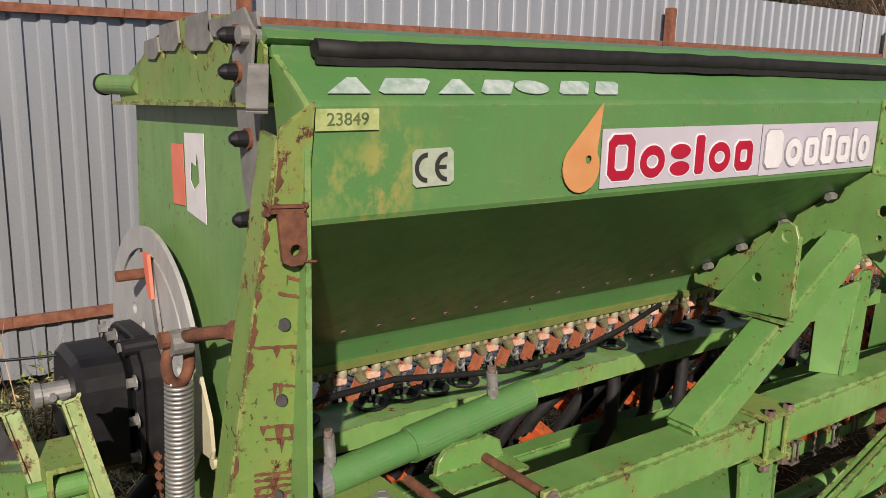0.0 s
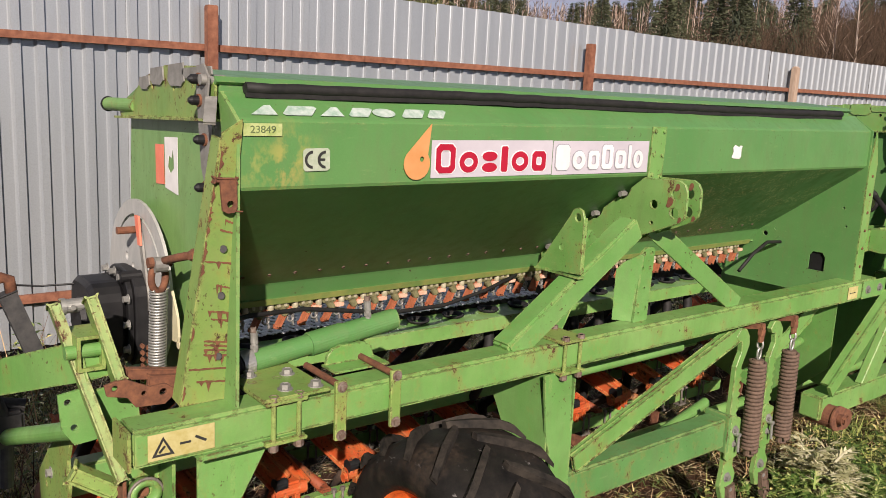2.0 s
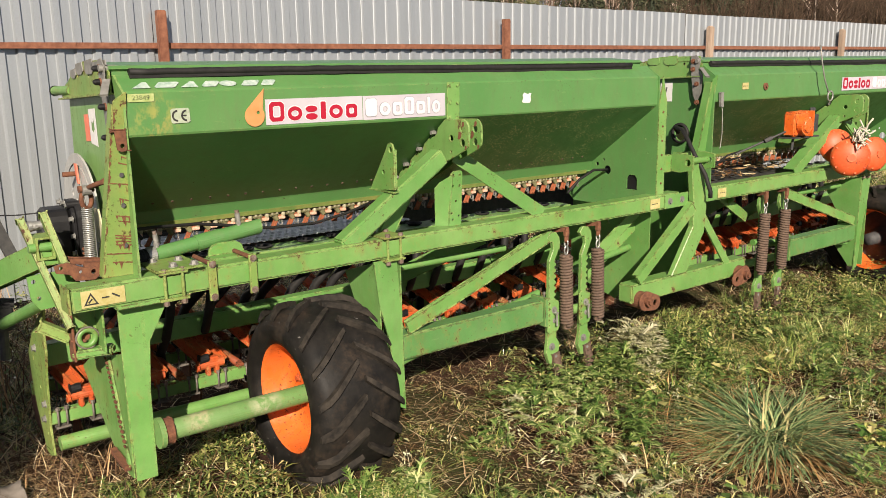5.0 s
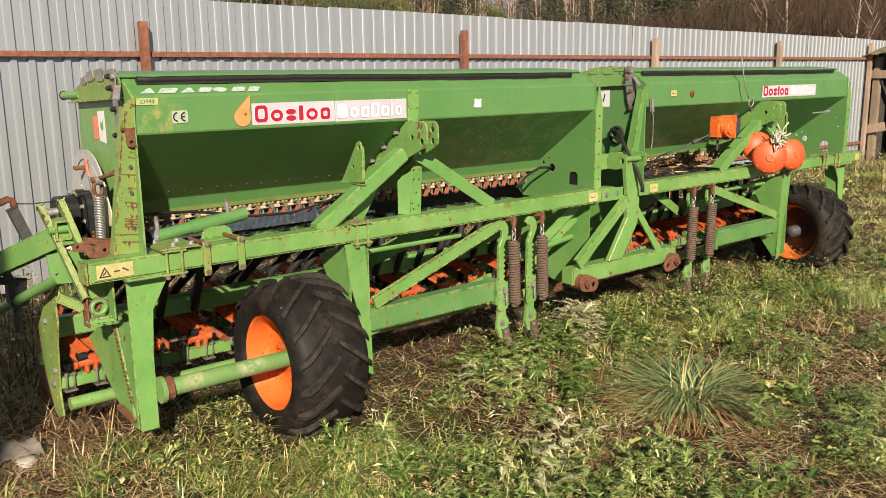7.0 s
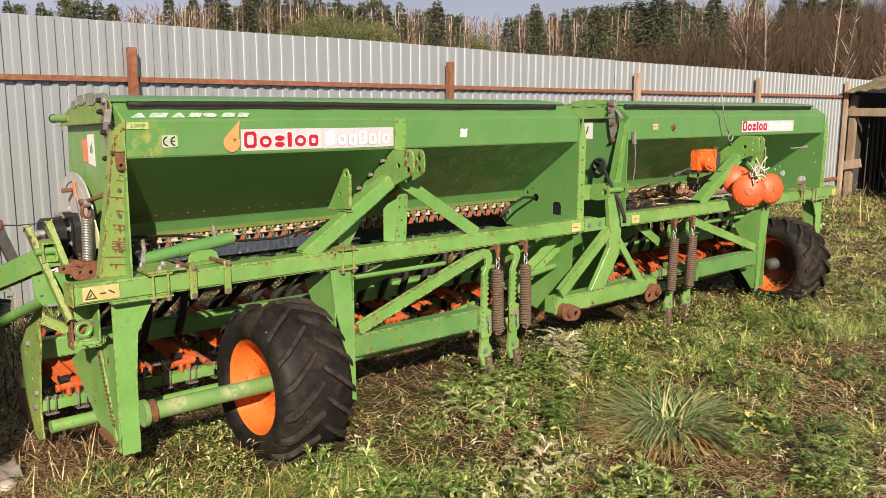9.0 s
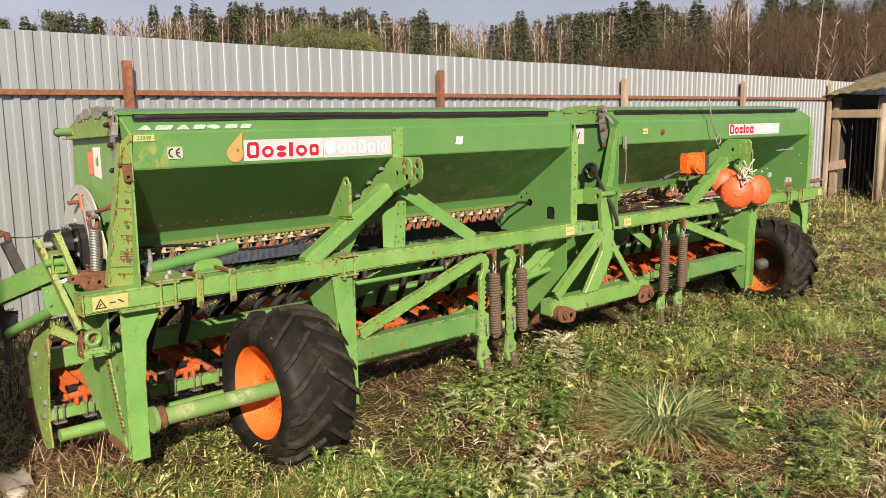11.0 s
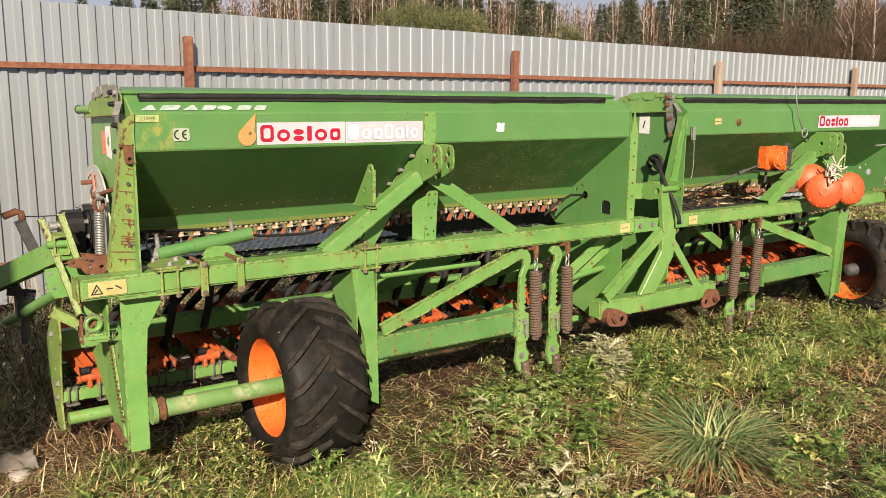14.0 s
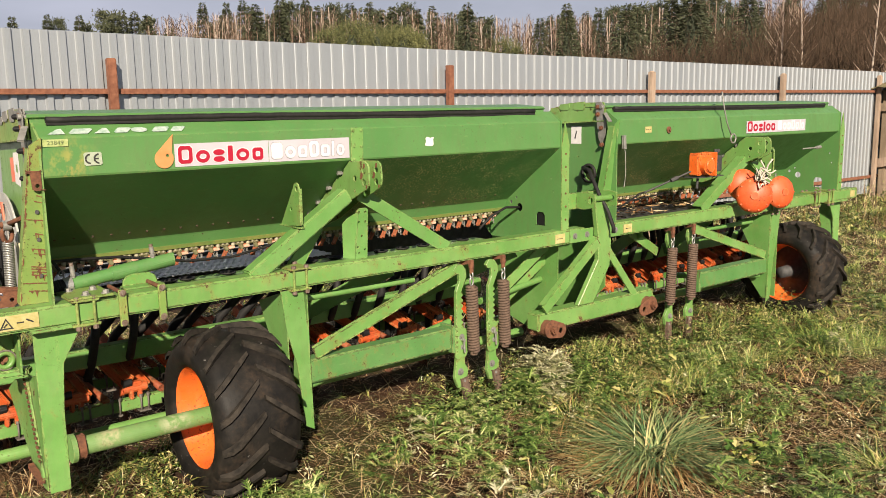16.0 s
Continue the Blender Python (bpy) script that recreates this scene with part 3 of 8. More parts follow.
def hopper(dx, worn):
    """One seed hopper with its lid, end plates and metering units."""
    x0, x1 = 0.03 + dx, 2.93 + dx
    g = G()
    # folded sheet: front panel, slanted shoulder, belly, lower band and back
    prof = [(0.062, 1.603), (-0.016, 1.546), (-0.0205, 1.539), (-0.0215, 1.394), (-0.018, 1.386), (0.445, 1.045), (0.450, 1.037), (0.474, 0.987), (0.470, 0.984),
            (0.470, 0.980), (0.56, 0.977), (0.66, 1.10), (0.66, 1.55)]
    t = bmesh.new()
    n = 25
    rows = []
    for i in range(n):
        x = x0 + (x1 - x0) * i / (n - 1)
        rows.append([t.verts.new((x, y + 0.0016 * math.sin(x * 5.3 + z * 9) * (1 if 1.05 < z < 1.5 else 0), z)) for y, z in prof])
    for a, b in zip(rows, rows[1:]):
        for k in range(len(prof) - 1):
            f = t.faces.new((a[k], b[k], b[k + 1], a[k + 1]))
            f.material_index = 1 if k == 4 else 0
    me = bpy.data.meshes.new("tmp")
    t.to_mesh(me)
    t.free()
    g.bm.from_mesh(me)
    shell = part("hopper", g, [GREEN_SMEARED if worn else GREEN_PANEL, GREEN_CHAFF_SHADED], drill, "green sheet-metal seed hopper with sloping belly")
    # rivet row low on the belly
    g = G()
    g.hexa((0, 0.3915, 1.0857), (0, 0.3895, 1.0830), 0.0055)
    first = part("bolt", g, RUST_DARK, shell)
    first.location.x = x0 + 0.12
    for i in range(1, 33):
        alike(first, 0.082 * i, shell)
    # pale lip along the lower edge
    g = G()
    g.plate([(0.466, 0.990), (0.478, 0.990), (0.482, 0.972), (0.474, 0.970)], "x", x0 + 0.01, x1 - 0.03)
    part("lower_lip", g, PATINA, shell, "worn yellowish lower edge")
    # lid with its rubber lip
    g = G()
    lid = [(0.045, 1.622), (0.062, 1.634), (0.28, 1.650), (0.48, 1.625), (0.66, 1.565), (0.66, 1.552), (0.48, 1.610), (0.28, 1.635), (0.062, 1.614)]
    g.plate(lid, "x", x0 - 0.02, x1 - 0.06)
    g.plate([(0.058, 1.598), (0.066, 1.598), (0.066, 1.622), (0.058, 1.622)], "x", x0 - 0.01, x1 - 0.06)
    part("lid", g, GREEN_PANEL, shell, "slightly domed green lid")
    g = G()
    pts = []
    for i in range(40):
        x = x0 + 0.045 + (x1 - x0 - 0.20) * i / 39
        pts.append((x, 0.044 + 0.003 * math.sin(i * 0.9), 1.611 + 0.004 * math.sin(x * 2.1) - 0.0025 * abs(math.sin(i * 1.7))))
    g.tube(pts, 0.013, 8)
    for i in range(39):
        a, b = pts[i], pts[i + 1]
        g.bar((a[0], a[1] - 0.004, a[2] - 0.012), (b[0] + 0.001, b[1] - 0.004, b[2] - 0.012), 0.006, 0.018, 0, 0.0)
    part("rubber_lip", g, RUBBER, shell, "black rubber lid seal")
    # end plates
    for side, xa, xb in (("l", x0 - 0.008, x0), ("r", x1, x1 + 0.006)):
        g = G()
        out = [(-0.03, 1.542), (0.06, 1.603), (0.50, 1.603), (0.66, 1.545), (0.69, 1.20), (0.70, 1.08), (0.66, 0.84), (0.60, 0.79), (0.20, 0.79), (0.02, 0.80), (-0.03, 0.885)]
        holes = []
        if side == "r" or dx:
            holes = [[(0.105, 0.90), (0.18, 0.90), (0.18, 0.965), (0.165, 0.985), (0.12, 0.985), (0.105, 0.965)], (0.33, 1.000, 0.026), (0.41, 1.03, 0.012), (0.36, 1.06, 0.008), (0.05, 1.2, 0.006), (0.03, 1.12, 0.006)]
        if side == "l" and dx:
            holes = [(0.19, 1.195, 0.05), (0.05, 1.27, 0.006), (0.08, 1.45, 0.006), (0.3, 1.3, 0.006)]
        if side == "l" and not dx:
            holes = [[(0.150, 0.935), (0.180, 0.935), (0.185, 0.98), (0.180, 1.02), (0.150, 1.02), (0.145, 0.98)], (0.20, 1.06, 0.012), (0.23, 1.13, 0.007), (0.14, 1.30, 0.005)]
        g.plate(out, "x", xa, xb, holes)
        part("end_plate", g, GREEN_END if side == "l" and not dx else GREEN_PANEL, shell)
    # front flange of the right-hand end
    g = G()
    g.plate([(x1 + 0.0, 0.886), (x1 + 0.062, 0.886), (x1 + 0.068, 1.40), (x1 + 0.03, 1.545), (x1 + 0.0, 1.39)], "y", -0.036, -0.030)
    g.box((x1 + 0.060, -0.036, 0.886), (x1 + 0.067, 0.02, 1.40))
    for i in range(6):
        g.cyl((x1 + 0.035, -0.036, 0.95 + 0.08 * i), (x1 + 0.035, -0.040, 0.95 + 0.08 * i), 0.006, seg=10, mi=1)
    g.bar((x1 + 0.05, -0.045, 1.42), (x1 + 0.05, -0.045, 1.355), 0.02, 0.012, 1)
    part("end_flange", g, [GREEN_WORN, RUST], shell, "upright green flange with rusty catch")
    # metering units: housing, slide and lever
    g = G()
    g.box((0.0, 0.484, 0.950), (0.048, 0.545, 0.976), 0, 0.004)
    for xx in (0.006, 0.029):
        g.box((xx, 0.479, 0.957), (xx + 0.010, 0.485, 0.970), 5, 0.002)
    g.box((0.050, 0.490, 0.962), (0.068, 0.530, 0.972), 0, 0.002)
    g.lathe([(-0.016, 0.003), (-0.013, 0.008), (-0.004, 0.011), (0.007, 0.010), (0.013, 0.006), (0.015, 0.0)], (-0.013, 0.490, 0.957), "z", 10, 5)
    g.bar((0.052, 0.505, 0.952), (0.016, 0.500, 0.892), 0.009, 0.024, 1, 0.003, (0, 1, 0))
    g.box((0.004, 0.495, 0.884), (0.026, 0.510, 0.897), 1, 0.003)
    g.cyl((0.026, 0.494, 0.950), (0.040, 0.494, 0.930), 0.012, seg=10, mi=0)
    g.box((0.044, 0.480, 0.934), (0.076, 0.496, 0.948), 2, 0.002)
    g.tube([(0.060 + 0.011 * math.cos(a), 0.500, 0.915 + 0.012 * math.sin(a)) for a in [k * math.tau / 10 for k in range(11)]], 0.0035, 5, 3)
    g.bar((0.064, 0.505, 0.934), (0.070, 0.500, 0.890), 0.005, 0.005, 3, 0.001, (0, 1, 0))
    g.box((0.0, 0.545, 0.930), (0.078, 0.565, 0.976), 4, 0.004)
    first = part("metering_unit", g, [OLIVE, BROWN_LEVER, ORANGE_LEVER, GALV, DARKGREY, KNOB], shell, "olive seed metering unit with cream knob and orange lever")
    first.location.x = x0 + 0.02
    for i in range(1, 34):
        if x0 + 0.02 + 0.083 * i < x1 - 0.10:
            alike(first, 0.083 * i, shell)
    return shell


def label_bars(name, x0, x1, z, y, n, mat, parent):
    g = G()
    for k in range(n):
        a = x0 + (x1 - x0) * k / n
        g.box((a, y - 0.001, z), (a + (x1 - x0) / n * 0.7, y, z + 0.004), 0, 0)
    return part(name, g, mat, parent)


hop1 = hopper(0.0, True)
hop2 = hopper(3.42, False)

# stickers of the first hopper
PY = PANEL_Y - 0.0035
st = sticker("serial_label", 0.040, 0.134, 1.508, 1.536, PY, PALEYELLOW, hop1, "pale yellow label with the number 23849")
lettering("serial_number", "23849", 0.023, Matrix.Translation((0.087, PY - 0.0015, 1.522)) @ Matrix.Rotation(radians(90), 4, "X") @ Matrix.Diagonal((1.1, 1, 1, 1)), FADEDPRINT, st)
g = G()
g.plate([(0.188 + 0.072 * u, 1.427 + 0.054 * v) for u, v in ((0.1, 0), (0.9, 0.02), (1, 0.12), (0.98, 0.9), (0.9, 1), (0.1, 0.98), (0, 0.88), (0.02, 0.1))], "y", PY, PY - 0.001)
st = part("ce_sticker", g, FADEDSTK, hop1, "white CE sticker with worn corners")
for cx_, bar_ in ((0.213, False), (0.247, True)):
    g = G()
    arc = [(cx_ + r * math.cos(radians(q)), 1.454 + r * math.sin(radians(q))) for r, qs in ((0.021, range(90, 271, 15)), (0.0145, range(270, 89, -15))) for q in qs]
    g.plate(arc, "y", PY - 0.0012, PY - 0.0022)
    if bar_:
        g.box((cx_ - 0.016, PY - 0.0022, 1.4512), (cx_ - 0.001, PY - 0.0012, 1.4568), 0, 0)
    part("ce_letter", g, BLACKPRINT, st)
g = G()
drop = [(0.556, 1.542)]
for k in range(15):
    a = radians(35 - 250 * k / 14)
    drop.append((0.513 + 0.041 * math.cos(a), 1.440 + 0.041 * math.sin(a)))
g.plate(drop[::-1], "y", PY - 0.002, PY - 0.004, [(0.528, 1.452, 0.007)])
part("drop_sticker", g, DROP, hop1, "orange-brown drop-shaped sticker")
st = sticker("banner", 0.560, 1.000, 1.402, 1.500, PY, LILAC, hop1, "pale lilac maker's banner with red marks")
W6, H6 = (0.064, 0.064, 0.054, 0.024, 0.064, 0.054), (0.076, 0.056, 0.056, 0.070, 0.056, 0.056)
glyph_bars("banner_outline", 0.574, W6, 0.0150, 1.414, H6, PY - 0.0012, WHITE, st, "fosbof", 0.003)
glyph_bars("banner_mark", 0.574, W6, 0.0150, 1.414, H6, PY - 0.0026, RED, st, "fosbof")
st = sticker("banner", 1.003, 1.437, 1.400, 1.499, PY, LILAC, hop1, "pale lilac banner with white outlined marks")
W7, H7 = (0.058, 0.056, 0.048, 0.050, 0.048, 0.013, 0.046), (0.074, 0.056, 0.056, 0.074, 0.056, 0.072, 0.056)
glyph_bars("banner_shadow", 1.014, W7, 0.0125, 1.414, H7, PY - 0.0015, GREYPRINT, st, "bofffbo", 0.0025)
glyph_bars("banner_mark", 1.014, W7, 0.0125, 1.414, H7, PY - 0.0032, WHITE, st, "bofffbo")
g = G()
g.plate([(0, 0), (0.012, -0.004), (0.05, -0.006), (0.058, 0.004), (0.056, 0.03), (0.062, 0.04), (0.05, 0.042), (0.04, 0.036), (0.016, 0.044), (0.004, 0.034), (0.01, 0.02)], "y", 0, -0.001)
ob = part("torn_sticker", g, WHITE, hop1, "torn white sticker remnant")
ob.location = (1.905, PY, 1.442)
# flaking maker's lettering on the shoulder, drawn as plain slanted blocks
shoulder = Matrix.Translation((0, -0.016, 1.546)) @ Matrix.Rotation(math.atan2(0.057, 0.078), 4, "X")
x = 0.065
for w, kd in zip((0.075, 0.090, 0.075, 0.068, 0.078, 0.075, 0.062), "abaxobb"):
    g = G()
    g.plate(blob(x, 0.010, w * 0.86, 0.033, kd if kd != "x" else "b", 0.018), "z", 0.003, 0.0042)
    g.bm.transform(shoulder)
    part("shoulder_mark", g, FLAKE, hop1, "flaking silver maker's mark")
    x += w + 0.005
# added black box that paints the shade inside the end plate's opening
g = G()
g.box((2.940, 0.085, 0.885), (2.985, 0.200, 1.000), 0, 0.006)
part("hole_backing", g, BLACK, hop1, "added black backing behind the end plate opening")
# stickers on the second hopper
PY2 = PANEL_Y - 0.0035
st = sticker("warning_label", 3.735, 3.800, 1.452, 1.492, PY2, YELLOWSTK, hop2, "small yellow warning label")
label_bars("label_print", 3.742, 3.795, 1.470, PY2 - 0.0015, 3, BLACKPRINT, st)
st = sticker("banner", 4.93, 5.78, 1.412, 1.502, PY2, LILAC, hop2, "pale lilac maker's banner with red marks")
glyph_bars("banner_mark", 4.945, W6, 0.0110, 1.424, H6, PY2 - 0.0015, RED, st, "fosbof")
glyph_bars("banner_mark", 5.365, W7, 0.0125, 1.424, H7, PY2 - 0.0015, WHITE, st, "bofffbo")
g = G()
g.cyl((3.985, -0.02, 1.465), (3.985, -0.032, 1.465), 0.022, seg=20, bev=0.003)
g.cyl((3.985, -0.03, 1.465), (3.985, -0.040, 1.465), 0.009, seg=12)
part("plug", g, RUST, hop2, "rusty round plug")
g = G()
g.plate([(0.27, 1.385), (0.36, 1.385), (0.36, 1.50), (0.27, 1.50)], "x", 3.4405, 3.4395)
st = part("white_label", g, WHITE, hop2, "white paper label on the end plate")
g = G()
g.bar((3.4385, 0.31, 1.47), (3.4385, 0.325, 1.42), 0.001, 0.008)
part("label_print", g, BLACKPRINT, st)
# splice plate on the panel
g = G()
g.plate([(1.445, 1.372), (1.515, 1.360), (1.520, 1.545), (1.450, 1.545)], "y", PANEL_Y - 0.002, PANEL_Y - 0.006)
for px_, pz_ in ((1.462, 1.53), (1.505, 1.53), (1.462, 1.455), (1.505, 1.452), (1.462, 1.39), (1.505, 1.385)):
    g.cyl((px_, -0.026, pz_), (px_, -0.031, pz_), 0.006, seg=10)
part("splice_plate", g, GREEN_WORN, hop1)

# end cap of the first hopper: bracket, galvanised scallops, latch and bolts
def end_cap(dx, parent, plain):
    g = G()
    o = -0.022 + dx
    g.plate([(0.055, 1.540), (0.71, 1.512), (0.725, 1.545), (0.60, 1.575), (0.52, 1.622), (0.36, 1.655), (0.10, 1.655), (0.055, 1.61)], "x", o, o + 0.006, [(0.30, 1.60, 0.006), (0.18, 1.61, 0.007), (0.45, 1.60, 0.006)])
    g.plate([(0.055, 1.540), (0.71, 1.512), (0.71, 1.506), (0.055, 1.534)], "x", o - 0.018, o + 0.03)
    cap = part("end_cap", g, GREEN_WORN if plain else GREEN_RUSTY, parent, "stepped green end bracket")
    g = G()
    for a, b, zt, zb in ((0.06, 0.235, 1.655, 1.625), (0.225, 0.33, 1.662, 1.606), (0.36, 0.455, 1.652, 1.606), (0.46, 0.54, 1.628, 1.592)):
        g.plate([(a, zb + 0.012), (a + 0.02, zb), (b - 0.02, zb), (b, zb + 0.012), (b - 0.006, zt - 0.006), (a + 0.006, zt)], "x", o - 0.005, o - 0.001)
    part("cover_strip", g, GREEN_WORN if plain else GALV, cap, "" if plain else "bent galvanised cover strip")
    if not plain:
        g = G()
        g.cyl((o + 0.01, 0.60, 1.545), (o - 0.005, 0.80, 1.541), 0.019, seg=20)
        g.cyl((o - 0.005, 0.80, 1.541), (o - 0.0055, 0.806, 1.541), 0.022, seg=20, mi=1)
        part("tube", g, [GREEN_WORN, BLACK], cap, "green tube with a black end plug")
    # latch
    g = G()
    lx = o - 0.014
    g.plate([(0.125, 1.655), (0.085, 1.660), (0.055, 1.63), (0.066, 1.575), (0.035, 1.545), (0.045, 1.44), (0.075, 1.38), (0.10, 1.43), (0.115, 1.53), (0.125, 1.60)], "x", lx, lx + 0.004)
    g.bar((lx + 0.004, 0.05, 1.585), (lx - 0.03, -0.02, 1.535), 0.022, 0.004)
    g.cyl((lx + 0.045, 0.075, 1.625), (lx - 0.012, 0.075, 1.625), 0.012, seg=16)
    latch = part("latch", g, GALV, parent, "bent zinc-plated lid latch")
    for yy, zz in ((0.105, 1.625), (0.105, 1.578), (0.075, 1.492), (0.07, 1.385)):
        g = G()
        g.cyl((lx + 0.004, yy, zz), (lx - 0.005, yy, zz), 0.0145, seg=16, mi=1)
        if plain:
            g.hexa((lx - 0.006, yy, zz), (lx - 0.016, yy, zz), 0.010, 1)
        else:
            g.cyl((lx - 0.004, yy, zz), (lx - 0.020, yy, zz), 0.0115, 0.0105, seg=16, mi=0)
            g.cyl((lx - 0.020, yy, zz), (lx - 0.027, yy, zz), 0.0105, 0.005, seg=16, mi=0)
        part("capped_bolt", g, [BLACK, RUST], latch, "bolt with a black plastic cap")
    return cap


end_cap(0.03, hop1, False)
end_cap(3.45, hop2, True)
# stickers on the first end plate
g = G()
g.plate([(0.405, 1.352), (0.465, 1.348), (0.468, 1.452), (0.408, 1.455)], "x", 0.0205, 0.0195)
part("red_sticker", g, REDSTK, hop1, "faded red sticker")
g = G()
g.plate([(0.310, 1.335), (0.398, 1.345), (0.400, 1.475), (0.312, 1.480)], "x", 0.0205, 0.0195, [[(0.335, 1.40), (0.36, 1.385), (0.378, 1.40), (0.372, 1.43), (0.352, 1.425), (0.345, 1.45), (0.338, 1.43)]])
part("white_sticker", g, WHITE, hop1, "torn white sticker")


# corner posts
def corner_post(dx, rusty):
    g = G()
    front = [(-0.085, 0.886), (0.036, 0.886), (0.030, 1.39), (0.034, 1.545), (-0.012, 1.515), (-0.022, 1.40)]
    t = bmesh.new()
    rows_ = []
    for x, z in front:
        y = 0.036 - (z - 0.886) / 0.66 * 0.072
        rows_.append(((x + dx, y, z), (x + dx, y + 0.006, z)))
    va = [t.verts.new(a) for a, b in rows_]
    vb = [t.verts.new(b) for a, b in rows_]
    t.faces.new(va)
    t.faces.new(vb[::-1])
    for i in range(len(va)):
        j = (i + 1) % len(va)
        t.faces.new((va[j], va[i], vb[i], vb[j]))
    g.take(t, 0, 0.002)
    # side lips
    g.bar((-0.0815 + dx, 0.062, 0.888), (-0.012 + dx, -0.004, 1.505), 0.006, 0.05, 0, 0.001, (0, 1, 0))
    g.bar((0.027 + dx, 0.054, 0.888), (0.023 + dx, -0.012, 1.50), 0.006, 0.022, 0, 0.001, (0, 1, 0))
    post = part("corner_post", g, GREEN_RUSTY if rusty else GREEN, drill, "tapered green post with flaking paint and rust" if rusty else "tapered green post")
    if rusty:
        g = G()
        g.plate([(-0.018, 1.412), (0.021, 1.410), (0.022, 1.352), (0.016, 1.341), (0.000, 1.340), (-0.012, 1.346)], "y", -0.028, -0.035, [(0.006, 1.360, 0.008)])
        g.bar((-0.028, -0.024, 1.414), (0.021, -0.027, 1.412), 0.012, 0.010)
        g.cyl((0.018, -0.032, 1.344), (0.036, -0.032, 1.342), 0.0018, seg=6)
        part("lug", g, RUST, post, "rusty drilled lug")
        for zz in (1.256, 1.146, 0.998):
            g = G()
            g.cyl((0.003, 0.036 - (zz - 0.886) * 0.109, zz), (0.0, 0.034 - (zz - 0.886) * 0.109 - 0.002, zz), 0.0085, seg=14)
            part("rivet", g, DARKGREY, post)
        # raised rust seams across the post, with runs below them, and flaked patches up its edge
        r2 = random.Random(8)

        def flake(outline):
            g = G()
            g.plate(outline, "y", 0.0, -0.0014)
            for v in g.bm.verts:
                v.co.y += 0.0355 - (v.co.z - 0.886) * 0.109
            part("rust_streak", g, RUST, post, "rusty crack across the paint")

        for zz in (1.230, 1.172, 1.112, 1.092, 1.040, 1.030, 1.019, 1.006, 0.975, 0.942, 1.322, 1.300):
            edge_ = -0.081 + (zz - 0.886) / 0.63 * 0.068
            w0 = edge_ + (0.004 if zz in (1.230, 0.975) else r2.uniform(0.024, 0.045))
            w1 = 0.027 - r2.uniform(0.000, 0.006)
            over, under = [], []
            for k in range(13):
                xx = w0 + (w1 - w0) * k / 12
                z0 = zz - 0.010 * k / 12 + r2.uniform(-0.0008, 0.0008)
                h = r2.uniform(0.0012, 0.0030)
                over.append((xx, z0 + h))
                under.append((xx, z0 - h - (r2.uniform(0.010, 0.026) if r2.random() < 0.14 else 0.0)))
            flake(under + over[::-1])
        z = 0.90
        while z < 1.48:
            tall = r2.uniform(0.012, 0.05)
            if r2.random() < 0.75:
                inner, outer = [], []
                for k in range(7):
                    zk = z + tall * k / 6
                    edge_ = -0.0835 + (zk - 0.886) / 0.63 * 0.068
                    if zk > 1.40:
                        edge_ = -0.0205 + (zk - 1.40) * 0.08
                    outer.append((edge_ + 0.0015, zk))
                    inner.append((edge_ + 0.002 + r2.uniform(0.001, 0.011) * math.sin(math.pi * (k + 0.3) / 6.6), zk))
                flake(inner + outer[::-1])
            z += tall + r2.uniform(0.0, 0.015)
    return post


corner_post(0.0, True)
corner_post(3.43, False)
g = G()
g.tube([(3.50, -0.045, 1.36), (3.505, -0.05, 1.33), (3.51, -0.05, 1.2), (3.50, -0.05, 1.12), (3.49, -0.05, 1.11)], 0.0025, 6)
g.bar((3.50, -0.04, 1.44), (3.50, -0.045, 1.36), 0.02, 0.014)
part("hook", g, GALV, hop2, "wire hook")
# black filler hose through the second end plate
g = G()
pts = [(3.41, 0.19, 1.20), (3.36, 0.18, 1.235), (3.33, 0.10, 1.225), (3.27, 0.02, 1.18), (3.24, -0.06, 1.09), (3.25, -0.13, 0.98), (3.28, -0.15, 0.88), (3.28, -0.15, 0.845)]
g.tube(pts, 0.0125, 10)
part("hydraulic_hose", g, RUBBER, drill, "thick black hydraulic hose")
g = G()
g.lathe([(-0.012, 0.05), (-0.012, 0.062), (0.0, 0.064), (0.006, 0.052)], (3.43, 0.19, 1.195), "x", 28)
part("grommet", g, RUBBER, hop2, "black rubber grommet")


# ---- one half of the frame; the other is its mirror image ----
BY0, BY1, BZ0, BZ1 = -0.050, 0.048, 0.797, 0.885


def u_clamp(x, parent, z1=BZ1, deep=0.05):
    """Two threaded rods with plates above and below the beam."""
    g = G()
    g.box((x - 0.035, BY0 - 0.018, z1), (x + 0.075, BY1 + 0.02, z1 + 0.010), 0, 0.002)
    g.box((x - 0.035, BY0 - 0.018, BZ0 - 0.012), (x + 0.075, BY1 + 0.02, BZ0 - 0.002), 0, 0.002)
    for xx in (x - 0.012, x + 0.055):
        g.cyl((xx, BY0 - 0.009, BZ0 - 0.03), (xx, BY0 - 0.009, z1 + 0.020), 0.0062, seg=10, mi=2)
        g.hexa((xx, BY0 - 0.009, z1 + 0.010), (xx, BY0 - 0.009, z1 + 0.020), 0.012, 1)
        g.hexa((xx, BY0 - 0.009, BZ0 - 0.026), (xx, BY0 - 0.009, BZ0 - 0.012), 0.012, 1)
        g.hexa((xx, BY1 + 0.009, z1 + 0.010), (xx, BY1 + 0.009, z1 + 0.019), 0.012, 1)
    return part("beam_clamp", g, [GREEN_RUSTY, RUSTBOLT, GREEN_RUSTY], parent, "rusty clamp plates with threaded rods")


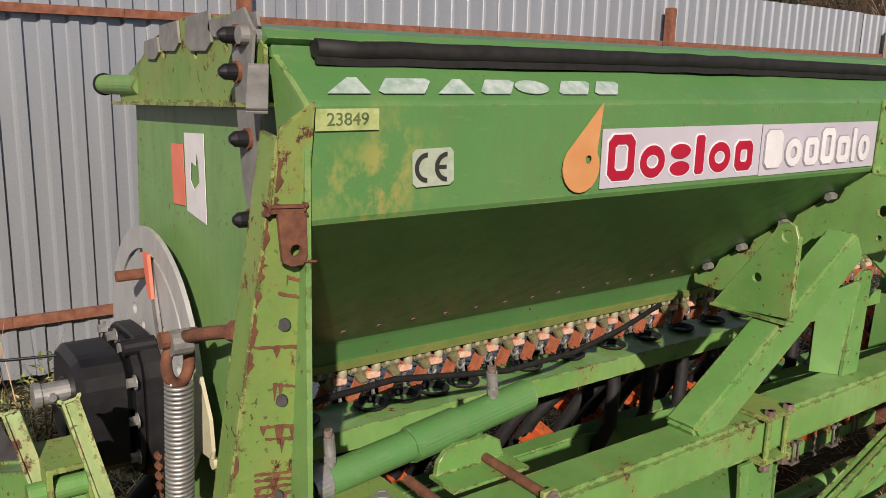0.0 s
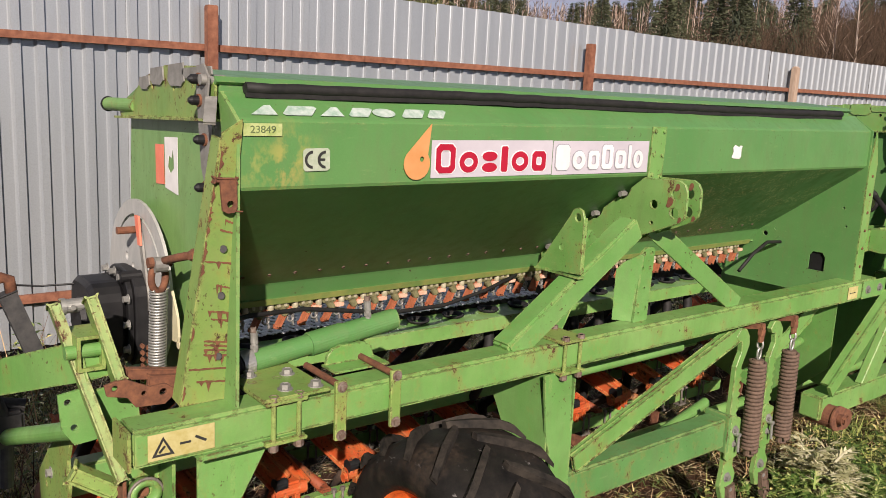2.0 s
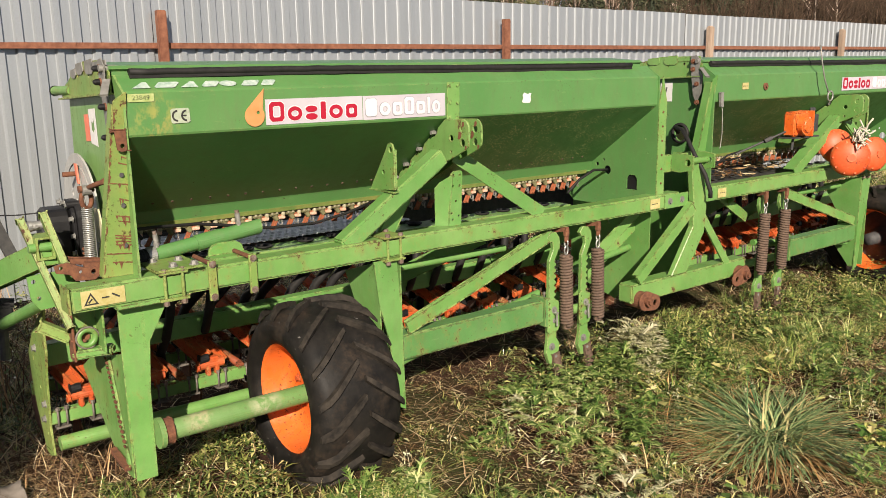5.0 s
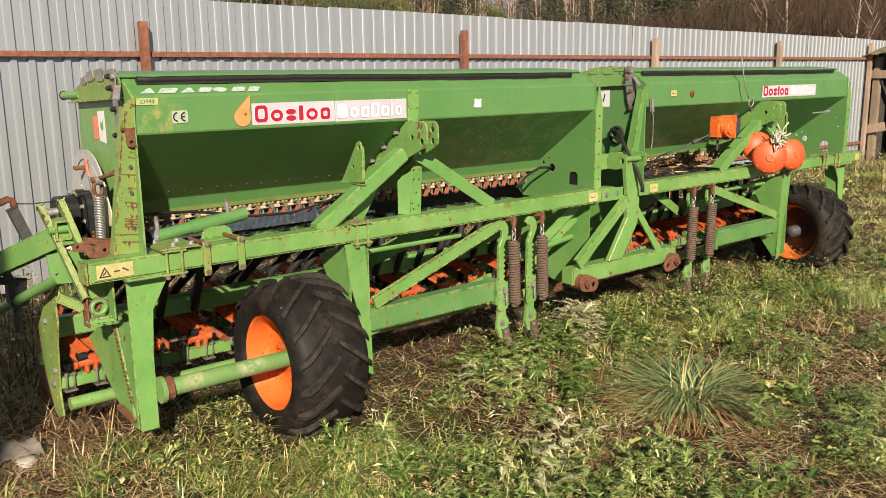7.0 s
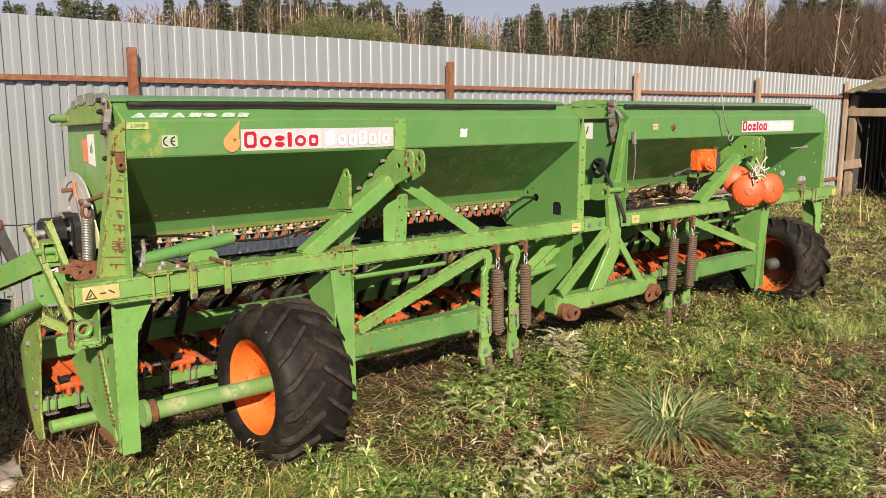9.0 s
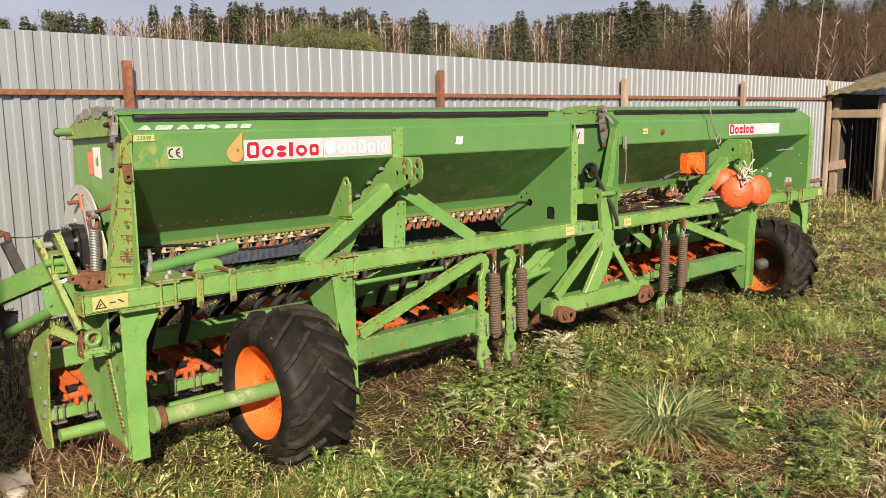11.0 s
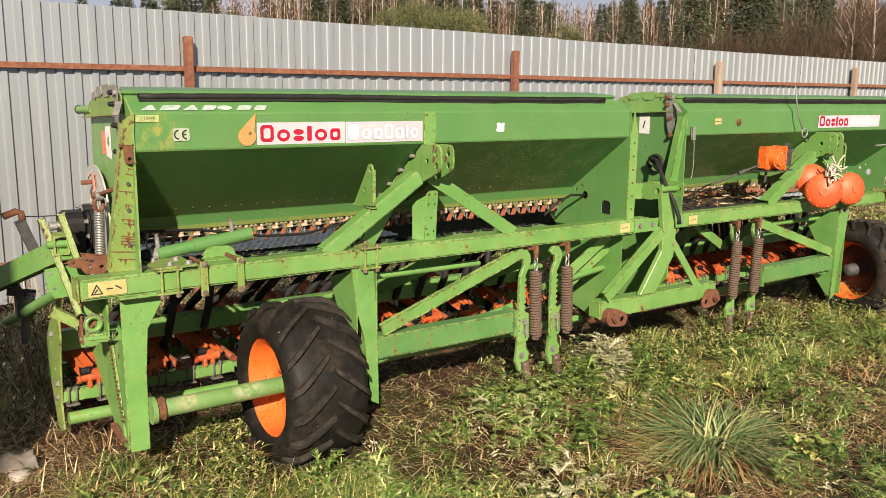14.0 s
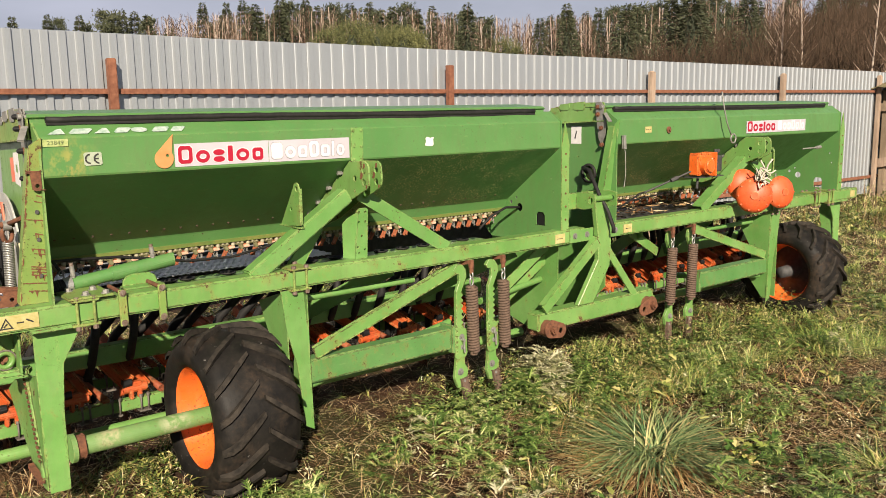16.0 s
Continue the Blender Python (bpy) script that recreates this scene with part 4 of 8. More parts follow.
def lever_tooth(x):
    """Spring-loaded wheel-mark eradicator tine."""
    g = G()
    y0 = -0.015
    notch = [(-0.045, 0.745), (-0.02, 0.775), (0.02, 0.77), (0.045, 0.74), (0.05, 0.70), (0.03, 0.655), (0.012, 0.62)]
    z = 0.61
    while z > 0.40:
        notch += [(0.012, z), (0.022, z - 0.006), (0.022, z - 0.018), (0.010, z - 0.024)]
        z -= 0.032
    notch += [(0.03, 0.36), (0.03, 0.20), (0.055, 0.16), (0.045, 0.10), (0.01, 0.06), (-0.02, 0.06), (-0.045, 0.12), (-0.035, 0.20), (-0.03, 0.40), (-0.028, 0.62), (0.0, 0.68), (-0.005, 0.72), (-0.03, 0.725)]
    g.plate([(x - 0.012 + u * 1.0, v) for u, v in notch], "y", y0, y0 + 0.022, [(x - 0.005, 0.155, 0.010)], bev=0.002)
    tine = part("tine", g, GREEN_WORN, drill, "notched green tine arm")
    g = G()
    sx, sy = x + 0.035, y0 - 0.045
    g.spring((sx, sy, 0.650), (sx + 0.012, sy, 0.275), 0.029, 0.0080, 24, seg=6, per=12)
    g.cyl((sx, sy, 0.655), (sx + 0.002, sy, 0.60), 0.022, seg=12)
    g.cyl((sx + 0.012, sy, 0.31), (sx + 0.012, sy, 0.255), 0.022, seg=12)
    part("spring", g, RUST_DARK, tine, "brown rusty coil spring")
    g = G()
    g.tube([(sx + 0.012 * math.sin(a), sy, 0.678 + 0.024 * math.cos(a)) for a in [k * math.tau / 12 for k in range(13)]], 0.005, 6)
    g.tube([(sx, sy + 0.012 * math.sin(a), 0.715 + 0.02 * math.cos(a)) for a in [k * math.tau / 12 for k in range(13)]], 0.0045, 6)
    part("shackle", g, ZINC, tine, "zinc-plated shackle")
    g = G()
    g.cyl((sx, sy, 0.725), (sx, sy, 0.80), 0.012, seg=10)
    g.hexa((sx, sy, 0.755), (sx, sy, 0.775), 0.016)
    g.bar((sx, sy - 0.005, 0.79), (sx - 0.01, y0 + 0.02, 0.775), 0.02, 0.014)
    part("eye_bolt", g, RUST, tine)
    g = G()
    g.plate([(x - 0.058, 0.245), (x - 0.040, 0.230), (x + 0.020, 0.240), (x + 0.034, 0.270), (x + 0.034, 0.385), (x + 0.020, 0.405), (x - 0.040, 0.425), (x - 0.060, 0.410)], "y", y0 - 0.009, y0 - 0.001, [(x - 0.046, 0.395, 0.007), (x - 0.046, 0.365, 0.007), (x - 0.046, 0.335, 0.007), (x - 0.046, 0.305, 0.007), (x - 0.046, 0.275, 0.007)], bev=0.001)
    br = part("bracket", g, GREEN_WORN, tine)
    for bx, zz, rr in ((x - 0.012, 0.36, 0.012), (x - 0.006, 0.30, 0.010), (x - 0.016, 0.155, 0.014), (x + 0.004, 0.10, 0.011)):
        g = G()
        bolt_head(g, (bx, y0 - (0.009 if zz > 0.2 else 0.0), zz), "-y", rr, 0.014)
        part("bolt", g, GALV, br)
    g = G()
    g.cyl((x - 0.014, y0 - 0.030, 0.345), (x - 0.008, y0 - 0.030, 0.275), 0.006, seg=10)
    g.cyl((x - 0.012, y0 - 0.036, 0.345), (x - 0.012, y0 - 0.004, 0.345), 0.009, seg=10)
    part("pin", g, ZINC, br, "zinc locking pin")
    g = G()
    g.bar((x + 0.004, y0 - 0.004, 0.115), (x + 0.020, y0 - 0.02, 0.0), 0.046, 0.014, 0, 0.004, (0, 1, 0))
    g.bar((x + 0.018, y0 - 0.018, 0.02), (x + 0.028, y0 - 0.03, -0.06), 0.036, 0.010, 0, 0.003, (0, 1, 0))
    part("share", g, RUST_DARK, tine, "worn rusty share point")


def tyre_wheel():
    """Wide implement tyre with slanted lugs on an orange rim."""
    cx, cy, cz, R, W = 0.742, -0.02, 0.272, 0.376, 0.395
    hub = tagged(new("wheel"), "wide black farm tyre on an orange rim")
    hub.parent = drill
    h = W / 2
    g = G()
    prof = [(-h + 0.055, 0.225), (-h + 0.02, 0.236), (-h + 0.004, 0.262), (-h, 0.295), (-h + 0.008, 0.325), (-h + 0.030, 0.350), (-h + 0.055, 0.362)]
    prof += [(-0.08, R - 0.004), (0, R), (0.08, R - 0.004)]
    prof += [(-a, r) for a, r in prof[6::-1]]
    g.lathe(prof, (cx, cy, cz), "x", 72)
    part("tyre", g, TYRE, hub, "wide black tyre with slanted lugs, dusty and worn")
    for side in (-1, 1):
        t = bmesh.new()
        secs = []
        for j in range(7):
            u = j / 6
            along = side * (h - 0.004 - u * (h - 0.010))
            ang = -0.40 * u
            rb = 0.338 if j == 0 else (0.358 if j == 1 else R - 0.006)
            rt = rb + (0.012 if j == 0 else 0.026)
            half_w = 0.046 if j < 6 else 0.036
            secs.append([t.verts.new((along, rr * math.cos(ang + da), rr * math.sin(ang + da))) for da, rr in ((-half_w, rb), (-half_w * 0.72, rt), (half_w * 0.72, rt), (half_w, rb))])
        for a, b in zip(secs, secs[1:]):
            for q in range(3):
                t.faces.new((a[q], a[q + 1], b[q + 1], b[q]))
        t.faces.new(secs[0])
        t.faces.new(secs[-1][::-1])
        bmesh.ops.recalc_face_normals(t, faces=t.faces[:])
        if MIRROR:
            for v in t.verts:
                v.co.x = -v.co.x
            bmesh.ops.reverse_faces(t, faces=t.faces[:])
        me = bpy.data.meshes.new("tyre_lug")
        t.to_mesh(me)
        t.free()
        me.materials.append(TREAD)
        for k in range(17):
            o = new("tyre_lug", me)
            o.parent = hub
            o.matrix_basis = Matrix.Translation((2 * CENTRE - cx if MIRROR else cx, cy, cz)) @ Matrix.Rotation((k + (0.5 if side > 0 else 0)) / 17 * math.tau, 4, "X")
    g = G()
    dish = [(-h + 0.020, 0.238), (-h + 0.018, 0.250), (-h + 0.026, 0.251), (-h + 0.032, 0.232), (-h + 0.05, 0.222), (-h + 0.11, 0.214), (-h + 0.15, 0.195), (-h + 0.155, 0.10), (-h + 0.14, 0.06), (-h + 0.14, 0.0)]
    g.lathe(dish, (cx, cy, cz), "x", 56)
    g.lathe([(h - 0.020, 0.238), (h - 0.018, 0.250), (h - 0.026, 0.251), (h - 0.032, 0.232), (h - 0.05, 0.222), (h - 0.11, 0.214), (-h + 0.162, 0.200)], (cx, cy, cz), "x", 56)
    rim = part("rim", g, ORANGE, hub, "orange dished steel rim")
    # rim back and hub in dark grey, painting the shade inside the wheel
    g = G()
    g.lathe([(-h + 0.163, 0.199), (-h + 0.166, 0.08), (-h + 0.22, 0.075), (-h + 0.24, 0.05), (h - 0.02, 0.045), (h - 0.02, 0.0)], (cx, cy, cz), "x", 40)
    part("hub_back", g, DARKGREY, hub, "rim back and hub, coloured dark for the shade inside")
    for k in range(6):
        a = k * math.tau / 6 + 0.3
        g = G()
        bolt_head(g, (cx - h + 0.15, cy + 0.11 * math.cos(a), cz + 0.11 * math.sin(a)), "-x", 0.013, 0.014)
        part("wheel_bolt", g, ORANGE_CAST, rim)
    g = G()
    g.cyl((0.055, -0.02, 0.272), (cx - h + 0.15, -0.02, 0.272), 0.040, seg=28)
    g.cyl((0.058, -0.02, 0.272), (0.090, -0.02, 0.272), 0.050, seg=28, mi=1, bev=0.004)
    g.cyl((0.036, -0.02, 0.272), (0.056, -0.02, 0.272), 0.060, seg=24)
    part("axle_tube", g, [GREEN_AXLE, RUST], hub, "green axle tube with worn paint")
    return hub


def frame_half():
    left = not MIRROR
    # main beam: a square tube with rounded edges
    g = G()
    g.box((-0.225, BY0, BZ0), (3.14, BY1, BZ1), 0, 0.009)
    g.box((-0.232, BY0 - 0.002, BZ0 - 0.002), (-0.224, BY1 + 0.002, BZ1 + 0.002), 1, 0.001)
    beam = part("main_beam", g, [GREEN_WORN, GREEN_RUSTY], drill, "square green frame beam with chipped paint")
    u_clamp(0.115, beam) if left else None
    u_clamp(1.095, beam)
    # end splice plate
    g = G()
    g.box((2.985, BY0 - 0.007, BZ0 + 0.004), (3.20, BY0 - 0.001, BZ1 - 0.004), 0, 0.002)
    for xx in (3.03, 3.14):
        bolt_head(g, (xx, BY0 - 0.007, 0.842), "-y", 0.013, 0.011, 1)
    part("splice_plate", g, [GREEN, GALV], beam)
    st = sticker("beam_label", 2.86, 2.945, 0.812, 0.868, BY0 - 0.003, YELLOWSTK, beam, "small yellow pictogram label")
    label_bars("label_print", 2.875, 2.93, 0.838, BY0 - 0.0042, 3, BLACKPRINT, st)
    # outer leg: front plate, gusset and inner web
    g = G()
    g.plate([(-0.057, 0.785), (-0.056, 0.45), (-0.046, 0.092), (0.034, 0.090), (0.036, 0.43), (0.050, 0.63), (0.135, 0.785)], "y", 0.004, 0.012, bev=0.001)
    g.plate([(0.006, 0.785), (0.16, 0.785), (0.12, 0.56), (0.04, 0.14), (0.006, 0.095)], "x", 0.027, 0.033)
    g.box((-0.075, BY0 - 0.004, 0.783), (0.19, BY1 + 0.01, 0.797), 0, 0.002)
    part("leg", g, GREEN_LEG, drill, "folded green sheet-steel leg")
    # inner leg beside the tyre, a folded web
    g = G()
    g.plate([(1.016, 0.790), (1.135, 0.790), (1.150, 0.60), (1.158, 0.39), (1.165, 0.075), (1.120, 0.10), (1.086, 0.42), (1.038, 0.60)], "y", -0.046, -0.038)
    web = [(-0.045, 0.790), (0.24, 0.70), (0.19, 0.62), (0.10, 0.47), (0.13, 0.26), (0.0, 0.10), (-0.045, 0.10)]
    g.plate([(y, z) for y, z in web], "x", 1.040, 1.046)
    g.plate([(y, z) for y, z in web], "x", 1.152, 1.158)
    part("inner_leg", g, GREEN, drill, "folded green sheet-steel leg with a side web")
    # lower boom, diagonal brace, cross tube
    g = G()
    g.box((1.16, -0.035, 0.305), (2.055, 0.055, 0.425), 0, 0.008)
    g.box((2.055, -0.045, 0.285), (2.075, 0.065, 0.440), 0, 0.002)
    part("lower_boom", g, GREEN_BOOM, drill, "green square lower boom")
    g = G()
    g.bar((1.195, -0.030, 0.455), (2.13, -0.005, 0.760), 0.014, 0.058, 0, 0.003)
    g.bar((1.20, -0.015, 0.478), (2.13, 0.012, 0.783), 0.03, 0.008, 0, 0.002)
    part("brace", g, GREEN_WORN, drill, "green diagonal brace")
    g = G()
    g.cyl((1.19, 0.10, 0.705), (1.90, 0.10, 0.705), 0.017, seg=16)
    part("cross_tube", g, GREEN, drill)
    g = G()
    g.cyl((1.19, 0.02, 0.285), (2.2, 0.16, 0.40), 0.022, seg=16)
    part("cross_tube", g, GREEN, drill)
    for pa, pb in (((1.75, 0.10, 0.79), (1.50, 0.70, 0.45)), ((2.62, 0.06, 0.79), (2.35, 0.70, 0.45))):
        g = G()
        g.bar(pa, pb, 0.008, 0.085, 0, 0.002)
        part("stay", g, GREEN, drill)
    # rear beam and lower rails
    g = G()
    g.box((-0.19, 0.73, 0.377), (2.95, 0.80, 0.476), 0, 0.006)
    part("rear_beam", g, GREEN, drill, "green square rear beam")
    g = G()
    g.cyl((-0.20, 0.50, 0.115), (3.1, 0.50, 0.115), 0.030, seg=20)
    part("lower_tube", g, GREEN_WORN, drill, "round green tube near the ground")
    # coulter rails with their U-bolts and orange holders
    for ry, rz in ((0.63, 0.178), (0.95, 0.215)):
        g = G()
        g.box((-0.20, ry, rz - 0.030), (3.05, ry + 0.04, rz + 0.030), 0, 0.004)
        rail = part("coulter_rail", g, GREEN_WORN, drill, "green flat rail carrying the coulters")
        g = G()
        for sx in (-0.018, 0.018):
            g.tube([(sx, ry - 0.008, rz - 0.046), (sx, ry - 0.010, rz), (sx, ry - 0.008, rz + 0.042)], 0.0048, 6, 0)
            g.hexa((sx, ry - 0.008, rz + 0.034), (sx, ry - 0.008, rz + 0.046), 0.0095, 0)
        g.box((-0.03, ry - 0.014, rz - 0.048), (0.03, ry + 0.04, rz - 0.038), 0, 0.002)
        ub = part("u_bolt", g, DULLBOLT, rail, "paired U-bolt")
        # forked holder with a black bush and two cast arms
        g = G()
        g.cyl((-0.062, ry + 0.015, rz + 0.078), (0.060, ry + 0.015, rz + 0.078), 0.023, seg=14, bev=0.004)
        g.cyl((-0.074, ry + 0.012, rz + 0.070), (-0.056, ry + 0.012, rz + 0.070), 0.017, seg=12, bev=0.003)
        for xx in (-0.030, 0.012):
            g.box((xx, ry - 0.012, rz + 0.026), (xx + 0.020, ry + 0.022, rz + 0.072), 0, 0.005)
        g.box((-0.044, ry - 0.006, rz + 0.082), (0.040, ry + 0.040, rz + 0.112), 0, 0.008)
        g.bar((-0.030, ry + 0.020, rz + 0.112), (-0.085, ry + 0.300, rz + 0.205), 0.040, 0.046, 0, 0.009)
        g.bar((0.055, ry + 0.030, rz + 0.070), (0.020, ry + 0.300, rz + 0.165), 0.036, 0.040, 0, 0.008)
        g.cyl((-0.060, ry + 0.006, rz + 0.112), (-0.018, ry + 0.006, rz + 0.112), 0.021, seg=16, mi=1, bev=0.003)
        g.tube([(0.006, ry + 0.06, rz + 0.075), (0.016, ry + 0.16, rz + 0.0), (0.022, ry + 0.26, rz - 0.11)], (0.022, 0.019, 0.016), 8, 3)
        g.plate([(ry + 0.20, rz - 0.12), (ry + 0.28, rz - 0.08), (ry + 0.34, rz - 0.22), (ry + 0.22, rz - 0.32)], "x", 0.004, 0.014, mi=2)
        co = part("coulter", g, [ORANGE_CAST, BLACK, RUST, RUST_DARK], rail, "forked orange cast coulter holder with a black bush")
        # plain arm between two holders
        g = G()
        g.tube([(0.0, ry + 0.030, rz + 0.040), (-0.015, ry + 0.10, rz + 0.060), (-0.055, ry + 0.340, rz + 0.110)], (0.020, 0.017, 0.015), 10)
        g.box((-0.022, ry + 0.004, rz + 0.028), (0.022, ry + 0.044, rz + 0.048), 0, 0.006)
        ca = part("coulter_arm", g, ORANGE_DARK, rail, "rusty orange coulter arm")
        base = 2 * CENTRE if MIRROR else 0.0
        shift = 0.0 if ry < 0.8 else 0.072
        for ob_, x_first, step, n_, lab in ((ub, -0.153, 0.1435, 22, "paired U-bolt"), (co, -0.050, 0.287, 11, "forked orange cast coulter holder with a black bush"), (ca, 0.094, 0.287, 11, "rusty orange coulter arm")):
            for k in range(n_):
                x = x_first + step * k + shift
                o = ob_ if k == 0 else tagged(new(ob_.name.split(".")[0], ob_.data), lab)
                o.parent = rail
                o.location.x = ((2 * CENTRE - x) if MIRROR else x) - base
    # seed tubes hanging from the funnels
    fy = 0.704
    base = 2 * CENTRE if MIRROR else 0.0
    g = G()
    g.lathe([(-0.03, 0.026), (0.000, 0.036), (0.004, 0.044), (0.009, 0.044), (0.009, 0.039), (0.002, 0.030), (-0.012, 0.020), (-0.014, 0.0)], (0.0, fy, 0.764), "z", 18)
    cup = part("funnel", g, RUBBER, drill, "black rubber seed funnel")
    hoses = []
    for ty in (0.86, 1.16):
        g = G()
        pts = [(0.0, fy, 0.735), (0.0, fy - 0.02, 0.64), (-0.02, fy - 0.03, 0.52), (-0.03, fy + 0.02, 0.40), (-0.02, ty, 0.28), (0.0, ty + 0.03, 0.15)]
        sm = []
        for i in range(len(pts) - 1):
            for q in range(3):
                sm.append(Vector(pts[i]).lerp(Vector(pts[i + 1]), q / 3))
        g.tube(sm + [pts[-1]], 0.022, 8)
        hoses.append(part("seed_tube", g, RUBBER, drill, "black rubber seed tube"))
    for k, x in enumerate([0.38, 0.57, 0.67, 0.76, 0.86, 1.09, 1.26] + [1.44 + 0.165 * q for q in range(9)]):
        xm = (2 * CENTRE - x) if MIRROR else x
        hose = hoses[k % 2]
        tubes = (new("seed_tube", hose.data),) if k >= 7 else ()
        for o in ((hose, cup) if k == 0 else ((hose,) if k == 1 else tubes) + (new("funnel", cup.data),)):
            o.parent = drill
            o.location.x = xm - base
    # second row of hoses behind the rear beam
    g = G()
    pts = [(0.10, 0.86, 0.735), (0.085, 0.88, 0.65), (0.03, 0.92, 0.56), (-0.05, 0.97, 0.46), (-0.09, 1.03, 0.33), (-0.10, 1.05, 0.16)]
    sm = [Vector(pts[i]).lerp(Vector(pts[i + 1]), q / 3) for i in range(len(pts) - 1) for q in range(3)]
    g.tube(sm + [pts[-1]], 0.024, 8)
    hose = part("seed_tube", g, RUBBER, drill, "black rubber seed tube")
    for k in range(20):
        x = 0.02 + 0.145 * k + 0.03 * math.sin(k * 2.4)
        o = hose if k == 0 else new("seed_tube", hose.data)
        o.parent = drill
        o.location.x = ((2 * CENTRE - x) if MIRROR else x) - base
    g = G()
    g.plate([(0.618, 0.705), (0.624, 0.705), (0.624, 0.754), (0.768, 0.754), (0.768, 0.760), (0.618, 0.760)], "x", 0.02, 2.92)
    part("funnel_rail", g, GREEN_WORN, drill, "green channel carrying the seed funnels")
    # added backing, unseen on the machine; its dark colour stands for shade behind
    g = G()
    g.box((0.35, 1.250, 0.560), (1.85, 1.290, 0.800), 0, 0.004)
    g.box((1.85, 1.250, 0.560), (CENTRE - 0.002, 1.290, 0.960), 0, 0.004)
    part("dark_backing", g, DARKGREY, drill, "added dark backing behind the walkway, for the shade there")
    # A-frame over the beam
    g = G()
    g.bar((0.888, 0.008, 0.868), (1.428, 0.008, 1.219), 0.078, 0.078, 0, 0.008)
    g.bar((1.10, 0.065, 0.80), (1.40, 0.14, 1.16), 0.012, 0.085, 0, 0.002)
    brace = part("a_frame_strut", g, GREEN, drill, "square green A-frame strut")
    g = G()
    g.bar((2.045, -0.026, 0.880), (1.485, -0.026, 1.220), 0.007, 0.070, 0, 0.001)
    g.bar((2.060, 0.012, 0.908), (1.500, 0.012, 1.248), 0.075, 0.007, 0, 0.001)
    part("a_frame_strut", g, GREEN, drill, "green channel-section A-frame strut")
    # hitch: two upright plates under the belly, with holes for the pin and scallops where bolts pass
    belly = lambda y: 1.379 - (y + 0.018) * 0.7365
    edge = [(0.425, belly(0.425))]
    for yc in (0.372, 0.276, 0.166, 0.055):
        edge += [(yc + 0.026, belly(yc + 0.026)), (yc + 0.017, belly(yc + 0.017) - 0.014), (yc + 0.002, belly(yc) - 0.022), (yc - 0.013, belly(yc - 0.013) - 0.019), (yc - 0.024, belly(yc - 0.024))]
    side = edge + [(-0.020, 1.382), (-0.155, 1.386), (-0.176, 1.376), (-0.188, 1.355), (-0.190, 1.295), (-0.184, 1.270), (-0.166, 1.252), (-0.095, 1.221), (0.018, 1.173), (0.20, 1.075), (0.34, 1.025), (0.42, 1.030)]
    for xa in (1.436, 1.508):
        g = G()
        g.plate(side, "x", xa, xa + 0.010, [(-0.146, 1.341, 0.0165), (-0.146, 1.283, 0.0165), (-0.065, 1.300, 0.014), (-0.062, 1.240, 0.006)], bev=0.001)
        hitch = part("hitch_plate", g, GREEN_WORN, drill, "upright green hitch plate with rusty pin holes")
        for yy, zz, hh in ((-0.150, 1.362, 0.012), (-0.126, 1.312, 0.016), (-0.168, 1.262, 0.009)):
            g = G()
            g.plate([(yy + rr * math.cos(a), zz + 1.3 * rr * math.sin(a)) for a, rr in ((k * math.tau / 11, hh * (0.55 + 0.45 * math.sin(k * 2.7) ** 2)) for k in range(11))], "x", xa - 0.0012, xa - 0.0002)
            part("rust_patch", g, RUST, hitch, "rust round the pin holes")
        for yc in (0.372, 0.276, 0.166, 0.055):
            g = G()
            g.hexa((xa - 0.022, yc + 0.002, belly(yc) - 0.006), (xa + 0.004, yc + 0.002, belly(yc) - 0.006), 0.010)
            part("bolt", g, GALV, hitch)
    # upright drilled bracket
    g = G()
    g.plate([(1.466, 0.886), (1.536, 0.886), (1.548, 1.132), (1.540, 1.142), (1.500, 1.142), (1.480, 1.128)], "y", -0.004, 0.004, [(1.495, 1.122, 0.006), (1.533, 1.122, 0.006), (1.492, 1.072, 0.006), (1.531, 1.072, 0.006), (1.508, 1.000, 0.006), (1.482, 0.945, 0.006), (1.524, 0.930, 0.006), (1.488, 0.915, 0.006)])
    t = bmesh.new()
    ring = [t.verts.new((x, 0.004 + (1.470 - x) * 1.5, z)) for x, z in ((1.470, 0.886), (1.432, 0.886), (1.432, 1.062), (1.446, 1.090), (1.482, 1.128))]
    t.faces.new(ring)
    r = bmesh.ops.extrude_face_region(t, geom=t.faces[:])
    bmesh.ops.translate(t, verts=[v for v in r["geom"] if isinstance(v, bmesh.types.BMVert)], vec=(0.006, 0.004, 0))
    bmesh.ops.recalc_face_normals(t, faces=t.faces[:])
    g.take(t)
    part("upright_bracket", g, GREEN, drill, "drilled green upright bracket")
    # triangular lug on the strut
    g = G()
    g.plate([(0.150, 1.078), (-0.046, 1.092), (-0.046, 1.265), (-0.036, 1.290), (-0.018, 1.297), (0.002, 1.290), (0.012, 1.270)], "x", 1.136, 1.144, [(-0.020, 1.266, 0.012), (0.040, 1.165, 0.010)], bev=0.001)
    g.box((1.128, -0.044, 1.078), (1.160, 0.148, 1.084), 0, 0.001)
    g.box((1.144, -0.046, 1.095), (1.152, -0.040, 1.268), 0, 0.001)
    part("triangular_lug", g, GREEN_WORN, brace, "triangular green lug with a rusty hole")
    # marks of the wheel-track tines
    lever_tooth(2.150)
    lever_tooth(2.390)
    tyre_wheel()
    # centre: lower beam half, braces, roller
    g = G()
    pa, pb = (Vector((3.195, -0.100, 0.795)), Vector((2.720, -0.100, 0.430))) if left else (Vector((3.130, -0.080, 0.725)), Vector((2.850, -0.080, 0.390)))
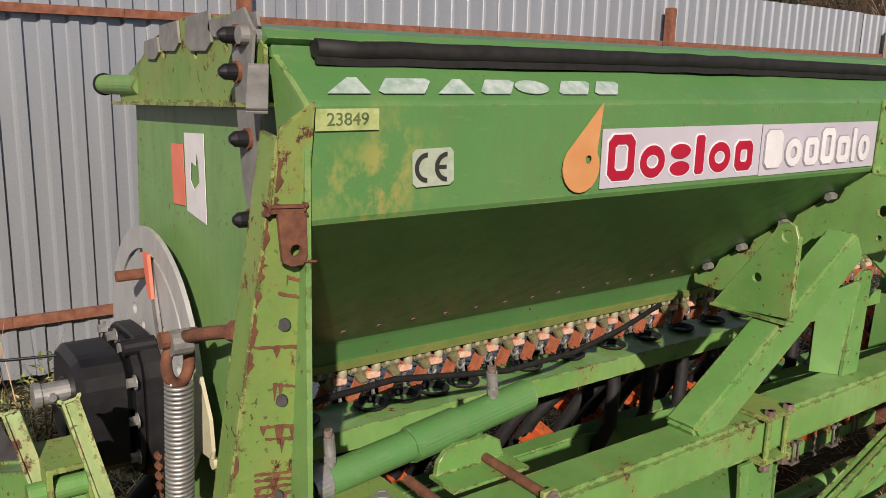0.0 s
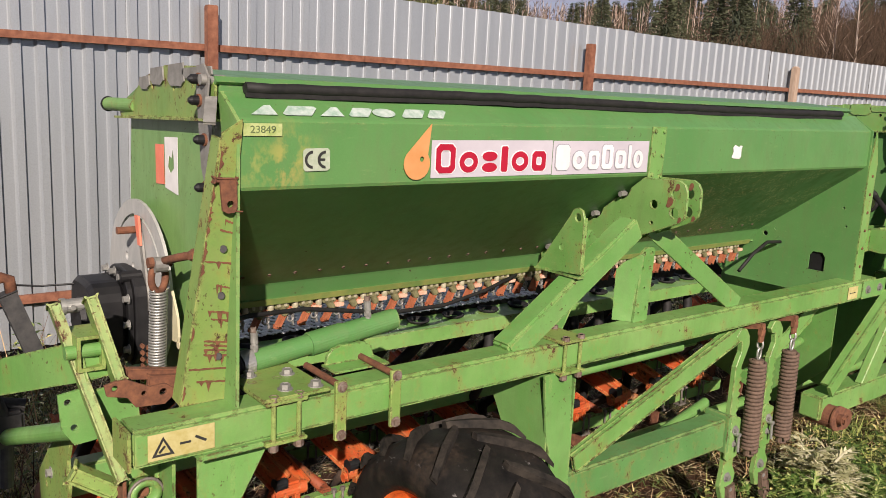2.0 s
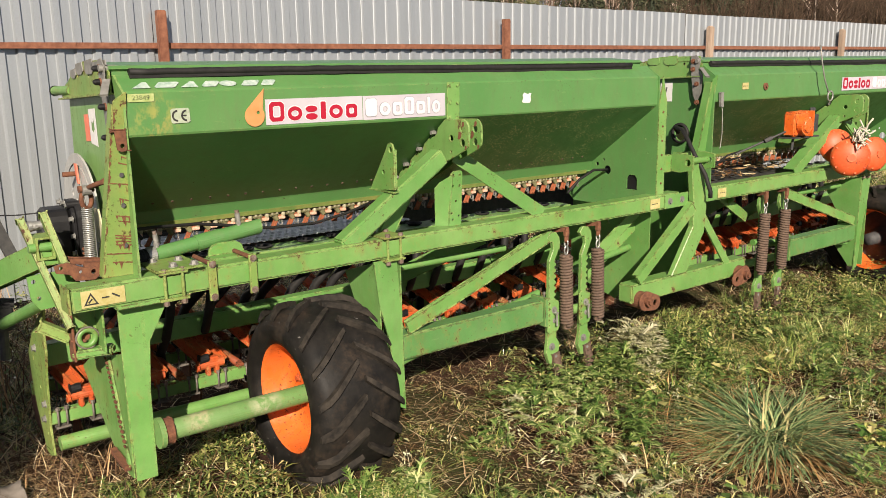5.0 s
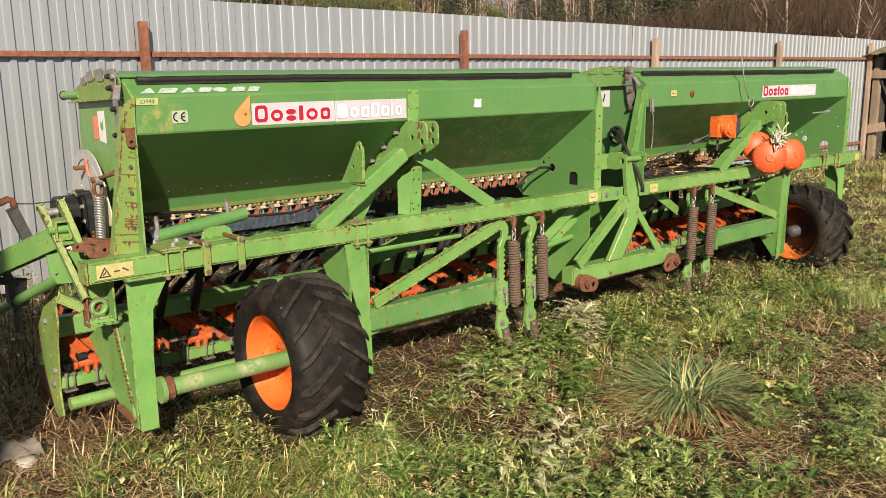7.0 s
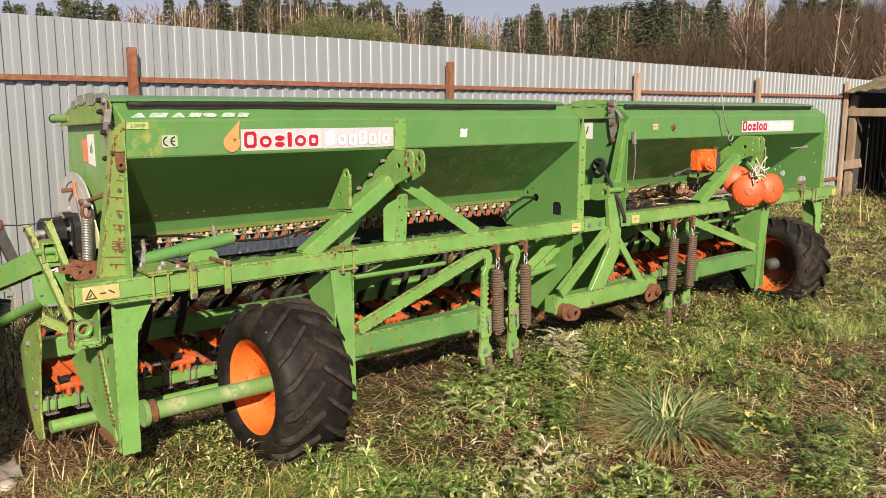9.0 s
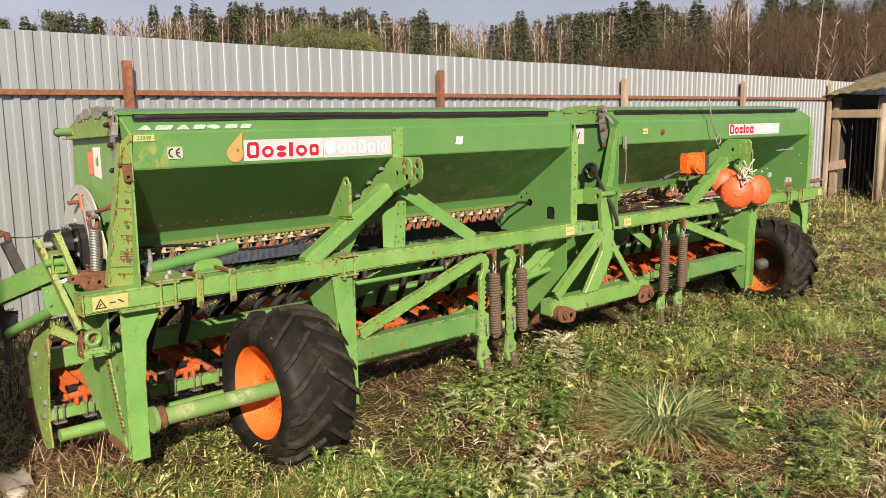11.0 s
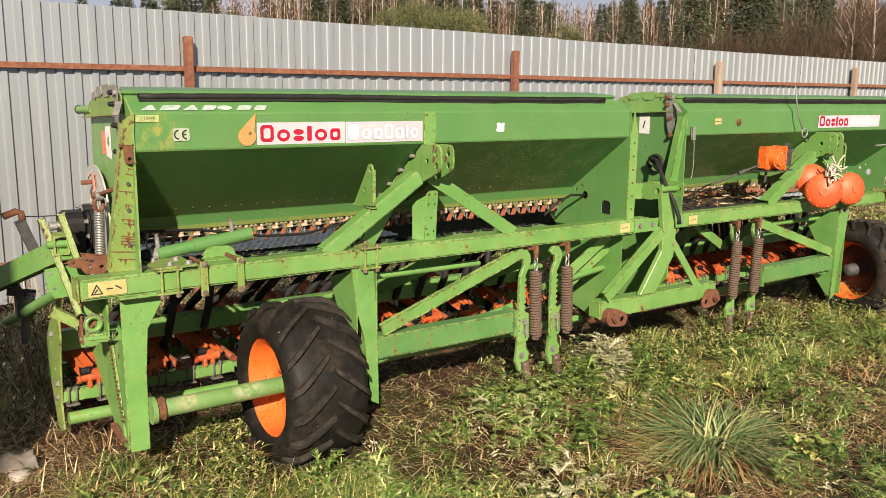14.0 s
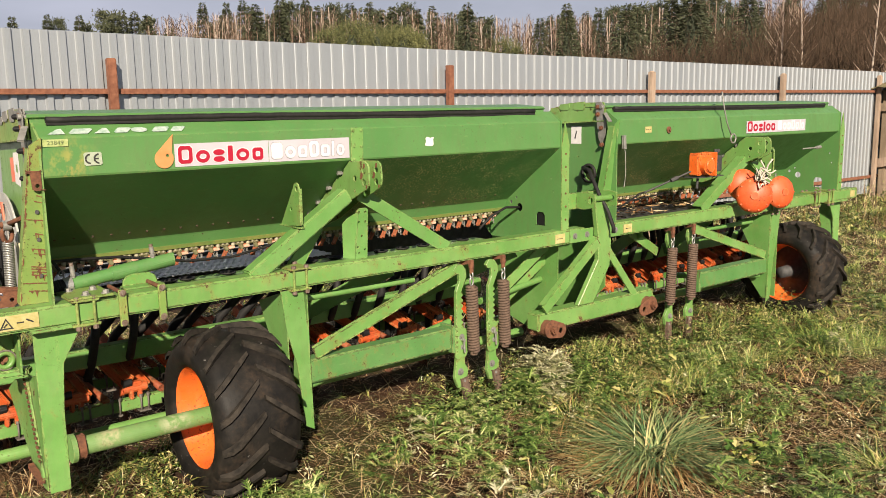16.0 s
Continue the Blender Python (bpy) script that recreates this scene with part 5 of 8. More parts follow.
    g.bar(pa, pb, 0.012, 0.058 if left else 0.050, 0, 0.002)
    g.bar(pa + Vector((0, 0.022, 0.026)), pb + Vector((0, 0.022, 0.026)), 0.045, 0.008, 0, 0.002)
    part("centre_brace", g, GREEN_WORN, drill, "green diagonal centre brace")
    g = G()
    g.cyl((2.745, -0.128, 0.318), (2.745, -0.02, 0.318), 0.050, seg=24, bev=0.004)
    cheek = [(2.745 + 0.056 * math.cos(q), 0.318 + 0.056 * math.sin(q)) for q in [radians(65 + 22.5 * i) for i in range(10)]]
    cheek += [(2.822 + 0.046 * math.cos(q), 0.298 + 0.046 * math.sin(q)) for q in [radians(-100 + 22.5 * i) for i in range(8)]]
    g.plate(cheek, "y", -0.142, -0.130, [(2.822, 0.298, 0.017)], bev=0.002)
    g.cyl((2.745, -0.165, 0.318), (2.745, -0.142, 0.318), 0.026, 0.022, seg=18, bev=0.003)
    g.hexa((2.745, -0.176, 0.318), (2.745, -0.165, 0.318), 0.015)
    part("pivot_roller", g, RUST, drill, "rusty pivot roller")


frame_half()
MIRROR = True
frame_half()
MIRROR = False

# centre of the frame
g = G()
g.box((2.68, -0.09, 0.300), (3.78, 0.01, 0.408), 0, 0.008)
part("centre_beam", g, GREEN_WORN, drill, "green lower centre beam")
g = G()
g.plate([(3.165, 1.055), (3.275, 1.040), (3.318, 0.845), (3.326, 0.786), (3.314, 0.628), (3.160, 0.409), (3.020, 0.409), (3.205, 0.678), (3.203, 0.815)], "y", -0.096, -0.060, bev=0.004)
part("centre_bracket", g, GREEN_WORN, drill, "cranked green centre bracket")
g = G()
g.cyl((3.14, -0.10, 1.065), (3.32, -0.10, 1.065), 0.018, seg=16)
g.plate([(-0.15, 1.02), (-0.06, 1.00), (0.14, 1.02), (0.14, 1.09), (-0.08, 1.11), (-0.15, 1.10)], "x", 3.10, 3.112, [(-0.115, 1.06, 0.02)])
g.plate([(-0.15, 1.02), (-0.06, 1.00), (0.14, 1.02), (0.14, 1.09), (-0.08, 1.11), (-0.15, 1.10)], "x", 3.300, 3.312, [(-0.115, 1.06, 0.02)])
g.box((3.03, 0.0, 1.0), (3.31, 0.02, 1.10), 0, 0.003)
part("pivot_bracket", g, GREEN_WORN, drill, "rust-stained pivot bracket")
# large inner panels between the two halves
for xa in (2.99, 3.44):
    g = G()
    g.plate([(0.05, 0.79), (0.05, 0.45), (0.30, 0.20), (0.68, 0.30), (0.66, 0.82)], "x", xa, xa + 0.006)
    part("side_panel", g, GREEN, drill, "plain green side panel")

for pa, pb, w_ in (((2.94, 0.10, 0.78), (2.46, 0.12, 0.47), 0.060), ((3.02, 0.16, 0.70), (2.62, 0.20, 0.42), 0.050), ((3.10, 0.02, 0.79), (3.10, 0.02, 0.66), 0.070), ((3.75, 0.10, 0.78), (4.08, 0.12, 0.60), 0.060)):
    g = G()
    g.bar(pa, pb, 0.010, w_, 0, 0.002)
    part("stay", g, GREEN_WORN, drill)
g = G()
g.cyl((2.40, 0.12, 0.500), (2.985, 0.20, 0.540), 0.020, seg=16)
part("cross_tube", g, GREEN, drill)
# warning sticker at the end of the beam
st = sticker("warning_sticker", -0.190, -0.040, 0.812, 0.872, BY0 - 0.0035, YELLOWSTK, drill, "yellow warning sticker with a black triangle")
g = G()
tri = [(-0.182, 0.820), (-0.132, 0.820), (-0.157, 0.864)]
inn = [(-0.173, 0.825), (-0.141, 0.825), (-0.157, 0.855)]
g.plate(tri, "y", BY0 - 0.0046, BY0 - 0.0058, [inn])
g.bar((-0.166, BY0 - 0.0052, 0.828), (-0.153, BY0 - 0.0052, 0.842), 0.001, 0.005, 0, 0)
g.bar((-0.12, BY0 - 0.0052, 0.84), (-0.095, BY0 - 0.0052, 0.84), 0.001, 0.005, 0, 0)
g.bar((-0.085, BY0 - 0.0052, 0.85), (-0.06, BY0 - 0.0052, 0.835), 0.001, 0.006, 0, 0)
part("pictogram", g, BLACKPRINT, st)

# ---- left end: gear, spring, linkage ----
# quadrant disc and gearbox
g = G()
DY, DZ = 0.512, 1.062
prof = [(DY + 0.245 * math.cos(radians(a)), DZ + 0.238 * math.sin(radians(a))) for a in range(-50, 231, 8)]
slots = []
for a0, a1 in ((38, 84), (96, 160)):
    ring = [(0.190, a0 + (a1 - a0) * k / 8) for k in range(9)] + [(0.198, a1 - (a1 - a0) * k / 8) for k in range(9)]
    slots.append([(DY + r * math.cos(radians(a)), DZ + r * math.sin(radians(a))) for r, a in ring])
g.plate(prof, "x", -0.018, -0.010, slots + [(0.60, 1.13, 0.012), (0.55, 1.11, 0.010), (0.43, 1.13, 0.008), (0.57, 1.10, 0.008), (0.36, 1.08, 0.012)])
disc = part("quadrant_disc", g, PALEZINC, drill, "grey steel adjusting quadrant with slots")
g = G()
g.plate([(0.198, 1.000), (0.205, 0.985), (0.290, 0.975), (0.300, 1.09), (0.285, 1.105), (0.240, 1.108), (0.205, 1.05)], "x", -0.026, -0.020, [(0.20, 0.98, 0.010)])
part("cream_plate", g, PALECREAM, disc, "cream painted plate")
g = G()
g.bar((-0.022, 0.485, 1.25), (-0.026, 0.40, 1.02), 0.006, 0.018, 0, 0.001, (0, 1, 0))
g.plate([(0.448, 1.185), (0.468, 1.185), (0.490, 1.262), (0.462, 1.262)], "x", -0.032, -0.026, mi=1)
g.cyl((-0.02, 0.50, 1.22), (-0.075, 0.50, 1.22), 0.010, seg=12, mi=2)
part("pointer", g, [GALV, REDSTK, RUST], disc, "pointer arm with a red tip")
def rounded(cy, cz, ry, rz, power=4.0, n=36):
    """Outline of a square with very round corners."""
    out = []
    for k in range(n):
        c, s = math.cos(k * math.tau / n), math.sin(k * math.tau / n)
        f = (abs(c) ** power + abs(s) ** power) ** (-1 / power)
        out.append((cy + ry * f * c, cz + rz * f * s))
    return out


g = G()
g.plate(rounded(0.525, 0.985, 0.100, 0.108), "x", -0.165, -0.075, bev=0.012)
gear = part("gearbox", g, BLACK, drill, "squarish black gearbox housing with bolts")
g = G()
g.plate(rounded(0.525, 0.985, 0.112, 0.120), "x", -0.0755, -0.0602, bev=0.003)
part("flange", g, BLACK, gear)
g = G()
g.plate(rounded(0.525, 0.985, 0.122, 0.130), "x", -0.060, -0.026, bev=0.004)
part("back_cover", g, BLACK, gear)
g = G()
g.cyl((-0.1655, 0.525, 0.985), (-0.178, 0.525, 0.985), 0.06, 0.052, seg=28)
part("end_boss", g, BLACK, gear)
for by, bz in rounded(0.525, 0.985, 0.113, 0.121, 4.0, 12):
    g = G()
    bolt_head(g, (-0.075, by, bz), "-x", 0.009, 0.014)
    part("gear_bolt", g, ZINC, gear)
g = G()
g.cyl((-0.150, 0.50, 1.03), (-0.215, 0.50, 1.03), 0.019, seg=18)
g.cyl((-0.210, 0.50, 1.03), (-0.222, 0.50, 1.03), 0.022, seg=18)
g.cyl((-0.195, 0.475, 1.03), (-0.195, 0.525, 1.03), 0.007, seg=10)
part("shaft", g, ZINC, gear, "zinc-plated input shaft")
g = G()
g.cyl((-0.03, 0.45, 1.105), (-0.085, 0.45, 1.105), 0.015, seg=14)
part("gear_cover", g, BLACK, gear)
# tension spring on its shackle and arm
g = G()
g.spring((-0.072, 0.20, 1.125), (-0.078, 0.20, 0.935), 0.019, 0.0032, 27, seg=6, per=14)
spr = part("tension_spring", g, ZINC, drill, "bright zinc-plated tension spring")
g = G()
g.tube([(-0.078, 0.20, 0.935), (-0.078, 0.215, 0.925), (-0.080, 0.205, 0.905), (-0.078, 0.19, 0.912)], 0.0032, 6)
part("hook", g, ZINC, spr)
g = G()
g.tube([(-0.072 + 0.020 * math.sin(a), 0.20 + 0.008 * math.sin(a), 1.155 + 0.034 * math.cos(a)) for a in [k * math.tau / 18 for k in range(19)]], 0.009, 8)
g.cyl((-0.10, 0.19, 1.195), (-0.045, 0.19, 1.195), 0.013, seg=12)
g.tube([(-0.072, 0.19, 1.195), (-0.05, 0.13, 1.215), (-0.03, 0.07, 1.232), (-0.025, 0.03, 1.238)], 0.010, 8)
g.hexa((-0.033, 0.085, 1.226), (-0.030, 0.065, 1.232), 0.016)
part("shackle", g, RUST, spr, "rusty shackle on a threaded arm")
g = G()
g.cyl((-0.088, 0.185, 1.19), (-0.058, 0.185, 1.19), 0.019, seg=14)
part("collar", g, GALV, spr)
# drive chain below the gearbox
g = G()
for k in range(14):
    z = 0.93 - 0.018 * k
    g.box((-0.055, 0.335, z), (-0.047, 0.353, z + 0.013), 0, 0.003)
    g.box((-0.070, 0.335, z + 0.008), (-0.060, 0.353, z + 0.020), 0, 0.003)
part("drive_chain", g, RUST, drill, "rusty drive chain")
g = G()
for k in range(20):
    u = k / 19
    yc, z = 0.185 - 0.150 * u, 0.555 - 0.330 * u
    g.box((-0.074, yc - 0.010, z), (-0.064 - 0.004 * (k % 2), yc + 0.010, z + 0.013), 0, 0.003)
part("drive_chain", g, RUST, drill, "rusty drive chain behind the leg")
# rusty gusset on the beam
g = G()
g.plate([(-0.228, 0.938), (-0.205, 0.944), (-0.176, 0.944), (-0.150, 0.930), (-0.124, 0.918), (-0.089, 0.920), (-0.069, 0.905), (-0.069, 0.888), (-0.091, 0.870), (-0.159, 0.874), (-0.178, 0.901), (-0.223, 0.912)], "y", 0.112, 0.122, [(-0.205, 0.928, 0.007), (-0.095, 0.900, 0.009), (-0.140, 0.905, 0.006)], bev=0.001)
gus = part("gusset", g, RUST, drill, "rusty drilled gusset plate")
g = G()
g.bar((-0.168, 0.16, 0.945), (-0.045, 0.155, 0.925), 0.012, 0.026, 0, 0.003)
g.bar((-0.12, 0.15, 0.915), (-0.035, 0.14, 0.905), 0.010, 0.040, 0, 0.003)
part("lever", g, RUST, gus, "bent rusty lever behind the gusset")
# pair of tilted flat arms, box between them
for pa, pb, lab in (((-0.282, 0.310, 1.085), (-0.195, 0.115, 0.700), "tilted flat green arm with rusty edges"), ((-0.214, 0.255, 1.106), (-0.180, 0.165, 0.925), "short tilted flat green arm")):
    g = G()
    g.bar(pa, pb, 0.024, 0.066, 0, 0.004, (0, 1, 0.3))
    part("link_arm", g, GREEN_RUSTY, drill, lab)
g = G()
g.plate([(-0.262, 0.950), (-0.200, 0.950), (-0.200, 1.034), (-0.262, 1.034)], "y", 0.195, 0.30, [[(-0.254, 0.958), (-0.208, 0.958), (-0.208, 1.026), (-0.254, 1.026)]])
box_ = part("square_tube", g, GREEN_RUSTY, drill, "open square green tube")
g = G()
g.cyl((-0.285, 0.215, 0.995), (-0.185, 0.215, 0.995), 0.016, seg=18)
part("cross_pin", g, GREEN, box_)
# plate with holes low beside the arms
g = G()
g.plate([(-0.296, 0.885), (-0.222, 0.895), (-0.205, 0.76), (-0.262, 0.755), (-0.290, 0.80)], "y", 0.245, 0.253, [(-0.275, 0.865, 0.008), (-0.262, 0.80, 0.008)])
part("drilled_plate", g, GREEN, drill)
g = G()
g.plate([(-0.225, 0.90), (-0.13, 0.91), (-0.12, 0.79), (-0.20, 0.77)], "y", 0.20, 0.208)
part("backing_plate", g, GREEN, drill)
# bracket with a round bush under the beam end
g = G()
g.box((-0.188, 0.120, 0.600), (-0.100, 0.128, 0.797), 0, 0.002)
g.box((-0.106, 0.030, 0.612), (-0.098, 0.128, 0.797), 0, 0.002)
g.bar((-0.190, 0.135, 0.600), (-0.062, 0.070, 0.610), 0.060, 0.030, 0, 0.007)
g.box((-0.196, 0.100, 0.575), (-0.188, 0.165, 0.800), 1, 0.002)
g.lathe([(0.0, 0.022), (0.0, 0.037), (-0.030, 0.037), (-0.030, 0.022), (0.0, 0.022)], (-0.146, 0.120, 0.662), "y", 24)
g.tube([(-0.146 + 0.040 * math.cos(a), 0.094, 0.662 + 0.040 * math.sin(a)) for a in [k * math.tau / 20 for k in range(18)]], 0.004, 6, 2)
g.cyl((-0.146, 0.124, 0.662), (-0.146, 0.112, 0.662), 0.014, seg=12, mi=1)
g.cyl((-0.200, 0.110, 0.655), (-0.150, 0.100, 0.650), 0.006, seg=8, mi=1)
part("bush_bracket", g, [GREEN_WORN, RUST, DULLBOLT], drill, "green bracket with a round bush and rusty edge")
g = G()
g.bar((-0.285, 0.190, 0.715), (-0.190, 0.160, 0.655), 0.026, 0.040, 0, 0.006)
part("stop_bar", g, GREEN_RUSTY, drill, "worn green stop bar")
# outer side plate down to the ground rails
g = G()
g.plate([(0.490, 0.700), (0.640, 0.620), (0.760, 0.540), (0.895, 0.415), (0.882, 0.300), (0.848, 0.185), (0.748, 0.005), (0.690, -0.010), (0.612, 0.020), (0.632, 0.140), (0.606, 0.290), (0.585, 0.400), (0.545, 0.500), (0.552, 0.580)], "x", -0.206, -0.196, [(0.80, 0.41, 0.010), (0.72, 0.30, 0.008), (0.68, 0.10, 0.008)], bev=0.001)
sp = part("outer_plate", g, GREEN_RUSTY, drill, "cranked green outer side plate with rusty edges")
for yy, zz in ((0.74, 0.47), (0.66, 0.24), (0.70, 0.16)):
    g = G()
    bolt_head(g, (-0.206, yy, zz), "-x", 0.012, 0.014)
    part("bolt", g, GALV, sp)
# worn coulter disc beside it
g = G()
g.lathe([(-0.004, 0.0), (-0.010, 0.03), (-0.004, 0.10), (-0.001, 0.168), (0.001, 0.168), (-0.001, 0.10), (-0.004, 0.03), (0.002, 0.0)], (-0.165, 1.020, 0.130), "x", 40)
part("coulter_disc", g, RUST, drill, "worn brown steel coulter disc")
# side web of the leg, folded along a slant, down to the foot
g = G()
g.plate([(0.600, 0.395), (0.450, 0.475), (0.150, 0.560), (0.010, 0.600), (0.010, 0.105), (0.060, 0.098), (0.180, 0.118), (0.340, 0.214)], "x", -0.055, -0.049, bev=0.001)
g.bar((-0.062, 0.170, 0.545), (-0.062, 0.030, 0.150), 0.010, 0.020, 0, 0.002, (0, 1, 0))
part("leg_web", g, GREEN_WORN, drill, "tapered green sheet web with scuffed paint")
g = G()
g.bar((-0.075, 0.180, 0.165), (-0.072, 0.020, 0.150), 0.018, 0.016, 0, 0.003)
part("stub_bar", g, RUST, drill, "short rusty bar")
# marker arm running back beside the machine
g = G()
g.bar((-0.215, 0.22, 0.972), (-0.500, 1.25, 0.600), 0.062, 0.085, 0, 0.005)
arm = part("marker_arm", g, GREEN_WORN, drill, "green marker arm with rust spots")
g = G()
g.cyl((-0.230, 0.27, 0.780), (-0.350, 1.08, 0.475), 0.024, seg=18)
part("marker_cylinder", g, GREEN, drill, "green hydraulic cylinder of the marker arm")
g = G()
g.bar((-0.318, 0.65, 1.045), (-0.252, 0.65, 0.86), 0.045, 0.045, 0, 0.003)
g.tube([(-0.385, 0.64, 1.070), (-0.33, 0.65, 1.088), (-0.310, 0.65, 1.080), (-0.305, 0.65, 1.04)], 0.016, 10, 1)
part("crank_handle", g, [DARKGREY, RUST], drill, "rusty crank handle in a dark square tube")
g = G()
g.tube([(-0.305, 0.65, 1.065), (-0.24, 0.62, 1.062), (-0.15, 0.58, 1.068), (-0.10, 0.56, 1.09)], 0.003, 5)
part("wire", g, BLACK, drill, "thin black wire")
g = G()
for a, b in (((-0.34, 0.80, 0.72), (-0.30, 0.80, 0.60)), ((-0.37, 0.85, 0.68), (-0.25, 0.82, 0.66)), ((-0.30, 0.82, 0.66), (-0.31, 0.82, 0.42))):
    g.cyl(a, b, 0.02, seg=12)
g.box((-0.34, 0.78, 0.55), (-0.26, 0.88, 0.66), 0, 0.01)
part("linkage", g, DARKGREY, drill, "dark greasy linkage")
# hydraulic folding cylinder over the beam
g = G()
a, b = Vector((0.125, 0.15, 0.921)), Vector((0.585, 0.15, 0.978))
d = (b - a)
g.cyl(a, b, 0.028, seg=28)
g.cyl(a + d * 0.62, a + d * 1.0, 0.0305, seg=28, bev=0.004)
g.cyl(a + d * 0.40, a + d * 0.63, 0.033, seg=28, bev=0.003)
cylr = part("hydraulic_cylinder", g, GREEN_PANEL, drill, "green hydraulic cylinder")
g = G()
g.cyl(a - d * 0.02, a + d * 0.045, 0.034, seg=28, bev=0.003)
part("gland", g, ZINC, cylr, "bright gland ring")
g = G()
g.cyl(a - d * 0.02, a - d * 0.35, 0.016, seg=20)
part("piston_rod", g, CHROME, cylr, "chrome piston rod")
g = G()
g.spring(a - d * 0.03, a - d * 0.14, 0.026, 0.007, 5, seg=8, per=16)
part("rubber_boot", g, RUBBER, cylr, "ribbed black rubber boot")
for f in (0.06, 0.80):
    g = G()
    p = a + d * f
    g.cyl(p + Vector((0, -0.005, 0.026)), p + Vector((-0.002, -0.005, 0.050)), 0.0085, seg=14)
    g.hexa(p + Vector((-0.001, -0.005, 0.034)), p + Vector((-0.002, -0.005, 0.045)), 0.0115)
    g.cyl(p + Vector((-0.002, -0.005, 0.050)), p + Vector((-0.005, -0.005, 0.078)), 0.0105, seg=14, bev=0.002)
    g.cyl(p + Vector((-0.005, -0.005, 0.078)), p + Vector((-0.006, -0.005, 0.090)), 0.0085, seg=14, mi=1, bev=0.002)
    part("hose_fitting", g, [GALV, RUSTBOLT], cylr, "zinc hose fitting with a brown cap")
g = G()
g.tube([(0.10, 0.15, 0.99), (0.09, 0.20, 1.02), (0.20, 0.28, 1.005), (0.40, 0.34, 0.985), (0.56, 0.36, 0.955), (0.75, 0.40, 0.915), (1.0, 0.44, 0.90), (1.20, 0.46, 0.925), (1.36, 0.47, 0.965)], 0.007, 8)
part("hydraulic_line", g, RUBBER, drill, "thin black hydraulic hose")
g = G()
g.tube([(2.93, 0.33, 1.0), (2.80, 0.32, 1.01), (2.66, 0.30, 0.97), (2.56, 0.30, 0.90)], 0.008, 8)
part("hydraulic_line", g, RUBBER, drill, "thin black hydraulic hose")
# cylinder bracket straddling the beam
g = G()
saddle = [(0.342, 0.886), (0.345, 0.915), (0.362, 0.934), (0.385, 0.940), (0.460, 0.940), (0.485, 0.925), (0.497, 0.886)]
g.plate(saddle, "y", 0.110, 0.122, bev=0.001)
g.plate([(0.05, 0.886), (0.122, 0.886), (0.122, 0.892), (0.05, 0.892)], "x", 0.335, 0.505)
g.lathe([(-0.02, 0.016), (-0.02, 0.030), (0.02, 0.030), (0.02, 0.016), (-0.02, 0.016)], (0.430, 0.150, 0.935), "y", 20)
cb = part("cylinder_bracket", g, GREEN_WORN, drill, "green saddle bracket clamped on the beam")
g = G()
g.box((0.070, -0.070, 0.8955), (0.250, 0.165, 0.905), 0, 0.002)
tp = part("top_plate", g, GREEN_RUSTY, drill, "worn green bolted plate on the beam")
for bx, by in ((0.115, 0.100), (0.150, -0.025), (0.205, 0.070), (0.225, -0.040)):
    g = G()
    bolt_head(g, (bx, by, 0.905), "z", 0.013, 0.012)
    part("bolt", g, GALV, tp)
for xx in (0.265, 0.430):
    g = G()
    g.plate([(xx + 0.004, 0.758), (xx + 0.036, 0.758), (xx + 0.035, 0.912), (xx + 0.003, 0.912)], "y", BY0 - 0.016, BY0 - 0.004, bev=0.002)
    for zz in (0.772, 0.898):
        bolt_head(g, (xx + 0.02, BY0 - 0.016, zz), "-y", 0.0095, 0.010, 1)
    g.cyl((xx + 0.02, BY0 - 0.006, 0.898), (xx + 0.02, 0.116, 0.900), 0.009, seg=12, mi=2)
    part("clamp_strap", g, [GREEN_RUSTY, RUSTBOLT, RUST], cb, "green strap with two rusty bolts")

# walkway grating behind the metering units
g = G()
r3 = random.Random(5)
for i in range(43):
    x = -0.02 + i * 0.042
    for j in range(12):
        y = 0.772 + j * 0.036
        o = 0.021 if j % 2 else 0.0
        g.bar((x + o, y, 0.780), (x + o + 0.036, y + 0.036, 0.776), 0.017, 0.004, 0, 0)
        g.bar((x + o + 0.042, y, 0.777), (x + o + 0.006, y + 0.036, 0.781), 0.017, 0.004, 0, 0)
g.box((-0.03, 1.204, 0.756), (1.79, 1.212, 0.786), 0, 0)
part("walkway", g, MESHGALV, drill, "pale zinc diamond-mesh walkway")
vs, fs = [], []
for i in range(520):
    p = Vector((r3.uniform(3.56, 4.75), r3.uniform(0.16, 0.56), 0.0))
    p.z = 0.885 + 0.05 * noise.noise((p.x * 4, p.y * 4, 1)) + 0.10 * (p.y - 0.16) + r3.uniform(-0.01, 0.02)
    a, ln, wd = r3.uniform(0, 6.28), r3.uniform(0.02, 0.12), r3.uniform(0.003, 0.014)
    d, sd = Vector((math.cos(a), math.sin(a), r3.uniform(-0.3, 0.3))) * ln, Vector((-math.sin(a), math.cos(a), r3.uniform(-0.5, 0.5))) * wd
    n0 = len(vs)
    vs += [tuple(p - d * 0.5), tuple(p + sd), tuple(p + d * 0.5), tuple(p - sd)]
    fs.append((n0, n0 + 1, n0 + 2, n0 + 3))
tagged(raw("straw_litter", vs, fs, STRAW, parent=drill), "dry straw and leaf litter lying on the drill", kind="stuff")
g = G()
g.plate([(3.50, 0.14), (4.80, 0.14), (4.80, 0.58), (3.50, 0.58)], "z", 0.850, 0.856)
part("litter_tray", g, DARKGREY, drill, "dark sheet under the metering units")
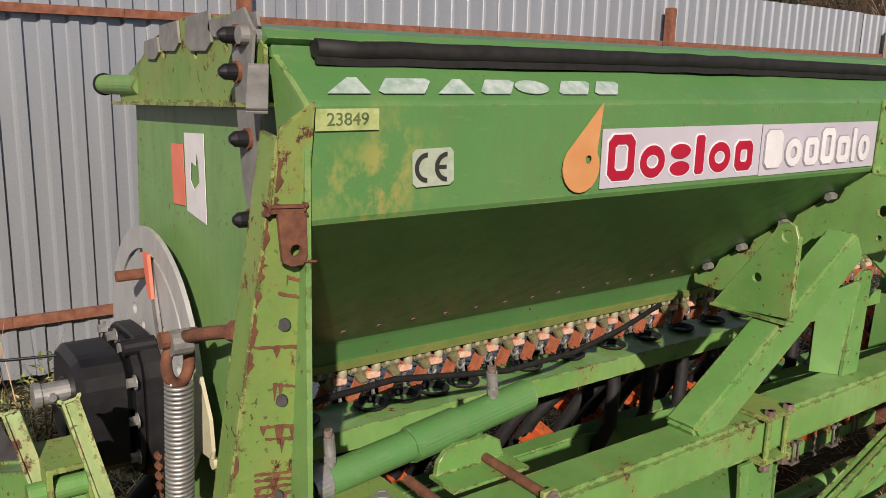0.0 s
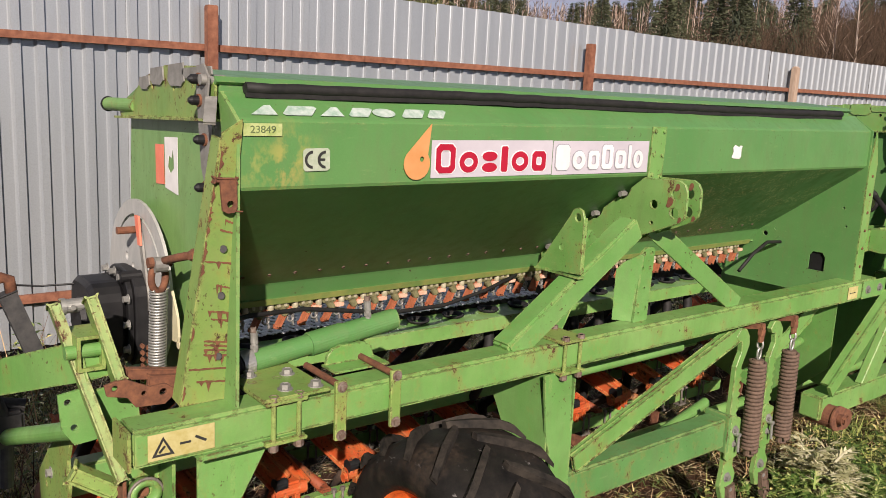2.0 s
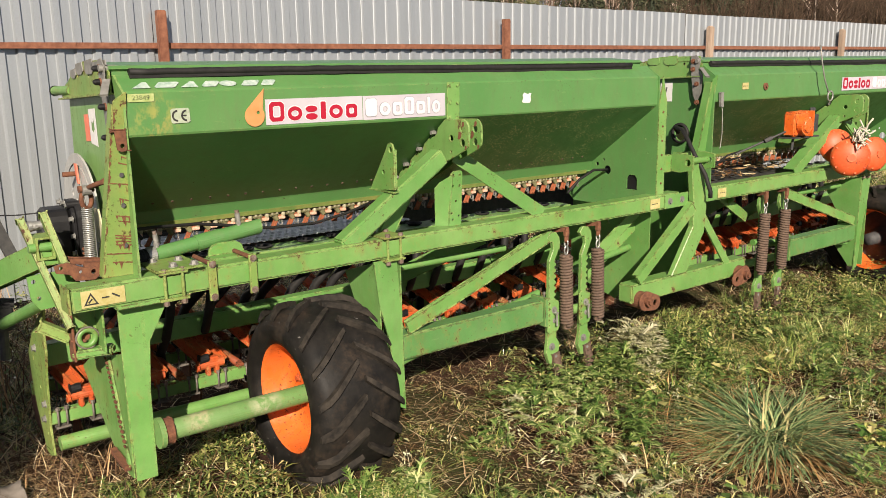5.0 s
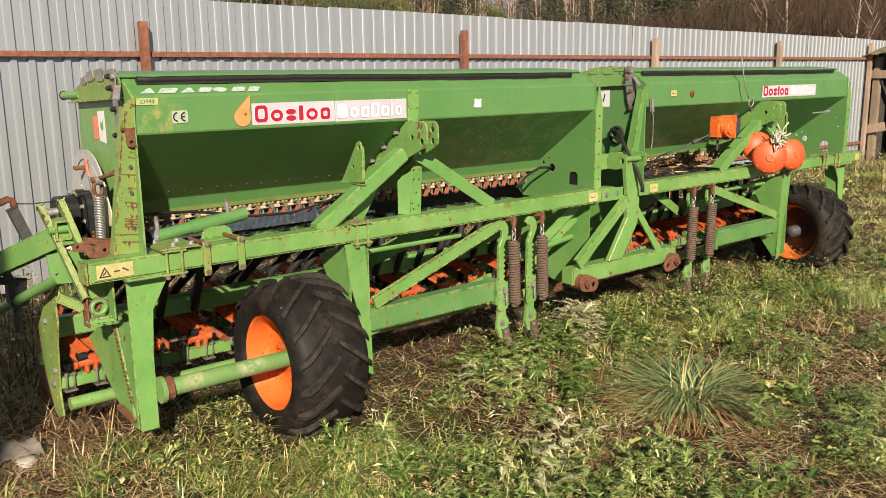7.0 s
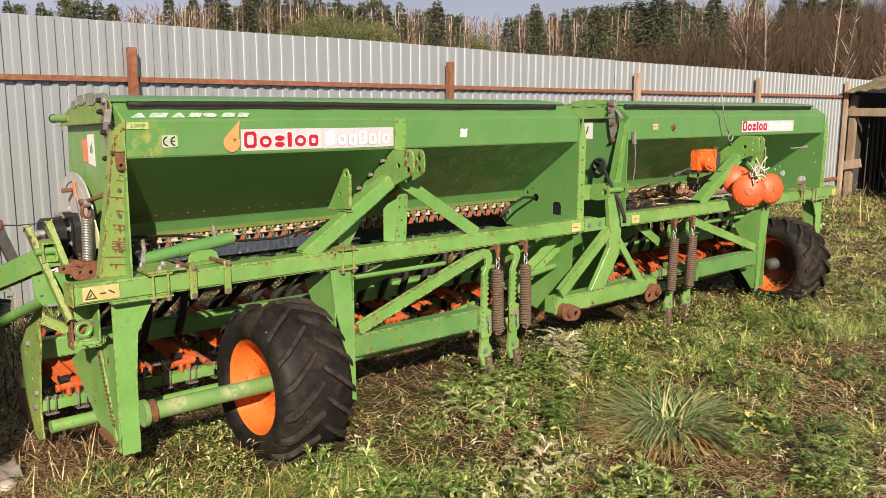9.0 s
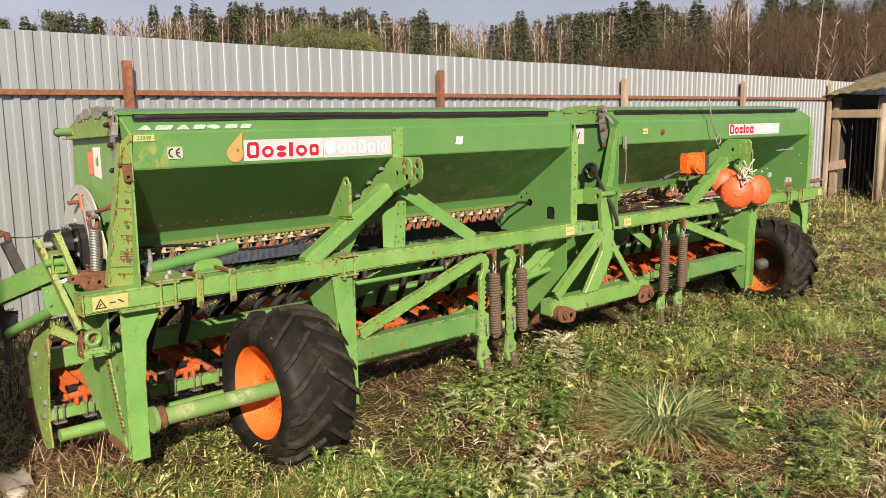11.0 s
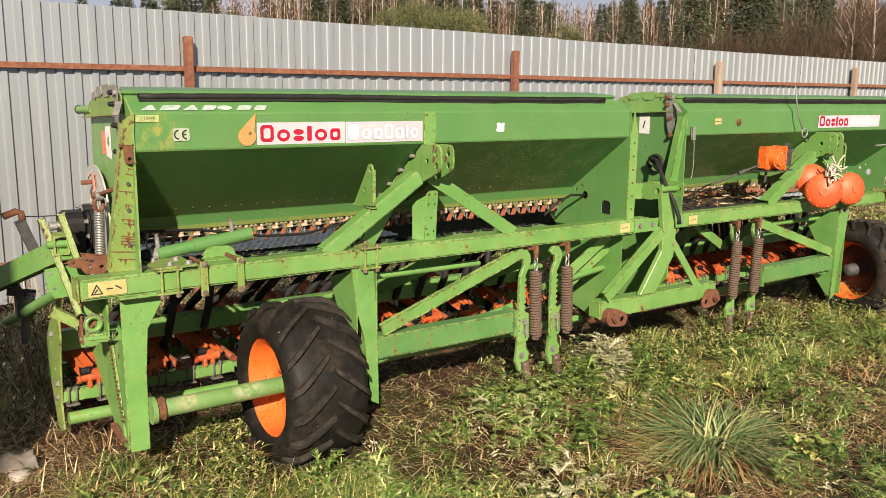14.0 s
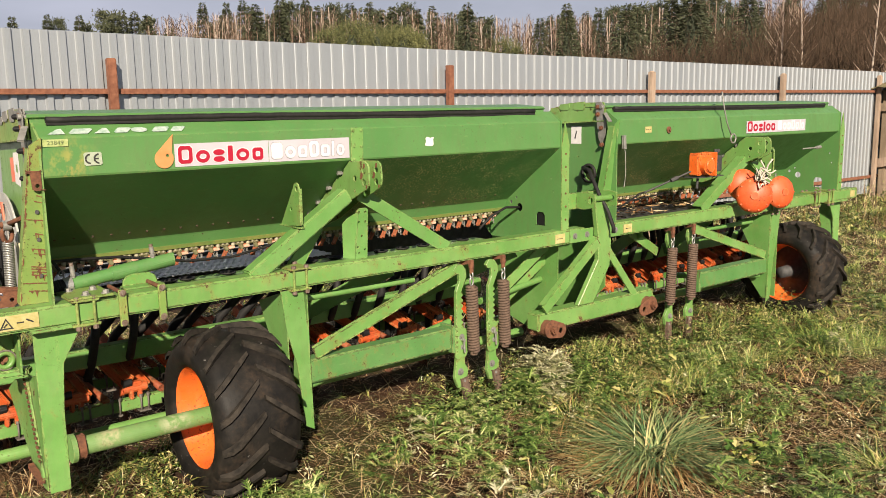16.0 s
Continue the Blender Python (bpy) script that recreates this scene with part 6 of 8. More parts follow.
for pts in ([(3.55, 0.20, 0.93), (3.75, 0.24, 0.915), (3.95, 0.28, 0.955), (4.10, 0.30, 1.00), (4.22, 0.26, 1.03)], [(3.62, 0.40, 0.95), (3.90, 0.36, 0.965), (4.20, 0.42, 0.94), (4.52, 0.38, 0.97)]):
    g = G()
    g.tube(pts, 0.007, 6)
    part("cable", g, RUBBER, drill, "loose black cable")

# ---- right half: motor, discs, wire ----
g = G()
g.box((4.225, -0.100, 1.140), (4.395, -0.02, 1.290), 0, 0.008)
g.box((4.385, -0.135, 1.132), (4.400, -0.015, 1.300), 0, 0.003)
g.cyl((4.300, -0.095, 1.208), (4.300, -0.150, 1.208), 0.062, 0.060, seg=32, bev=0.010)
g.cyl((4.300, -0.148, 1.208), (4.300, -0.158, 1.208), 0.046, 0.044, seg=32, bev=0.003)
for k in range(5):
    g.box((4.236 + 0.028 * k, -0.104, 1.286), (4.246 + 0.028 * k, -0.022, 1.296), 0, 0.002)
motor = part("motor", g, ORANGE, drill, "orange electric motor housing")
g = G()
g.box((4.402, -0.115, 1.160), (4.490, -0.03, 1.275), 0, 0.005)
g.cyl((4.44, -0.06, 1.26), (4.55, -0.04, 1.300), 0.016, seg=14)
g.cyl((4.47, -0.07, 1.27), (4.47, -0.07, 1.315), 0.012, seg=10)
g.plate([(4.22, 1.124), (4.52, 1.124), (4.52, 1.133), (4.22, 1.133)], "y", -0.11, 0.02)
g.cyl((4.27, -0.07, 1.14), (4.26, -0.07, 1.05), 0.009, seg=8)
g.cyl((4.23, -0.04, 1.17), (3.95, 0.14, 1.03), 0.007, seg=8)
g.cyl((4.14, 0.005, 1.130), (4.10, 0.030, 1.110), 0.015, seg=10)
part("motor_mount", g, DARKGREY, motor, "grey steel motor mount")


def marker_disc(c, n, r):
    g = G()
    g.lathe([(0.0, 0.0), (0.005, r * 0.3), (0.016, r * 0.6), (0.032, r * 0.84), (0.052, r), (0.056, r), (0.037, r * 0.83), (0.021, r * 0.59), (0.010, r * 0.3), (0.005, 0.0)], (0, 0, 0), "z", 40)
    for k in range(10):
        a = k * math.tau / 10
        g.cyl((r * 0.86 * math.cos(a), r * 0.86 * math.sin(a), 0.040), (r * 0.86 * math.cos(a), r * 0.86 * math.sin(a), 0.030), 0.006, seg=8)
    g.cyl((0, 0, 0.004), (0, 0, -0.004), r * 0.22, seg=18)
    g.bm.transform(Matrix.Translation(c) @ Vector(n).to_track_quat("-Z", "Y").to_matrix().to_4x4())
    return part("marker_disc", g, ORANGE_RED, drill, "worn orange marker disc")


marker_disc((4.730, -0.235, 0.974), (-0.80, -0.58, 0.05), 0.128)
marker_disc((5.235, -0.185, 0.960), (-0.35, -0.93, 0.10), 0.124)
marker_disc((4.815, -0.105, 1.040), (-0.6, -0.80, 0.1), 0.118)
g = G()
g.cyl((4.74, -0.12, 1.04), (5.40, -0.02, 0.93), 0.018, seg=14)
g.cyl((5.30, -0.05, 0.99), (5.55, -0.03, 0.92), 0.024, seg=14, mi=1)
g.cyl((5.32, -0.05, 1.0), (5.32, -0.05, 1.09), 0.006, seg=8)
part("disc_axle", g, [GALV, GREEN], drill)
g = G()
r4 = random.Random(11)
for k in range(14):
    p = Vector((4.75, -0.24, 1.11))
    pts = [p]
    for q in range(6):
        p = p + Vector((r4.uniform(-0.02, 0.035), r4.uniform(-0.03, 0.015), r4.uniform(-0.035, 0.045)))
        pts.append(p)
    g.tube(pts, 0.006, 6)
part("rope", g, ROPE, drill, "pale frayed rope tied round the discs")
g = G()
loop = [(4.64 + 0.032 * math.sin(a), -0.10, 1.385 + 0.032 * math.cos(a)) for a in [k * math.tau / 16 for k in range(17)]]
g.tube(loop, 0.006, 7)
part("lynch_ring", g, GALV, drill, "steel ring hanging on a wire")
g = G()
g.tube([(4.62, -0.10, 1.40), (4.57, -0.09, 1.50), (4.545, -0.08, 1.60), (4.535, -0.07, 1.69), (4.54, -0.06, 1.715), (4.555, -0.06, 1.70)], 0.005, 7)
part("wire_rod", g, GALV, drill, "bent wire rod")
st = sticker("beam_label", 6.55, 6.63, 0.812, 0.868, BY0 - 0.003, YELLOWSTK, drill, "small yellow pictogram label")
u_extra = u_clamp(5.95, drill)
u_extra2 = u_clamp(6.18, drill)
g = G()
g.cyl((5.95, -0.035, 1.265), (6.02, -0.035, 1.268), 0.014, seg=12)
g.cyl((5.80, 0.0, 1.26), (5.95, -0.035, 1.265), 0.006, seg=8)
part("stub", g, GALV, hop2)


# ---- fence ----
FY = 3.45
PITCH = 0.128


def fence():
    """Profiled zinc sheets, panel by panel, with rails and posts on the near side."""
    edges = [-6.0, -2.25, 1.40, 4.845, 8.20, 11.38, 14.55, 18.2]
    top = lambda x: 2.285 - 0.009 * max(0.0, x)
    sheet_w = PITCH * 9
    x = -6.0
    n = 0
    root = tagged(new("fence"), "grey zinc profiled-sheet fence on rusty rails and posts", "fence", kind="structure")
    rr = random.Random(3)
    while x < 17.4:
        g = G()
        prof = []
        for i in range(9):
            a = x + i * PITCH
            prof += [(a, 0.0), (a + 0.006, -0.004), (a + 0.014, -0.014), (a + 0.017, -0.020), (a + 0.059, -0.020), (a + 0.064, 0.0)]
        prof.append((x + sheet_w, 0.0))
        t = bmesh.new()
        lean = rr.uniform(-0.004, 0.004)
        zt = rr.uniform(-0.006, 0.006)
        cols = []
        for px_, py_ in prof:
            cols.append([t.verts.new((px_, FY + 0.01 + py_ + lean * (z / 2.2) + (0.003 if n % 2 else 0), z if z < 2 else top(px_) + zt)) for z in (0.02, 0.35, 1.0, 1.8, 2.3)])
        for a, b in zip(cols, cols[1:]):
            for k in range(4):
                t.faces.new((a[k], b[k], b[k + 1], a[k + 1]))
        g.take(t)
        part("sheet", g, FENCE, root)
        x += sheet_w
        n += 1
    for z, h in ((1.815, 0.042), (0.32, 0.05)):
        for a, b in zip(edges, edges[1:]):
            g = G()
            sag = rr.uniform(-0.006, 0.006)
            pts = [(a + (b - a) * k / 6, FY - 0.032, z + sag * math.sin(k / 6 * math.pi)) for k in range(7)]
            for p, q in zip(pts, pts[1:]):
                g.bar(p, (q[0] + 0.002, q[1], q[2]), 0.03, h, 0, 0.0)
            part("rail", g, RUST_RAIL, root, "rusty steel rail")
    for i, x in enumerate(edges[1:-1]):
        g = G()
        wood = i >= 3
        zt = 2.06 + 0.01 * (i % 3)
        w = 0.034 if not wood else 0.042
        g.box((x - w, FY - 0.115, -0.2), (x + w, FY - 0.049, zt), 0, 0.006)
        if wood:
            g.cyl((x, FY - 0.08, zt - 0.005), (x, FY - 0.08, zt + 0.012), w * 0.9, w * 0.6, seg=10)
        part("post", g, WOOD_POST if wood else RUST_RAIL, root, "weathered brown wooden post" if wood else "rusty square steel post")


fence()


# ---- shed at the far end ----
def shed():
    root = tagged(new("shed"), "small shed of stained corrugated sheets with a mossy roof", "shed")
    sx = 14.75
    for x, y, zt in ((sx, 3.30, 1.84), (sx + 0.05, 2.52, 1.80), (sx + 2.4, 3.1, 1.7)):
        g = G()
        g.box((x - 0.06, y - 0.06, -0.2), (x + 0.06, y + 0.06, zt), 0, 0.01)
        part("post", g, WOOD, root)
    g = G()
    g.box((sx - 0.10, 2.50, 1.46), (sx - 0.03, 3.46, 1.61), 0, 0.008)
    part("lintel", g, WOOD, root)
    g = G()
    g.bar((sx - 0.1, 3.38, 0.55), (sx - 0.1, 3.05, 0.62), 0.03, 0.16, 0, 0.004)
    part("board", g, WOOD_POST, root)
    # wall of upright corrugated fibre-cement sheets
    y = 2.56
    for s in range(4):
        t = bmesh.new()
        cols = []
        for i in range(33):
            yy = y - i * 0.028
            off = 0.022 * math.cos(i * math.tau / 5.6) + 0.004 * (s % 2)
            cols.append([t.verts.new((sx - 0.03 + off, yy, z)) for z in (-0.15, 0.8, 1.84 + 0.01 * s)])
        for a, b in zip(cols, cols[1:]):
            for q in range(2):
                t.faces.new((a[q], b[q], b[q + 1], a[q + 1])).smooth = True
        r = bmesh.ops.extrude_face_region(t, geom=t.faces[:])
        bmesh.ops.translate(t, verts=[v for v in r["geom"] if isinstance(v, bmesh.types.BMVert)], vec=(0.008, 0, 0))
        bmesh.ops.recalc_face_normals(t, faces=t.faces[:])
        g = G()
        g.take(t)
        part("wall_sheet", g, WALLSHEET, root, "stained corrugated fibre-cement wall sheet")
        y -= 0.87
    # dark interior: back and side boards
    g = G()
    g.box((sx + 2.4, -0.6, -0.1), (sx + 2.44, 3.4, 1.9), 0, 0)
    g.box((sx + 0.1, 3.30, -0.1), (sx + 2.4, 3.34, 1.9), 0, 0)
    g.box((sx + 0.02, -0.62, -0.1), (sx + 2.4, -0.58, 1.9), 0, 0)
    part("lining", g, DARKIN, root)
    for k in range(7):
        g = G()
        g.cyl((sx + 0.35, 3.15 - 0.09 * k, -0.1), (sx + 0.35, 3.15 - 0.09 * k, 1.75), 0.012, seg=8)
        part("bar", g, DARKGREY, root)
    # corrugated roof: ridge runs along y beyond, slope rises away from the opening
    t = bmesh.new()
    rows_ = []
    for i in range(60):
        y = 3.55 - i * 0.072
        ring = []
        for k in range(6):
            x = sx - 0.35 + k * 0.55
            ring.append(t.verts.new((x, y, 1.86 + 0.10 * k + 0.30 * (3.55 - y) * 0.36 + 0.018 * math.cos(i * math.pi / 1.6) + 0.012 * (k % 2))))
        rows_.append(ring)
    for a, b in zip(rows_, rows_[1:]):
        for k in range(5):
            t.faces.new((a[k], a[k + 1], b[k + 1], b[k])).smooth = True
    r = bmesh.ops.extrude_face_region(t, geom=t.faces[:])
    bmesh.ops.translate(t, verts=[v for v in r["geom"] if isinstance(v, bmesh.types.BMVert)], vec=(0, 0, -0.012))
    bmesh.ops.recalc_face_normals(t, faces=t.faces[:])
    g = G()
    g.take(t)
    part("roof", g, SLATE, root, "mossy corrugated fibre-cement roof")


shed()

# unseen wall added to close the place and shade the corner by the fence
g = G()
g.plate([(-14.0, -0.3), (-3.85, -0.3), (-3.85, 4.72), (-14.0, 6.3)], "y", -4.9, -4.7)
tagged(part("shade_wall", g, PLASTER_WALL), "plain pale plastered wall, unseen, added to cast shade", "wall", kind="structure")


# ---- ground ----
def ground_z(x, y):
    near = max(0.0, 1 - math.hypot(x - 3, y) / 40)
    return -0.075 + near * (0.035 * noise.noise((x * 0.7, y * 0.7, 1.3)) + 0.018 * noise.noise((x * 2.6, y * 2.6, 4.0)))


def ground():
    xs = [-900, -300, -100, -40, -15, -8] + list(np.arange(-4, 17, 0.16)) + [18, 22, 30, 45, 80, 160, 400, 900]
    ys = [-900, -300, -100, -40, -15, -8] + list(np.arange(-5, 3.7, 0.16)) + [5, 8, 14, 25, 45, 80, 160, 400, 900]
    vs = [(x, y, ground_z(x, y)) for y in ys for x in xs]
    w = len(xs)
    fs = [(j * w + i, j * w + i + 1, (j + 1) * w + i + 1, (j + 1) * w + i) for j in range(len(ys) - 1) for i in range(w - 1)]
    return tagged(raw("ground", vs, fs, SOIL, smooth=True), "uneven weedy ground of soil, grass and litter", "ground", kind="structure")


ground()


# ---- vegetation as joined stuff ----
class Blades:
    def __init__(self, seed):
        self.v, self.f, self.r = [], [], random.Random(seed)

    def blade(self, x, y, z, length, width, yaw, bend, lift, segs=3):
        """A narrow bent leaf that rises from (x, y, z)."""
        dx, dy = math.cos(yaw), math.sin(yaw)
        nx, ny = -dy, dx
        n0 = len(self.v)
        for k in range(segs + 1):
            u = k / segs
            out = length * (u * math.cos(lift) + bend * u * u * 0.45)
            up = length * (u * math.sin(lift) - bend * u * u * 0.55)
            w = width * (1 - u) ** 0.7 * 0.5 if k < segs else 0
            px_, py_, pz_ = x + dx * out, y + dy * out, z + up
            if k == segs:
                self.v.append((px_, py_, pz_))
            else:
                self.v.append((px_ + nx * w, py_ + ny * w, pz_))
                self.v.append((px_ - nx * w, py_ - ny * w, pz_))
        for k in range(segs - 1):
            a = n0 + 2 * k
            self.f.append((a, a + 1, a + 3, a + 2))
        a = n0 + 2 * (segs - 1)
        self.f.append((a, a + 1, a + 2))

    def leaf(self, x, y, z, size, yaw, tilt, lobes=0.35):
        """A broad folded leaf."""
        r = self.r
        ca, sa = math.cos(yaw), math.sin(yaw)
        out = [(0, 0, 0), (0.30, 0.30, 0.05), (0.55, 0.16, 0.04), (0.75, 0.34, 0.03), (1.0, 0, -0.05), (0.75, -0.34, 0.03), (0.55, -0.16, 0.04), (0.30, -0.30, 0.05)]
        n0 = len(self.v)
        ct, st_ = math.cos(tilt), math.sin(tilt)
        for u, w, h in out:
            u, w, h = u * size, w * size * (0.6 + lobes), h * size + abs(w) * size * 0.25
            uu, hh = u * ct - h * st_, u * st_ + h * ct
            self.v.append((x + ca * uu - sa * w, y + sa * uu + ca * w, z + hh))
        self.f += [(n0, n0 + 1, n0 + 2, n0 + 4), (n0 + 2, n0 + 3, n0 + 4), (n0, n0 + 4, n0 + 6, n0 + 7), (n0 + 4, n0 + 5, n0 + 6)]

    def leaflet(self, x, y, z, size, yaw, tilt, slim=0.26):
        """A small pointed leaf, folded along its rib."""
        ca, sa, ct, st_ = math.cos(yaw), math.sin(yaw), math.cos(tilt), math.sin(tilt)
        n0 = len(self.v)
        for u, w, h in ((0, 0, 0), (0.48, slim, 0.10), (1.0, 0, -0.06), (0.48, -slim, 0.10)):
            uu, hh = (u * ct - h * st_) * size, (u * st_ + h * ct) * size
            self.v.append((x + ca * uu - sa * w * size, y + sa * uu + ca * w * size, z + hh))
        self.f += [(n0, n0 + 2, n0 + 1), (n0, n0 + 3, n0 + 2)]

    def make(self, name, mat, label, category):
        return tagged(raw(name, self.v, self.f, mat), label, category, kind="stuff")


def under_machine(x, y):
    return -0.1 < x < 6.6 and 0.45 < y < 1.3


def near_weight(x, y):
    return 1.0 / (1.0 + 0.10 * max(0.0, math.hypot(x + 0.9, y + 3.4) - 2.2) ** 1.35)


r5 = random.Random(21)
grass, weeds, straw, pale, yellow = Blades(1), Blades(2), Blades(3), Blades(4), Blades(7)


def sprig(b, x, y, z, n, ln, wd, rise):
    """A small weed of narrow pointed leaflets round a short stem."""
    for q in range(n):
        u = r5.random()
        b.blade(x + r5.uniform(-.012, .012), y + r5.uniform(-.012, .012), z + rise * u, ln * r5.uniform(0.6, 1.2), wd * r5.uniform(0.7, 1.3), r5.uniform(0, 6.283), r5.uniform(0.2, 0.9), r5.uniform(0.0, 1.1), 2)


def rosette(b, x, y, z, n, size, rise):
    """A low plant of many small lobed leaves, crowded at the top."""
    for q in range(int(n * 1.7)):
        a = r5.uniform(0, 6.283)
        u = math.sqrt(r5.random())
        b.leaflet(x + size * 1.7 * u * math.cos(a), y + size * 1.7 * u * math.sin(a), z + rise * r5.uniform(0.2, 1.0) * (1.15 - u), size * r5.uniform(0.5, 1.15), a + r5.uniform(-0.9, 0.9), r5.uniform(-0.5, 0.9), r5.uniform(0.16, 0.34))


def litter(x, y, z, n, wide, lift=0.3):
    for q in range(n):
        straw.blade(x + r5.uniform(-.05, .05), y + r5.uniform(-.05, .05), z + r5.uniform(0.004, 0.03), r5.uniform(0.04, 0.20), r5.uniform(0.0022, 0.0055) * wide, r5.uniform(0, 6.283), r5.uniform(0, 0.3), r5.uniform(-0.05, lift), 2)


# stretches of bare reddish soil: centre and half lengths
BARE = ((1.55, -0.22, 0.50, 0.26), (2.15, -0.25, 0.35, 0.2), (2.15, -1.75, 0.70, 0.26), (3.25, -1.55, 0.50, 0.36), (1.45, -0.75, 0.40, 0.22), (4.4, -1.45, 0.5, 0.2), (3.6, -0.95, 0.35, 0.15), (1.15, -1.75, 0.4, 0.2), (1.6, -2.2, 0.9, 0.25), (2.7, -2.3, 0.8, 0.3), (3.2, -1.95, 0.5, 0.22), (2.1, -1.45, 0.3, 0.15), (1.9, -0.55, 0.3, 0.16), (-0.35, 0.55, 0.5, 0.4), (5.6, -2.2, 0.9, 0.3))
# soil with hardly any growth, beside the wheel and under the lower boom
# its dark bareness stands partly for shade on the ground there
DARK_SOIL = ((1.30, 0.12, 0.45, 0.26), (1.12, -0.28, 0.22, 0.30), (1.08, -0.62, 0.20, 0.18), (1.95, 0.25, 0.60, 0.20), (1.45, -0.08, 0.26, 0.14), (1.50, -0.45, 0.36, 0.24), (1.35, -0.85, 0.26, 0.16))
# golden dry tufts: place, number of blades and spread
GOLD = ((1.89, -0.26, 110, 0.10), (1.70, -0.62, 60, 0.10), (2.61, -0.46, 100, 0.13), (3.05, -0.75, 90, 0.14), (3.4, -0.6, 90, 0.14), (5.45, 0.30, 160, 0.20), (5.8, 0.25, 100, 0.2), (2.95, -1.35, 90, 0.15), (3.9, -1.1, 100, 0.18),
        (3.3, -1.15, 70, 0.13), (4.5, -0.9, 90, 0.18), (1.75, -0.95, 50, 0.10), (4.2, -0.35, 90, 0.16), (5.2, -1.4, 90, 0.2), (2.2, -0.75, 50, 0.1), (3.6, -1.6, 80, 0.16), (1.3, -1.35, 60, 0.12))


def kept_clear(x, y):
    """True on the tussock and its lying blades, and on the golden tufts."""
    return math.hypot((x - 2.40) / 0.56, (y + 1.14) / 0.46) < 1 or math.hypot(x - 2.72, y + 0.12) < 0.15 or any(math.hypot(x - gx, y - gy) < gs * 0.7 for gx, gy, _, gs in GOLD)

# stretches of fresh green grass
LUSH = ((0.75, -0.62, 0.75, 0.28), (0.15, -1.05, 0.5, 0.35), (3.75, -0.55, 0.5, 0.25), (4.05, -1.75, 0.35, 0.22), (3.15, -1.95, 0.18, 0.15), (5.1, -0.8, 0.6, 0.3), (7.0, -0.9, 1.0, 0.5))


def among(spots, x, y):
    return max(0.0, max(1.25 - math.hypot((x - cx) / ax, (y - cy) / ay) for cx, cy, ax, ay in spots))


def foliage_at(x, y, wgt):
    z = ground_z(x, y)
    wide = min(2.4, 1.0 if wgt > 0.55 else 0.62 / max(0.2, wgt))
    bare = 0.6 * noise.noise((x * 1.0, y * 1.0, 0.0)) + 0.7 * noise.noise((x * 2.9, y * 2.9, 5.0)) + 0.7 * noise.noise((x * 7.0, y * 7.0, 2.0)) - 0.7 * among(BARE, x, y) + 0.6 * among(LUSH, x, y)
    kindn = 0.6 * noise.noise((x * 0.9, y * 0.9, 9.0)) + 0.7 * noise.noise((x * 3.1, y * 3.1, 3.0)) + 0.5 * noise.noise((x * 8.0, y * 8.0, 6.0)) + 0.7 * among(LUSH, x, y)
    mound = max(0.0, noise.noise((x * 3.6, y * 3.6, 12.0)) + 0.05) * 0.30
    kind = r5.random()
    if under_machine(x, y):
        litter(x, y, z, 1, wide, 0.5)
        return
    lawn = yellow if r5.random() < min(0.9, max(0.12, (x - 2.4) / 2.6)) else grass
    if bare < -0.12:
        litter(x, y, z, 5, wide)
        if kind < 0.14:
            rosette(weeds, x, y, z, 9, 0.020 * wide, 0.03)
        elif kind < 0.20:
            sprig(weeds, x, y, z, 10, 0.04, 0.007 * wide, 0.05)
    elif bare < 0.06 and kind < 0.60:
        litter(x, y, z, 3, wide, 0.7)
    elif kindn > 0.02:
        tall = 0.6 + 0.5 * min(1.0, max(0.0, kindn))
        lie = 6.283 * noise.noise((x * 1.7, y * 1.7, 8.0))
        for q in range(9):
            lawn.blade(x + r5.uniform(-.04, .04), y + r5.uniform(-.04, .04), z - 0.005 + mound * 0.3, r5.uniform(0.06, 0.20) * tall, r5.uniform(0.0032, 0.0066) * wide, lie + r5.gauss(0, 1.1), r5.uniform(0.1, 1.2), r5.uniform(0.15, 1.3), 3 if wide < 1.1 else 2)
        if kind < 0.20:
            litter(x, y, z + 0.02, 2, wide, 0.8)
        elif kind < 0.22:
            rosette(weeds, x, y, z + 0.01, 8, 0.026 * wide, 0.05)
    elif kind < 0.42:
        rosette(weeds, x, y, z + 0.004 + mound * 0.4, 10, r5.uniform(0.012, 0.036) * wide, r5.uniform(0.02, 0.06) + mound)
        if kind < 0.25:
            sprig(weeds, x, y, z + 0.005, 10, r5.uniform(0.04, 0.08), r5.uniform(0.006, 0.010) * wide, r5.uniform(0.02, 0.06) + mound)
    elif kind < 0.52:
        sprig(weeds, x, y, z + 0.005, 12, r5.uniform(0.04, 0.08), r5.uniform(0.006, 0.010) * wide, r5.uniform(0.02, 0.08) + mound)
    elif kind < 0.55:
        rosette(pale, x, y, z + 0.02, 7, r5.uniform(0.014, 0.026) * wide, 0.06)
    elif kind < 0.74:
        for q in range(5):
            lawn.blade(x + r5.uniform(-.04, .04), y + r5.uniform(-.04, .04), z - 0.005, r5.uniform(0.05, 0.13), r5.uniform(0.0028, 0.0048) * wide, r5.uniform(0, 6.283), r5.uniform(0.3, 1.3), r5.uniform(0.35, 1.4))
    else:
        litter(x, y, z, 5, wide, 0.7)


